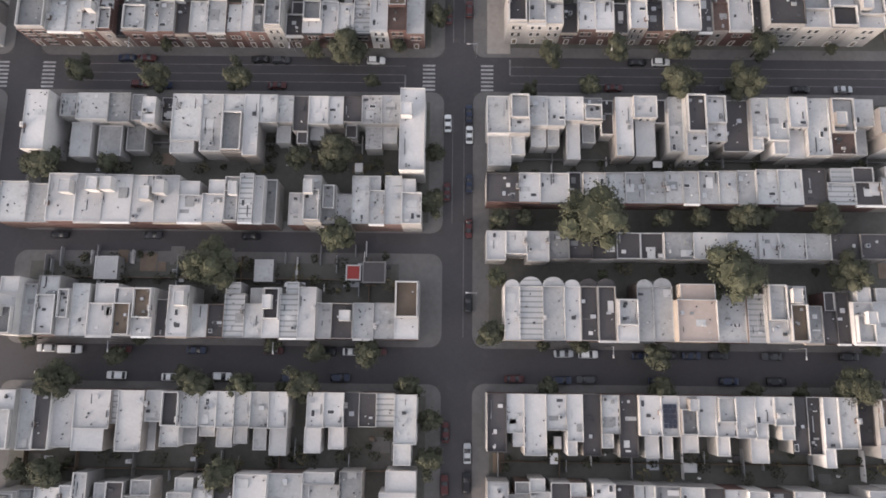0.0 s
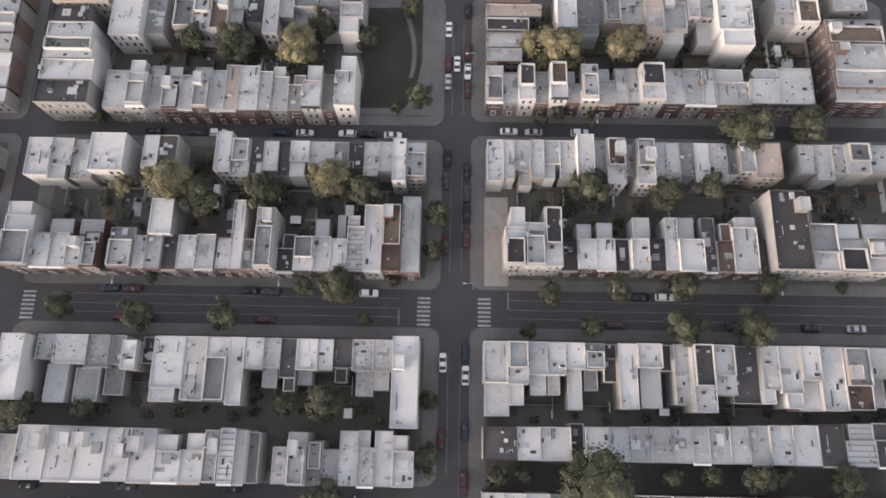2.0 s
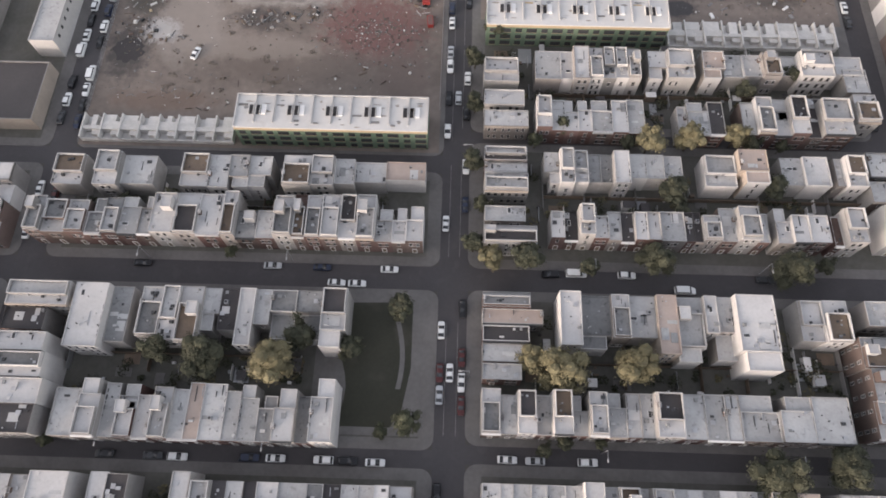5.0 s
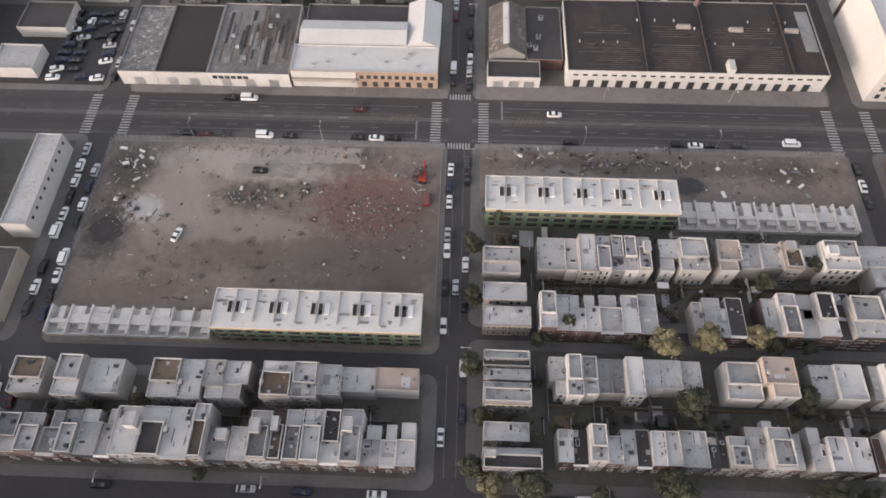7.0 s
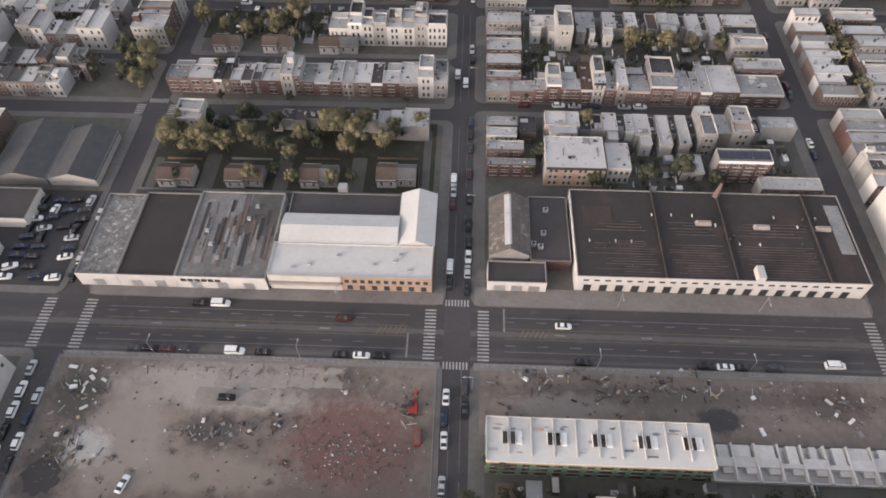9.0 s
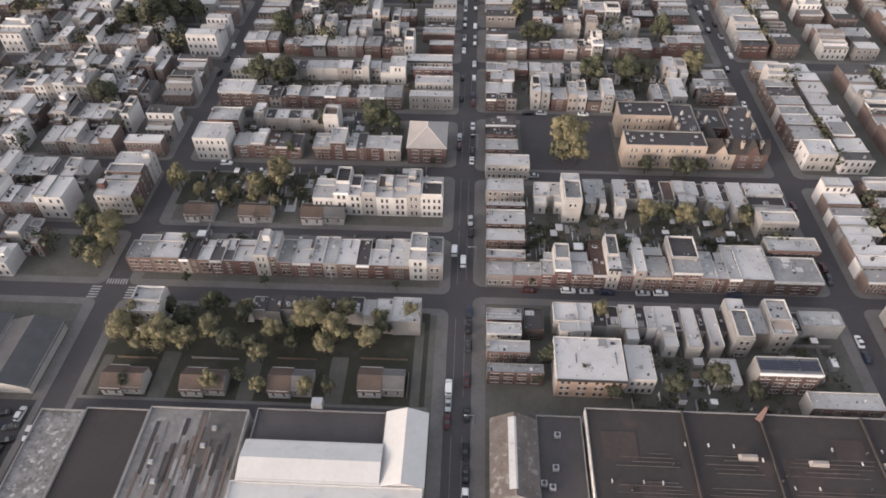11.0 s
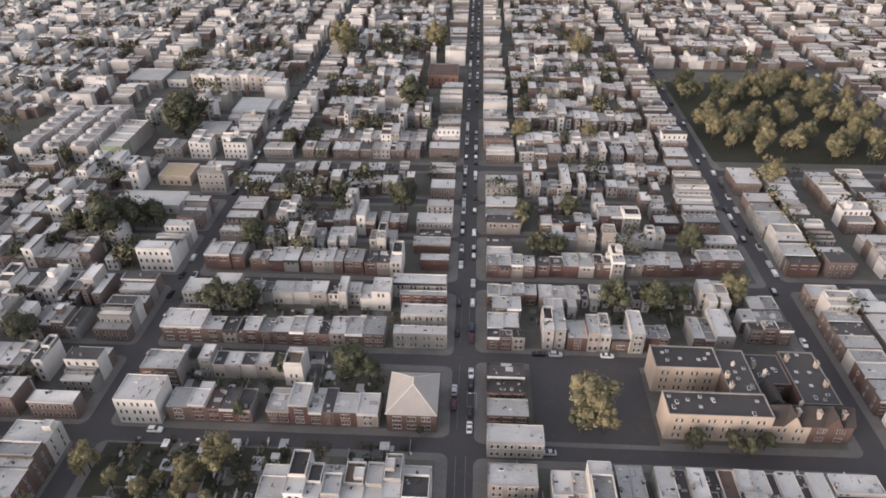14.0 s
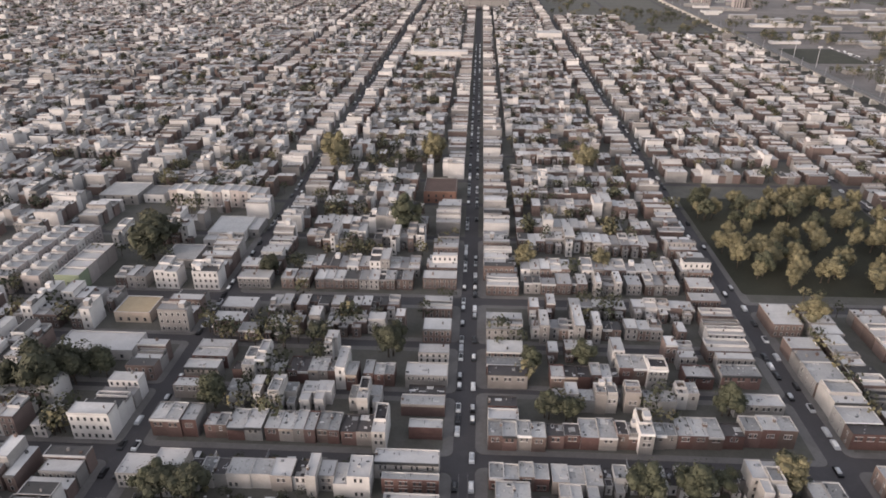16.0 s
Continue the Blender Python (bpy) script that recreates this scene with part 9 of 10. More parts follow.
def trees(cells):
    for x, y, r, kind in cells:
        if LEFT[0] - 0.3 < x < LEFT[1] + 0.3 or MAIN[0] - 0.3 < x < MAIN[1] + 0.3 or RIGHT[0] - 0.3 < x < RIGHT[1] + 0.3:
            continue
        tree(x, y, r, kind)


CARPAINT = [("white", (0.72, 0.72, 0.71)), ("white", (0.74, 0.73, 0.72)), ("silver", (0.42, 0.43, 0.44)), ("black", (0.012, 0.012, 0.014)), ("dark grey", (0.05, 0.052, 0.056)), ("dark blue", (0.02, 0.028, 0.055)), ("dark red", (0.075, 0.02, 0.02)), ("black", (0.015, 0.015, 0.016))]
PAINT = {}
for word, colour in CARPAINT:
    if word not in PAINT:
        PAINT[word] = material(word.replace(" ", "_") + "_car_paint", colour, tuple(c * 0.85 for c in colour), 0.28, 3.0, 0.6, 0.4, 0.0)
TYRE = material("tyre_rubber", (0.02, 0.02, 0.02), None, 0.9, 3.0, 0.5, 0.4, 0.0)


def hull(g, stations, slot=0):
    """A closed body lofted through (x, half width, low z, high z) stations."""
    first = len(g.v)
    for x, w, z0, z1 in stations:
        m = (z0 + z1) / 2
        g.v += [(x, -w * 0.92, z0), (x, -w, m), (x, -w * 0.9, z1), (x, w * 0.9, z1), (x, w, m), (x, w * 0.92, z0)]
    for k in range(len(stations) - 1):
        a, b = first + 6 * k, first + 6 * (k + 1)
        for j in range(6):
            g.f.append((a + j, a + (j + 1) % 6, b + (j + 1) % 6, b + j))
            g.s.append(slot)
    g.f.append(tuple(first + j for j in range(6)))
    g.f.append(tuple(first + 6 * (len(stations) - 1) + j for j in reversed(range(6))))
    g.s += [slot, slot]


CARSHAPE = {
    "saloon": ([(-2.3, 0.72, 0.4, 0.75), (-2.15, 0.86, 0.25, 0.93), (-1.5, 0.91, 0.2, 1.0), (0.9, 0.91, 0.2, 0.98), (1.7, 0.88, 0.22, 0.88), (2.2, 0.78, 0.28, 0.72), (2.32, 0.6, 0.38, 0.62)], [(-1.75, 0.78, 0.95, 1.0), (-1.05, 0.7, 0.95, 1.38), (0.2, 0.7, 0.95, 1.40), (1.1, 0.78, 0.95, 0.99)], (-1.0, 0.15, 0.66, 1.41)),
    "suv": ([(-2.3, 0.8, 0.4, 0.95), (-2.2, 0.92, 0.3, 1.1), (-1.5, 0.95, 0.25, 1.12), (0.9, 0.95, 0.25, 1.1), (1.8, 0.92, 0.27, 1.0), (2.25, 0.82, 0.35, 0.85), (2.35, 0.66, 0.45, 0.75)], [(-2.15, 0.82, 1.08, 1.15), (-1.8, 0.76, 1.08, 1.66), (0.2, 0.76, 1.08, 1.70), (1.0, 0.84, 1.08, 1.12)], (-1.75, 0.15, 0.72, 1.71)),
    "van": ([(-2.7, 0.95, 0.4, 1.5), (-2.6, 1.0, 0.3, 1.55), (1.2, 1.0, 0.3, 1.5), (1.9, 0.98, 0.3, 1.15), (2.6, 0.86, 0.35, 0.95), (2.7, 0.7, 0.45, 0.85)], [(-2.6, 0.93, 1.5, 2.0), (-2.4, 0.9, 1.5, 2.15), (0.9, 0.9, 1.5, 2.15), (1.6, 0.94, 1.1, 1.2)], (-2.5, 0.85, 0.88, 2.16)),
}
CARMESH = {}
for shape, (low, cab, top) in CARSHAPE.items():
    g = Geo()
    hull(g, cab)
    glass = g.mesh("cabin", [GLASS], True)
    gw = Geo()
    n = 10
    lathe = [(0.33, -0.92), (0.33, -0.72), (0.06, -0.7), (0.06, 0.7), (0.33, 0.72), (0.33, 0.92)]
    for r_, e in lathe:
        gw.v += [(r_ * math.cos(2 * math.pi * k / n), e, r_ * math.sin(2 * math.pi * k / n)) for k in range(n)]
    for j in range(len(lathe) - 1):
        gw.f += [(j * n + k, j * n + (k + 1) % n, j * n + n + (k + 1) % n, j * n + n + k) for k in range(n)]
    gw.f += [tuple(range(n)), tuple(reversed(range(5 * n, 6 * n)))]
    gw.s += [0] * (5 * n + 2)
    wheel = gw.mesh("wheel_axle", [TYRE])
    for word, m in PAINT.items():
        g = Geo()
        hull(g, low)
        body = g.mesh("car_body", [m])
        g = Geo()
        g.box(top[0], -top[2], top[3] - 0.06, top[1], top[2], top[3], 0, bevel=0.04)
        roof_ = g.mesh("car_roof", [m])
        CARMESH[shape, word] = (body, glass, roof_, wheel)
rc = random.Random(9)
CARS = []


def car(x, y, angle, word=None, shape=None, z=0.05):
    word = word or rc.choice(CARPAINT)[0]
    shape = shape or rc.choices(("saloon", "suv", "van"), (0.55, 0.38, 0.07))[0]
    if shape == "van":
        word = "white"
    body, glass, roof_, wheel = CARMESH[shape, word]
    ob = new("van" if shape == "van" else "car", body)
    ob.location, ob.rotation_euler = (x, y, z), (0, 0, angle)
    nm = {"saloon": "saloon car", "suv": "tall estate car", "van": "delivery van"}[shape]
    tagged(ob, f"parked {word} {nm} on dark asphalt", "van" if shape == "van" else "car", "parked cars")
    part("cabin", glass, None, ob)
    part("car_roof", roof_, None, ob)
    for wx in (-1.4, 1.4) if y < 90 else ():
        o = part("wheel_axle", wheel, None, ob)
        o.location = (wx, 0, 0.3)
    CARS.append(ob)


def kerb_line(x0, y0, x1, y1, chance, skip=(), jitter=0.2):
    """Cars parked nose to tail along a kerb."""
    d = math.hypot(x1 - x0, y1 - y0)
    a = math.atan2(y1 - y0, x1 - x0)
    s = 4.0
    while s < d - 4:
        x, y = x0 + math.cos(a) * s, y0 + math.sin(a) * s
        if rc.random() < chance and not any(p - 5 < (y if abs(x1 - x0) < 1 else x) < q + 5 for p, q in skip):
            car(x + rc.uniform(-jitter, jitter) * abs(math.sin(a)), y + rc.uniform(-jitter, jitter) * abs(math.cos(a)), a + rc.choice((0, 0, 0, math.pi)) + rc.uniform(-0.02, 0.02))
        s += rc.uniform(5.2, 6.6)


crossW, crossE = WEST, EAST
kerb_line(MAIN[0] + 1.1, -45, MAIN[0] + 1.1, 500, 0.5, crossW)
kerb_line(MAIN[1] - 1.1, -45, MAIN[1] - 1.1, 500, 0.58, crossE)
kerb_line(LEFT[1] - 1.1, 176, LEFT[1] - 1.1, 330, 0.7, crossW)
kerb_line(LEFT[0] + 1.1, 176, LEFT[0] + 1.1, 330, 0.6, crossW)
kerb_line(RIGHT[0] + 1.1, 176, RIGHT[0] + 1.1, 500, 0.35, crossE)
kerb_line(-100, 0.0, -8, 0.0, 0.24)
kerb_line(-100, 6.3, -8, 6.3, 0.32)
kerb_line(-100, 34.2, -8, 34.2, 0.28)
kerb_line(12, 0.3, 112, 0.3, 0.40)
kerb_line(12, 6.2, 112, 6.2, 0.40)
kerb_line(-100, 80.6, -12, 80.6, 0.5)
kerb_line(-90, 73.5, -12, 73.5, 0.42)
kerb_line(20, 80.8, 112, 80.8, 0.45)
kerb_line(20, 73.8, 112, 73.8, 0.42)
kerb_line(-95, 123.5, -8, 123.5, 0.6)
kerb_line(12, 125.0, 112, 125.0, 0.6)
kerb_line(-95, 171.8, -8, 171.8, 0.32)
kerb_line(-32, 167.7, -8, 167.7, 0.48)
kerb_line(12, 171.7, 112, 171.7, 0.32)
kerb_line(30, 168.0, 112, 168.0, 0.24)
for x, y, word, shape in ((-86.4, 276.9, 'dark grey', 'saloon'), (-82.0, 276.9, 'black', 'suv'), (-77.4, 276.9, 'dark red', 'saloon'), (-71.7, 276.9, 'dark grey', 'suv'), (-50.7, 276.9, 'black', 'saloon'), (-29.2, 276.9, 'black', 'saloon'), (-23.6, 276.9, 'white', 'saloon'), (-18.1, 276.9, 'black', 'suv'), (36.6, 276.9, 'black', 'saloon'), (74.7, 276.9, 'white', 'saloon'), (79.4, 276.9, 'black', 'saloon'), (87.7, 277.1, 'dark grey', 'suv'), (69.5, 276.9, 'black', 'suv'), (104.1, 278.3, 'white', 'van'), (-58.5, 276.9, 'white', 'van')):
    car(x, y, 0.0, word, shape)
kerb_line(-80, 376.4, -12, 376.4, 0.16)
kerb_line(20, 380.3, 110, 380.3, 0.24)
kerb_line(12, 438.0, 60, 438.0, 0.24)
kerb_line(12, 480.2, 110, 480.2, 0.24)
kerb_line(-95, 441.2, -12, 441.2, 0.20)
for x, y, a, w, s in ((-72, 292.0, 0, "black", "saloon"), (-66, 292.0, 0, "white", "van"), (32, 288.0, 0, "white", "saloon"), (-30, 288.5, 0, "dark red", "saloon"), (-77.5, 240, 1.3, "white", "saloon"), (-57.5, 263.2, 0, "black", "suv"), (2.0, 145, 1.57, "white", "saloon"), (2.4, 226, 1.57, "silver", "suv"), (-39, 20.5, 1.5, "white", "saloon"), (-35.5, 20.5, 1.57, "white", "saloon"), (-84.5, 21, 1.57, "white", "suv"), (2.6, 392, 1.57, "white", "van")):
    car(x, y, a, w, s, 0.22 if abs(y - 250) < 20 and x < -50 or abs(y - 20.5) < 1 else 0.05)
for k in range(36):
    if rc.random() < 0.82:
        car(-132.5 + 4.9 * (k % 4) + rc.uniform(-0.6, 0.6), 299.0 + 3.75 * (k // 4) + rc.uniform(-0.3, 0.3), (0.25, 3.3, 1.5)[k % 3 if k > 15 else k % 2] + rc.uniform(-0.12, 0.12), rc.choice(("white", "silver", "black", "dark grey", "dark blue")), rc.choice(("saloon", "suv")), 0.2)

# cars further off
g = Geo()
for c0, c1 in NS + far_left[:3] + far_right[:3]:
    for s in (c0 + 1.1, c1 - 1.1):
        y = 505.0
        while y < 1300:
            if rc.random() < (0.6 if c0 == MAIN[0] else 0.36):
                g.box(s - 0.9, y, 0.2, s + 0.9, y + 4.5, 0.95, rc.choice((0, 1, 2, 2, 3, 3)), bevel=0.1)
                g.box(s - 0.75, y + 1.0, 0.95, s + 0.75, y + 3.6, 1.45, rc.choice((0, 1, 2, 3)), bevel=0.25)
            y += 6.2
tagged(new("cars_far", g.mesh("cars_far", [PAINT["white"], PAINT["silver"], PAINT["black"], PAINT["dark grey"]])), "rows of parked cars along the distant streets", "cars", kind="stuff")

# street lamps
g = Geo()
g.cyl(0, 0, 0, 7.6, 0.09, 6, 0, 0.06)
POLE = g.mesh("pole", [GREYMETAL])
g = Geo()
g.box(-0.05, 0, 7.4, 0.05, 2.2, 7.5, 0, bottom=True)
ARM = g.mesh("arm", [GREYMETAL])
g = Geo()
g.box(-0.16, 1.8, 7.33, 0.16, 2.6, 7.48, 0, bottom=True, bevel=0.04)
HEAD = g.mesh("lamp_head", [COPING])


def lamp(x, y, turn):
    ob = thing("street_lamp", (x, y, 0.15), "grey metal street lamp with a single arm", "street lamp", "street lamps")
    ob.rotation_euler[2] = turn
    part("pole", POLE, None, ob)
    part("arm", ARM, None, ob)
    part("lamp_head", HEAD, None, ob)


for k in range(8):
    lamp(MAIN[1] + 0.7, 20 + 62 * k, 1.57)
for y0 in (8.0, 127.0, 173.5, 382.0):
    for x in (-78, -40, 38, 82):
        lamp(x, y0, math.pi)
for x in (-80, -40, 40, 80):
    lamp(x, 83.0, math.pi)
    lamp(x, 275.0, 0)
    lamp(x + 8, 295.0, math.pi)


# ---- painted road lines ----
def bars(name, cells, z, mat, label):
    g = Geo()
    for x0, y0, x1, y1 in cells:
        g.quad((x0, y0, z), (x1, y0, z), (x1, y1, z), (x0, y1, z))
    return tagged(new(name, g.mesh(name, [mat])), label, "road marking", kind="structure")


def crosswalk(x, y0, y1, w=3.2):
    bars("trim_crosswalk", [(x, y0 + 1.1 * k, x + w, y0 + 1.1 * k + 0.5) for k in range(int((y1 - y0) / 1.1))], 0.052, BARLINE, "worn white zebra crossing bars on asphalt")


for x in (-7.0, 8.0):
    crosswalk(x, 72.8, 81.6)
    crosswalk(x, 276.6, 293.8)
for x in (LEFT[0] - 4, LEFT[1] + 1):
    crosswalk(x, 276.6, 293.8)
    crosswalk(x, 72.8, 81.6)
    crosswalk(x, 371.8, 377.4)
for x in (RIGHT[0] - 4, RIGHT[1] + 1):
    crosswalk(x, 276.6, 293.8)
for y, x0, x1 in ((275.0, MAIN[0], MAIN[1]), (295.0, MAIN[0], MAIN[1]), (379.0, LEFT[0], LEFT[1])):
    bars("trim_crossing", [(x0 + 0.9 * k, y - 1.2, x0 + 0.9 * k + 0.45, y + 1.0) for k in range(8)], 0.053, BARLINE, "worn white zebra crossing bars on asphalt")
for x0, x1 in ((LEFT[1] + 8, -11.5), (15.5, RIGHT[0] - 8)):
    bars("trim_lane_line", [(x0, y, x1, y + 0.12) for y in (74.8, 77.0, 79.4)], 0.054, LINE, "thin worn white lane lines")
    bars("trim_lane_line", [(x0, y, x1, y + 0.13) for y in (279.6, 290.4)], 0.054, LINE, "thin worn white lane lines")
    bars("trim_centre_line", [(x0, y, x1, y + 0.17) for y in (283.6, 286.8)], 0.056, YELLOWLINE, "worn yellow turning lane lines")
    bars("trim_lane_dash", [(x0 + 9 * k, y, x0 + 9 * k + 3, y + 0.16) for k in range(int((x1 - x0) / 9)) for y in (281.4, 289.0)], 0.055, LINE, "dashed white lane lines")
    bars("trim_arrow", [(x0 + 14 + 24 * k, 285.0, x0 + 17 + 24 * k, 285.5) for k in range(3)], 0.057, LINE, "white turn arrows")
    bars("trim_stop_line", [(x1 - 0.2, 277.0, x1 + 0.3, 284.6) if x0 < 0 else (x0 - 0.3, 285.8, x0 + 0.2, 293.4)], 0.058, LINE, "white stop line")
    bars("trim_stop_line", [(x1 - 0.2, 72.8, x1 + 0.2, 77.0) if x0 < 0 else (x0 - 0.2, 77.2, x0 + 0.2, 81.4)], 0.058, LINE, "white stop line")
    g = Geo()
    for k in range(6):
        xx = (x1 - 9 + 1.4 * k) if x0 < 0 else (x0 + 4 + 1.4 * k)
        g.quad((xx, 284.2, 0.059), (xx + 0.4, 284.2, 0.059), (xx + 1.6, 286.5, 0.059), (xx + 1.2, 286.5, 0.059))
    tagged(new("trim_hatching", g.mesh("trim_hatching", [YELLOWLINE])), "worn yellow hatched road marking", "road marking", kind="structure")
bars("trim_bike_line", [(MAIN[0] + 2.2, y, MAIN[0] + 2.32, y + 28) for y in (38, 86, 130, 176, 212, 240, 300, 340, 382, 408, 446, 485)], 0.054, LINE, "thin white line along the parking lane")
bars("trim_bike_line", [(MAIN[1] - 2.3, y, MAIN[1] - 2.18, y + 28) for y in (10, 40, 86, 130, 176, 216, 246, 300, 340, 384, 408, 444, 485)], 0.054, LINE, "thin white line along the parking lane")

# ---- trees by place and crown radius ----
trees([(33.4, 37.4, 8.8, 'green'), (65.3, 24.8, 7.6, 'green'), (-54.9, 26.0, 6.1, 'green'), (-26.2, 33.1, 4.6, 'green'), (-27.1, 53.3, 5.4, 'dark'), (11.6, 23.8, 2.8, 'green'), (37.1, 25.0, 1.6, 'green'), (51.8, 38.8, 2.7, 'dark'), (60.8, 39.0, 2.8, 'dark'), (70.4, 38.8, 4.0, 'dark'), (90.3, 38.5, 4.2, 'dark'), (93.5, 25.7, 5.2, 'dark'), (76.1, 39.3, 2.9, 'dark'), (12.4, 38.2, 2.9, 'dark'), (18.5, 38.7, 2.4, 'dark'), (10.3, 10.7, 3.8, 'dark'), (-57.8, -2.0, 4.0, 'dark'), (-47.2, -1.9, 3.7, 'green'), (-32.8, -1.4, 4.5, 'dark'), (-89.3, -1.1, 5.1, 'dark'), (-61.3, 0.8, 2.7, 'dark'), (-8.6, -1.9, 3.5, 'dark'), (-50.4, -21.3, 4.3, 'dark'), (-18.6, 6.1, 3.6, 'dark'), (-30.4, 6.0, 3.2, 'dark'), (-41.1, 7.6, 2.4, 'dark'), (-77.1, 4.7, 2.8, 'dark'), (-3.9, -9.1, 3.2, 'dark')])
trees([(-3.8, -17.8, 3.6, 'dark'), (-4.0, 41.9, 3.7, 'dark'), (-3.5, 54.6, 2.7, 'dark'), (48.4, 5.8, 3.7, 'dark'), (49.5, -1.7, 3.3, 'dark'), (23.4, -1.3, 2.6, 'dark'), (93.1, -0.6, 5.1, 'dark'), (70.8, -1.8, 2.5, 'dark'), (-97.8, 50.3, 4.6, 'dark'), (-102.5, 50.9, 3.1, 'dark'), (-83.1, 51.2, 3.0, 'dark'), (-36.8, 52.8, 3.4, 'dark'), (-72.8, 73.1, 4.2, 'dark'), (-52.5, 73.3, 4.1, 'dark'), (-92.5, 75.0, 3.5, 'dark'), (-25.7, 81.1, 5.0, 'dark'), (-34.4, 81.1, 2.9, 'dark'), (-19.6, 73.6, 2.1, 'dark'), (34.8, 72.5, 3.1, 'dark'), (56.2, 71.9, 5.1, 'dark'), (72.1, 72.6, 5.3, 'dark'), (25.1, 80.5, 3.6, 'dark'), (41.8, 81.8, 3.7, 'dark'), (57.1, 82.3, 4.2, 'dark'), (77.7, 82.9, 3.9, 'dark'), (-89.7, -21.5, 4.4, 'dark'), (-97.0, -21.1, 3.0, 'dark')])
trees([(-69.0, 106.3, 6.5, 'gold'), (-82.0, 106.3, 3.3, 'gold'), (-29.6, 107.8, 5.7, 'gold'), (-61.4, 102.5, 5.0, 'dark'), (-46.1, 104.0, 5.5, 'dark'), (-21.0, 104.8, 4.7, 'dark'), (-2.7, 99.8, 3.7, 'dark'), (-3.1, 90.5, 3.2, 'dark'), (34.9, 106.8, 6.1, 'dark'), (54.4, 106.1, 4.9, 'dark'), (65.8, 108.0, 4.3, 'dark'), (74.7, 122.7, 6.3, 'dark'), (91.4, 125.2, 5.5, 'dark'), (24.3, 127.0, 2.1, 'dark'), (-91.6, 126.0, 1.9, 'green'), (-7.9, 132.0, 4.0, 'green'), (-10.5, 159.6, 4.0, 'dark'), (-13.8, 130.2, 2.0, 'green')])
trees([(-39.4, 145.1, 6.2, 'gold'), (-34.4, 151.6, 4.4, 'dark'), (-22.1, 149.3, 3.5, 'dark'), (27.9, 145.2, 6.8, 'gold'), (21.6, 147.3, 4.1, 'gold'), (46.0, 146.7, 5.8, 'gold'), (11.8, 174.1, 4.0, 'gold'), (20.7, 174.2, 4.6, 'dark'), (53.3, 173.8, 5.2, 'dark'), (87.3, 172.0, 5.5, 'dark'), (-57.2, 146.2, 5.7, 'dark'), (-68.9, 147.7, 4.4, 'dark'), (7.0, 202.3, 3.4, 'dark'), (7.2, 177.7, 3.6, 'dark'), (36.9, 172.4, 2.9, 'dark'), (-102.0, 148.9, 1.9, 'dark')])
trees([(31.2, 214.5, 3.2, 'green'), (55.1, 209.1, 4.7, 'gold'), (66.2, 210.3, 4.5, 'gold'), (79.0, 211.6, 3.9, 'gold'), (13.4, 247.8, 3.5, 'dark'), (7.2, 221.3, 3.2, 'dark'), (7.0, 237.1, 3.4, 'dark'), (59.8, 193.9, 4.3, 'dark'), (62.0, 188.6, 2.9, 'dark'), (87.3, 196.0, 3.7, 'dark'), (84.0, 227.4, 3.2, 'dark'), (98.0, 233.6, 3.1, 'dark'), (-86.2, 188.5, 2.1, 'dark'), (9.2, 189.6, 2.7, 'dark')])
trees([(-109.5, 362.2, 4.5, 'gold'), (-110.7, 351.2, 4.4, 'gold'), (-111.7, 345.5, 4.0, 'green'), (-97.5, 355.1, 5.0, 'gold'), (-85.8, 353.6, 5.4, 'gold'), (-71.7, 356.9, 4.2, 'gold'), (-73.9, 366.7, 4.0, 'dark'), (-53.0, 357.4, 3.8, 'gold'), (-42.2, 361.0, 5.3, 'gold'), (-34.1, 357.4, 4.6, 'gold'), (-24.4, 355.3, 4.0, 'gold'), (-31.3, 366.2, 3.4, 'dark'), (-66.8, 339.5, 3.3, 'gold'), (-53.3, 338.9, 2.5, 'gold'), (-39.9, 339.3, 2.5, 'gold'), (-113.7, 394.5, 5.9, 'green'), (-121.0, 397.0, 4.6, 'green'), (44.7, 369.1, 3.1, 'gold'), (66.2, 413.1, 4.5, 'gold'), (72.5, 412.6, 3.6, 'green'), (78.6, 411.3, 4.5, 'gold'), (89.3, 412.8, 3.4, 'gold'), (100.5, 415.7, 3.0, 'green'), (-65.7, 427.4, 5.9, 'gold'), (-74.0, 424.2, 3.7, 'gold'), (-106.7, 430.0, 3.8, 'gold'), (-63.5, 362.8, 3.5, 'dark'), (-46.8, 354.1, 2.6, 'dark')])
trees([(-80.2, 361.2, 3.5, 'dark'), (-90.4, 393.5, 3.1, 'dark'), (28.4, 352.5, 2.9, 'dark'), (24.4, 345.2, 2.1, 'dark'), (107.7, 401.6, 3.2, 'dark'), (-95.4, 360.8, 4.4, 'gold'), (-78.2, 353.0, 3.8, 'gold'), (-65.2, 353.2, 3.8, 'dark'), (-57.6, 352.2, 3.4, 'dark'), (-37.2, 352.5, 3.7, 'gold'), (-21.0, 359.7, 3.3, 'dark'), (-107.9, 369.6, 4.2, 'green'), (-93.2, 366.8, 3.7, 'dark'), (-87.1, 365.6, 3.2, 'dark'), (-59.4, 342.5, 2.2, 'dark'), (-91.1, 339.4, 2.3, 'dark'), (-33.6, 339.5, 2.5, 'dark'), (-107.8, 334.2, 2.3, 'green')])
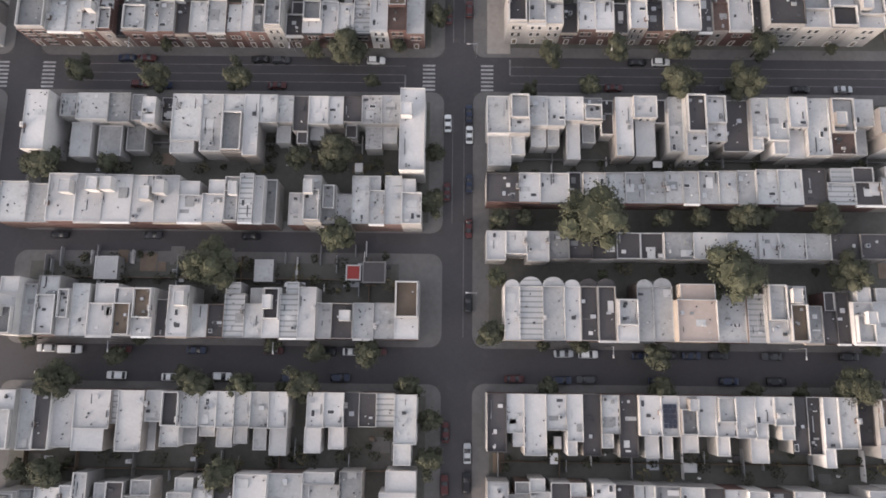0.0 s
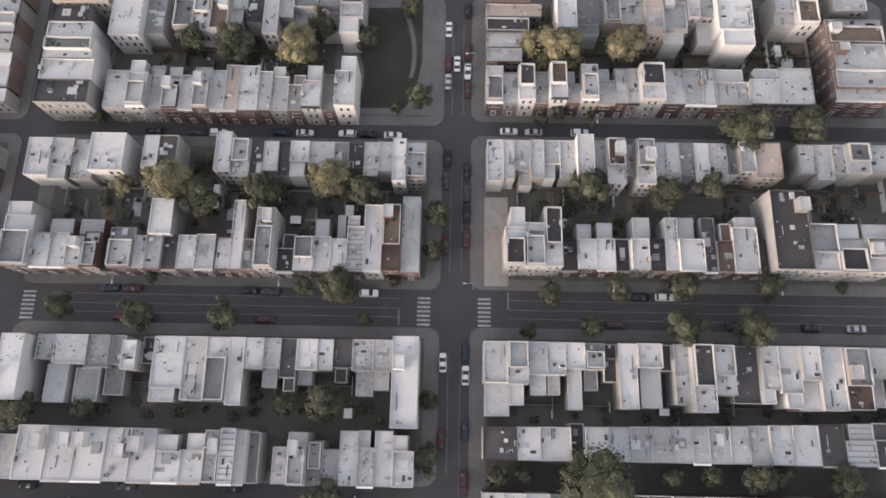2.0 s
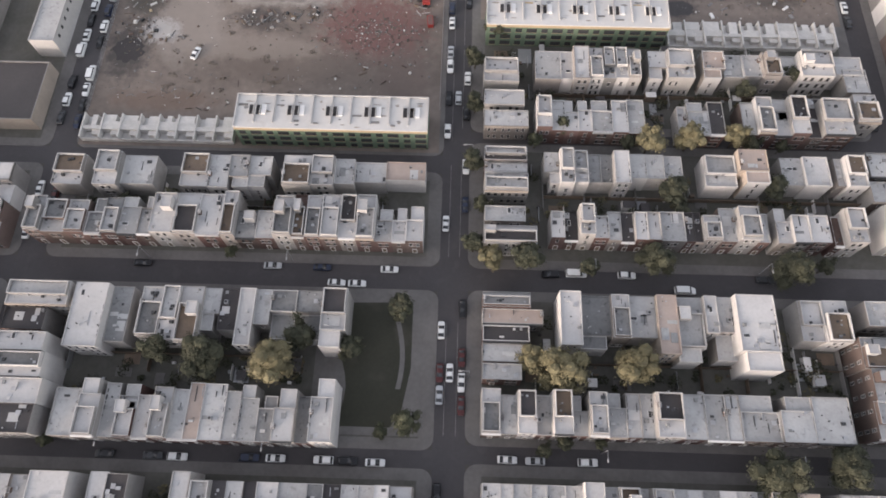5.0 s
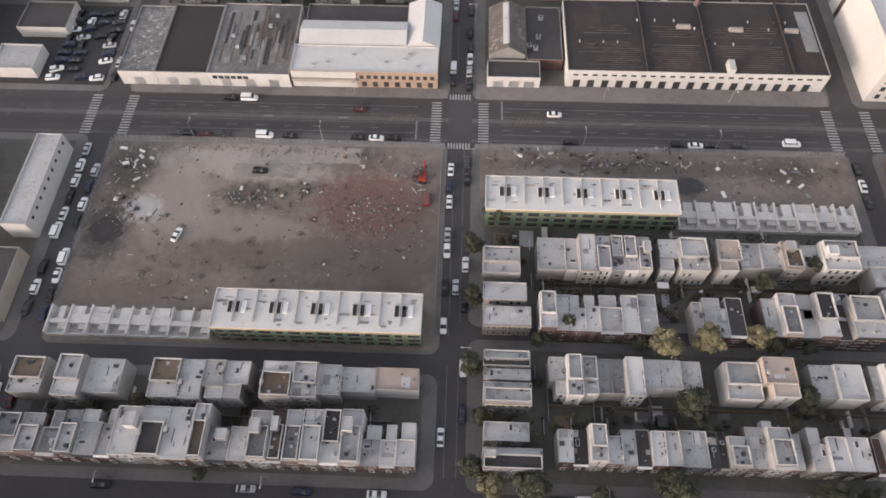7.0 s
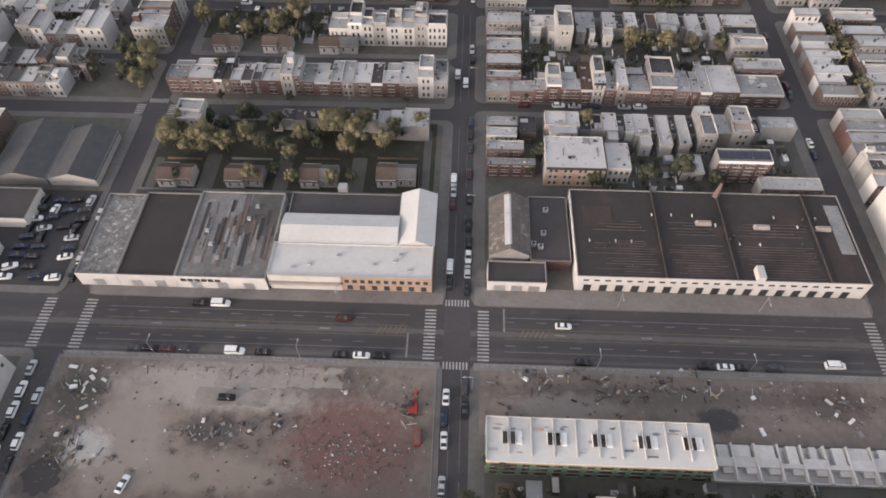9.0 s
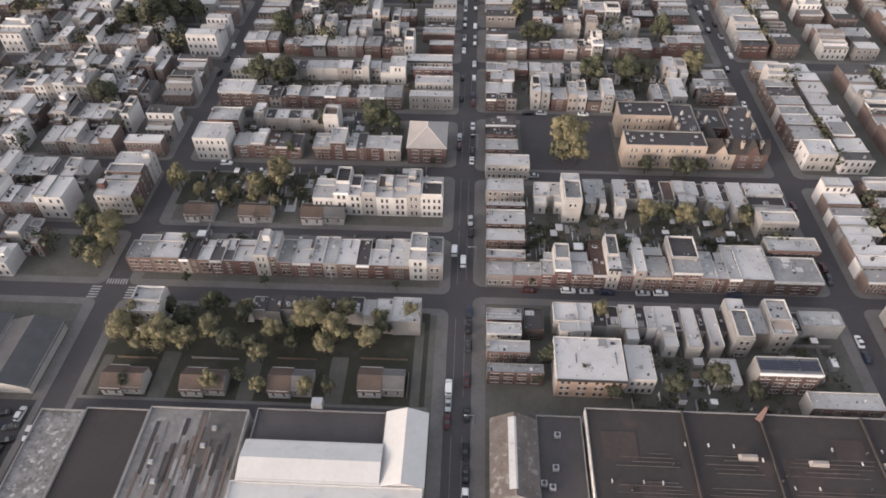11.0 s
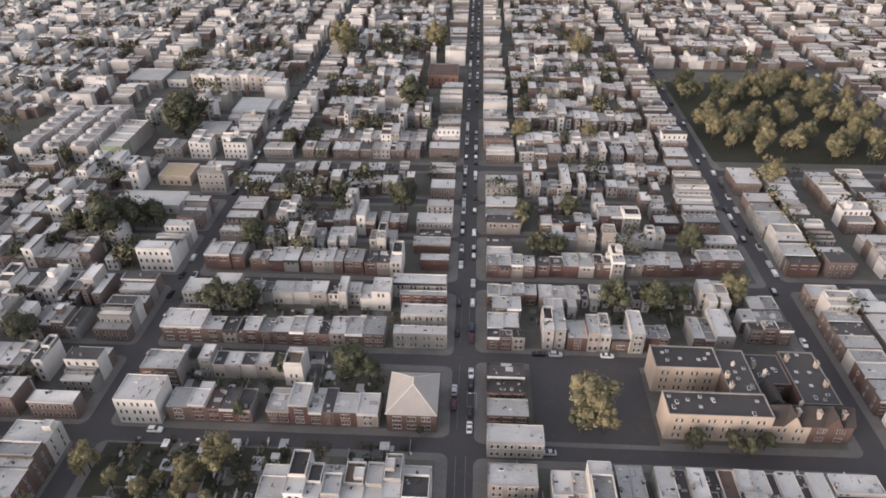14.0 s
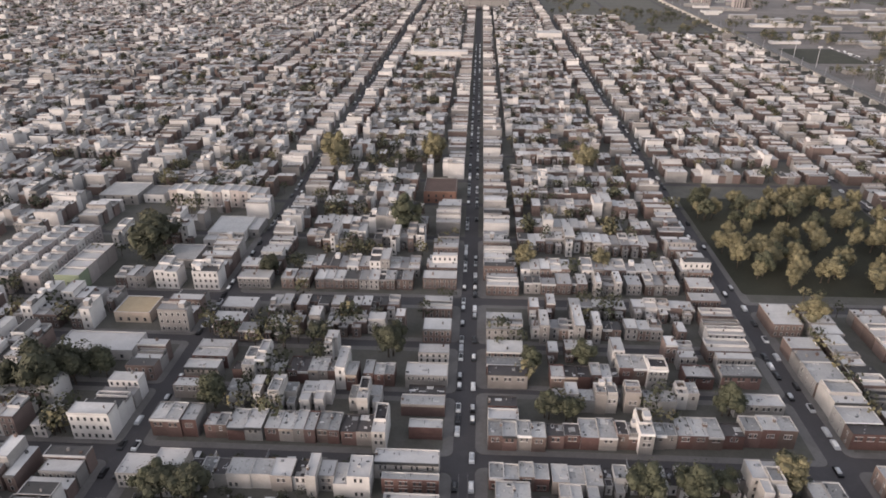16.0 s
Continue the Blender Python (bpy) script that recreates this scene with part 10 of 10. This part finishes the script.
trees([(-103.7, 426.3, 4.1, 'gold'), (-85.0, 417.7, 3.0, 'gold'), (-72.6, 421.8, 3.7, 'gold'), (-66.5, 430.1, 3.7, 'gold'), (-55.6, 465.2, 3.7, 'dark'), (-34.7, 464.7, 6.5, 'green'), (-28.3, 464.3, 4.5, 'green'), (-65.6, 446.4, 3.0, 'green'), (41.6, 451.0, 8.6, 'gold'), (45.2, 446.5, 4.6, 'gold'), (38.0, 447.0, 4.2, 'green'), (56.1, 505.9, 5.6, 'green'), (70.6, 504.6, 5.8, 'green'), (81.3, 508.2, 4.3, 'green'), (102.8, 513.6, 4.9, 'green'), (-89.0, 497.7, 6.1, 'dark'), (-80.2, 498.7, 4.7, 'dark'), (-151.0, 476.4, 6.8, 'dark'), (30.3, 541.1, 4.6, 'green'), (40.4, 539.6, 3.8, 'green'), (93.3, 545.2, 5.3, 'green'), (-27.5, 575.3, 6.9, 'dark'), (-88.2, 541.7, 5.3, 'dark'), (-153.5, 544.7, 10.2, 'dark'), (-166.8, 543.2, 6.9, 'dark'), (-135.8, 555.5, 5.1, 'green'), (70.8, 441.6, 3.1, 'dark'), (81.9, 441.1, 3.2, 'dark'), (91.5, 442.4, 2.8, 'dark')])
trees([(26.3, 570.8, 3.8, 'dark'), (-10.0, 442.4, 1.5, 'dark')])
trees([(-104.6, 424.2, 3.2, 'gold'), (-73.0, 417.8, 3.4, 'gold'), (-83.8, 416.9, 1.6, 'gold'), (-122.5, 394.5, 3.6, 'gold'), (-116.0, 390.9, 4.4, 'gold'), (-117.5, 397.5, 5.4, 'gold'), (-123.0, 388.0, 4.2, 'dark'), (-127.0, 401.0, 4.6, 'green'), (-118.5, 384.5, 3.6, 'gold'), (70.8, 442.8, 2.6, 'dark'), (85.8, 439.4, 3.0, 'green'), (99.8, 412.5, 2.8, 'gold'), (-114.1, 412.4, 2.6, 'gold'), (-94.3, 420.3, 2.8, 'gold'), (-81.0, 421.9, 2.2, 'gold'), (-65.7, 415.8, 2.4, 'gold'), (-120.0, 405.1, 2.6, 'dark')])
trees([(-145.7, 550.7, 7.1, 'dark'), (-139.8, 557.8, 5.7, 'dark'), (-87.8, 540.0, 6.3, 'green'), (-154.5, 556.0, 5.9, 'dark'), (-92.3, 498.4, 5.7, 'green'), (-79.4, 497.2, 6.7, 'dark'), (-95.4, 636.4, 5.5, 'dark'), (-34.6, 690.9, 10.6, 'green'), (-94.7, 800.3, 11.7, 'gold'), (-26.8, 810.5, 9.8, 'gold'), (-29.4, 574.4, 6.2, 'dark'), (-161.4, 652.9, 12.2, 'dark'), (-160.5, 664.8, 9.4, 'dark'), (27.1, 566.6, 4.7, 'green'), (47.2, 570.5, 5.5, 'green'), (31.7, 540.2, 5.0, 'dark'), (37.6, 539.3, 4.0, 'green'), (95.7, 545.4, 6.0, 'green'), (148.8, 605.4, 6.7, 'gold'), (56.7, 503.2, 6.5, 'green'), (72.5, 504.7, 7.4, 'green'), (29.3, 651.0, 6.0, 'gold'), (66.2, 650.2, 5.5, 'gold'), (78.0, 793.7, 9.6, 'gold'), (102.7, 511.9, 5.9, 'gold'), (-60.2, 581.3, 4.6, 'dark')])
# park beside the eastern street, most trees in the leaf colour that carries sunlight
# grass darker than the lawns, the shade under the trees put into its colour
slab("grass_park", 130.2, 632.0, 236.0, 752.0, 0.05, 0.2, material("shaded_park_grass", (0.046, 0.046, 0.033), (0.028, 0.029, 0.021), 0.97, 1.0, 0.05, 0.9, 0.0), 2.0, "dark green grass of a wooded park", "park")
rp = random.Random(3)
for k in range(112):
    x, y = rp.uniform(133, 234), rp.uniform(636, 750)
    if rp.random() < 0.6 and (abs(x - 178) < 24 and abs(y - 684) < 26):
        continue
    tree(x, y, rp.uniform(3.6, 6.0), rp.choices(("gold", "green"), (0.85, 0.15))[0])
for x, y, r in ((38, 345, 3.6), (45, 341, 2.8), (62, 343, 3.4), (74, 346, 4.2), (84, 342, 3.0), (27, 352, 2.6), (100, 352, 3.0)):
    tree(x, y, r, "dark")
# grove behind the twin houses
for k in range(11):
    tree(-98 + 8.4 * k + rp.uniform(-2, 2), rp.uniform(348, 369), rp.uniform(2.6, 4.0), rp.choice(("gold", "green", "dark")))
# scattered trees in the distant yards, joined
g = Geo()
WOODS = [(GROVE, 40), ((-100, 530, -8, 634), 44), ((10, 530, 118, 634), 30), ((-100, 645, -8, 760), 36), ((10, 645, 118, 760), 30), ((-230, 540, -118, 760), 50), ((130, 540, 236, 640), 30), ((-205, 724, -186, 736), 4), ((-118, 566, -95, 600), 8), ((205, 1440, 360, 1680), 200), ((125, 1565, 205, 1800), 60), ((390, 1460, 760, 1560), 200), ((400, 1300, 760, 1400), 260), ((400, 900, 620, 1010), 120), ((480, 1000, 760, 1250), 260), ((255, 1350, 380, 1450), 60), ((390, 1000, 470, 1090), 40), ((520, 1250, 760, 1330), 40), ((392, 1090, 470, 1190), 30), ((470, 1180, 560, 1240), 25), ((360, 1690, 900, 1850), 150)]
for x0, y0, x1, y1 in YARDS + [(rp.uniform(a, c - 6), rp.uniform(b, d - 6), 0, 0) for (a, b, c, d), n in WOODS for k in range(n // 5)]:
    if not y1:
        x1, y1 = x0 + 18, y0 + 18
    for k in range(rp.choice((2, 3, 4, 5, 7))):
        x, y, r = rp.uniform(x0, max(x0 + 1, x1)), rp.uniform(y0, y1), rp.uniform(2.4, 5.0)
        slot = rp.choices((0, 1, 2), (0.36, 0.36, 0.28))[0]
        for c in range(50):
            n = Vector((rp.gauss(0, 1), rp.gauss(0, 1), rp.gauss(0.2, 1))).normalized()
            p = Vector((x, y, 4.2 + r * 0.6)) + Vector((n.x, n.y, n.z * 0.85)) * r * rp.uniform(0.55, 1.05)
            m = (n + Vector((rp.gauss(0, 0.5), rp.gauss(0, 0.5), rp.gauss(0.2, 0.5)))).normalized()
            u = m.orthogonal().normalized()
            v = m.cross(u)
            s = r * rp.uniform(0.1, 0.22)
            i = len(g.v)
            g.v += [tuple(p + u * s), tuple(p + v * s), tuple(p - u * s), tuple(p - v * s)]
            g.f.append((i, i + 1, i + 2, i + 3))
            g.s.append(slot)
        g.cyl(x, y, 0.15, 4.6, 0.22, 5, 3, 0.15)
tagged(new("trees_far", g.mesh("trees_far", [LEAF["green"], LEAF["dark"], LEAF["gold"], BARK])), "scattered leafy yard trees between the distant houses", "trees", kind="stuff")

# yard fences behind the houses
rfence = random.Random(14)
FENCEMATS = [WOOD, WHITE, GREYMETAL, STUCCO[1]]
for y0, y1, x0, x1 in ((55.5, 60.0, -98, -12), (-25.0, -17.0, -98, -12), (18.0, 29.0, -98, -14), (52.5, 56.0, 12, 112), (-22.0, -15.0, 12, 112), (102.0, 112.0, -98, -10), (104.0, 114.0, 18, 112), (143.0, 152.0, -92, -36), (142.0, 154.0, 30, 112), (186.0, 191.0, -98, -12), (190.0, 198.0, 26, 112), (224.0, 231.0, 26, 112), (356.0, 366.0, 50, 112), (395.0, 402.0, 30, 112), (392.0, 399.0, -95, -12)):
    x = x0
    while x < x1:
        g = Geo()
        g.box(-0.05, 0, 0, 0.05, y1 - y0, rfence.uniform(1.5, 2.1), 0)
        ob = new("yard_fence", g.mesh("yard_fence", [rfence.choice(FENCEMATS)]))
        ob.location = (x, y0, 0.18)
        tagged(ob, "plain fence between two narrow back yards", "fence", "yard fences")
        x += rfence.uniform(11, 20)
    g = Geo()
    g.box(x0, -0.06, 0, x1, 0.06, 1.7)
    ob = new("yard_wall", g.mesh("yard_wall", [rfence.choice((WOOD, STUCCO[1]))]))
    ob.location = (0, (y0 + y1) / 2, 0.18)
    tagged(ob, "long fence along the backs of the yards", "fence")

# street trees along the pavements
rst = random.Random(55)
for y, x0, x1, p in ((8.6, -98, -10, 0.5), (-2.2, -98, -10, 0.4), (8.4, 14, 112, 0.35), (-2.0, 14, 112, 0.35), (83.2, -98, -10, 0.3), (71.0, -98, -10, 0.2), (83.4, 20, 112, 0.35), (71.4, 20, 112, 0.3), (129.0, 12, 112, 0.3), (174.4, -98, -12, 0.4), (174.2, 12, 112, 0.3), (210.0, 24, 112, 0.4), (382.6, 16, 112, 0.25), (378.8, -95, -12, 0.2)):
    x = x0
    while x < x1:
        if rst.random() < p * 0.52:
            tree(x, y, rst.uniform(1.5, 2.7), rst.choice(("dark", "dark", "green")))
        x += 8.5

# ---- small roof things and yard things, too many to count ----
rk = random.Random(41)
g = Geo()
for (x, y, w, d, h, code), face in zip(ROOFS, SLOPES):
    # seams of the roofing sheets
    f0, f1 = (h, h - 0.35) if face < 0 else (h - 0.35, h)
    for k in range(int(d / 2.6) if code[0] in "LMW" and rk.random() < 0.8 else 0):
        yy = 0.3 + (d - 0.6) * (k + rk.uniform(0.5, 1.0)) / (int(d / 2.6) + 0.5)
        zz = f0 + (f1 - f0) * yy / d
        g.box(x + 0.22, y + yy, zz - 0.05, x + w - 0.22, y + yy + 0.1, zz + 0.03, 5 if code[0] == "M" else rk.choice((3, 4, 4)))
    if "r" in code:
        # pots, benches and tables on the terraces
        for k in range(rk.randrange(3, 8)):
            a, b, s = x + rk.uniform(0.8, w - 0.8), y + rk.uniform(0.9, d - 0.9), rk.uniform(0.2, 0.5)
            g.box(a - s, b - s * rk.uniform(0.5, 1), h, a + s, b + s, h + rk.uniform(0.4, 0.9), rk.choice((1, 2, 3, 1)), bevel=0.05)
    for k in range(int(w * d / 11) + rk.randrange(1, 4)):
        a, b = x + rk.uniform(0.5, w - 0.5), y + rk.uniform(0.5, d - 0.5)
        q = rk.random()
        if q < 0.55:
            g.cyl(a, b, h - 0.36, h + rk.uniform(0.15, 0.45), rk.uniform(0.1, 0.2), 5, rk.choice((1, 1, 2, 0)))
        elif q < 0.75:
            s, t = rk.uniform(0.2, 0.6), rk.uniform(0.2, 0.5)
            g.box(a - s, b - t, h - 0.36, a + s, b + t, h + rk.uniform(0.1, 0.4), rk.choice((0, 1, 2, 3)))
        elif q < 0.9:
            s, t = rk.uniform(0.5, min(1.4, w / 2 - 0.3)), rk.uniform(0.4, 1.5)
            zz = h + 0.012 * rk.randrange(1, 4)
            a = min(max(a, x + s + 0.2), x + w - s - 0.2)
            b = min(max(b, y + t + 0.2), y + d - t - 0.2)
            g.box(a - s, b - t, h - 0.36, a + s, b + t, zz, rk.choice((3, 4, 4, 0)))
        else:
            # a run of pipe
            t = rk.uniform(1.0, d * 0.35)
            b = min(b, y + d - t - 0.3)
            g.box(a - 0.07, b, h - 0.3, a + 0.07, b + t, h + 0.12, rk.choice((1, 1, 2)))
    if rk.random() < 0.5 and "a" not in code:
        # tarred flashing along the party wall
        e = x + 0.16 if rk.random() < 0.5 else x + w - 0.36
        b = y + rk.uniform(0.3, d * 0.4)
        while b < y + d - 1.2:
            t = rk.uniform(0.3, 1.4)
            g.box(e, b, h - 0.36, e + 0.2, min(b + t, y + d - 0.3), h + 0.03, 1)
            b += t + rk.uniform(0.2, 1.2)
tagged(new("roof_clutter", g.mesh("roof_clutter", [COPING, DARKMETAL, GREYMETAL, ROOF["M"], ROOF["L"], ROOF["D"]])), "pipes, caps, patches and pots scattered over flat roofs", "roof fittings", kind="stuff")

BOXES = [(x - 0.4, y - 0.4, x + w + 0.4, y + d + 0.4) for x, y, w, d, h, code in ROOFS] + WINGS


def free(x0, y0, x1, y1):
    return not any(x0 < c and a < x1 and y0 < d and b < y1 for a, b, c, d in BOXES)


YARDZONES = [(50, 62, -98, -12), (-26, -10, -98, -12), (17.5, 29.5, -98, -14), (50, 57, 12, 112), (26, 30, 12, 112), (-24, -12, 12, 112), (96, 116, -98, -10), (94, 118, 18, 112), (138, 158, -92, -34), (138, 160, 12, 112), (183, 193, -98, -12), (186, 202, 12, 112), (218, 244, 12, 112), (336, 368, 50, 112), (393, 405, 12, 112), (393, 402, -98, -12), (416, 438, -98, -12), (398, 432, 12, 112), (456, 476, -98, -24), (494, 516, -98, -8), (494, 516, 26, 112)]
g, sh = Geo(), Geo()
for y0, y1, x0, x1 in YARDZONES:
    for k in range(int((x1 - x0) * (y1 - y0) / 7.5)):
        x, y = rk.uniform(x0, x1), rk.uniform(y0, y1)
        q = rk.random()
        if q < 0.12:
            s, t = rk.uniform(1.0, 2.2), rk.uniform(1.0, 2.6)
            if free(x - s, y - t, x + s, y + t):
                g.box(x - s, y - t, 0.15, x + s, y + t, 0.235 + 0.006 * (k % 12), rk.choice((0, 0, 1, 2)))
        elif q < 0.18:
            s, t = rk.uniform(0.8, 1.6), rk.uniform(0.8, 1.8)
            if free(x - s, y - t, x + s, y + t):
                g.box(x - s, y - t, 0.15, x + s, y + t, rk.uniform(1.9, 2.7), rk.choice((1, 2, 3, 4)), rk.choice((3, 4, 5)))
        elif q < 0.3:
            s = rk.uniform(0.2, 0.7)
            if free(x - s, y - s, x + s, y + s):
                g.box(x - s, y - s * 0.7, 0.15, x + s, y + s * 0.7, rk.uniform(0.5, 1.1), rk.choice((1, 2, 4, 3)), bevel=0.05)
        elif q < 0.42:
            t = rk.uniform(2.0, 5.0)
            if free(x - 0.1, y, x + 0.1, y + t):
                g.box(x - 0.04, y, 0.15, x + 0.04, y + t, rk.uniform(1.4, 2.0), rk.choice((2, 4, 2)))
        else:
            r = rk.uniform(0.7, 2.1)
            if free(x - r * 0.6, y - r * 0.6, x + r * 0.6, y + r * 0.6):
                slot = rk.choices((0, 1, 2), (0.35, 0.45, 0.2))[0]
                for c in range(int(26 + r * 14)):
                    n = Vector((rk.gauss(0, 1), rk.gauss(0, 1), abs(rk.gauss(0.2, 0.8)))).normalized()
                    p = Vector((x, y, 0.2 + r * 0.5)) + Vector((n.x, n.y, n.z * 1.2)) * r * rk.uniform(0.5, 1.05)
                    m = (n + Vector((rk.gauss(0, 0.5), rk.gauss(0, 0.5), rk.gauss(0.3, 0.5)))).normalized()
                    u = m.orthogonal().normalized()
                    v = m.cross(u)
                    s = rk.uniform(0.16, 0.36)
                    sh.quad(tuple(p + u * s), tuple(p + v * s), tuple(p - u * s), tuple(p - v * s), slot)
tagged(new("yard_clutter", g.mesh("yard_clutter", [PAVING, WOOD, GREYMETAL, ROOF["D"], WHITE, ROOF["L"]])), "small sheds, paving, bins and screens in back yards", "yard clutter", kind="stuff")
tagged(new("shrubs", sh.mesh("shrubs", [LEAF["green"], LEAF["dark"], LEAF["gold"]])), "dark shrubs and weeds crowding the back yards", "shrubs", kind="stuff")
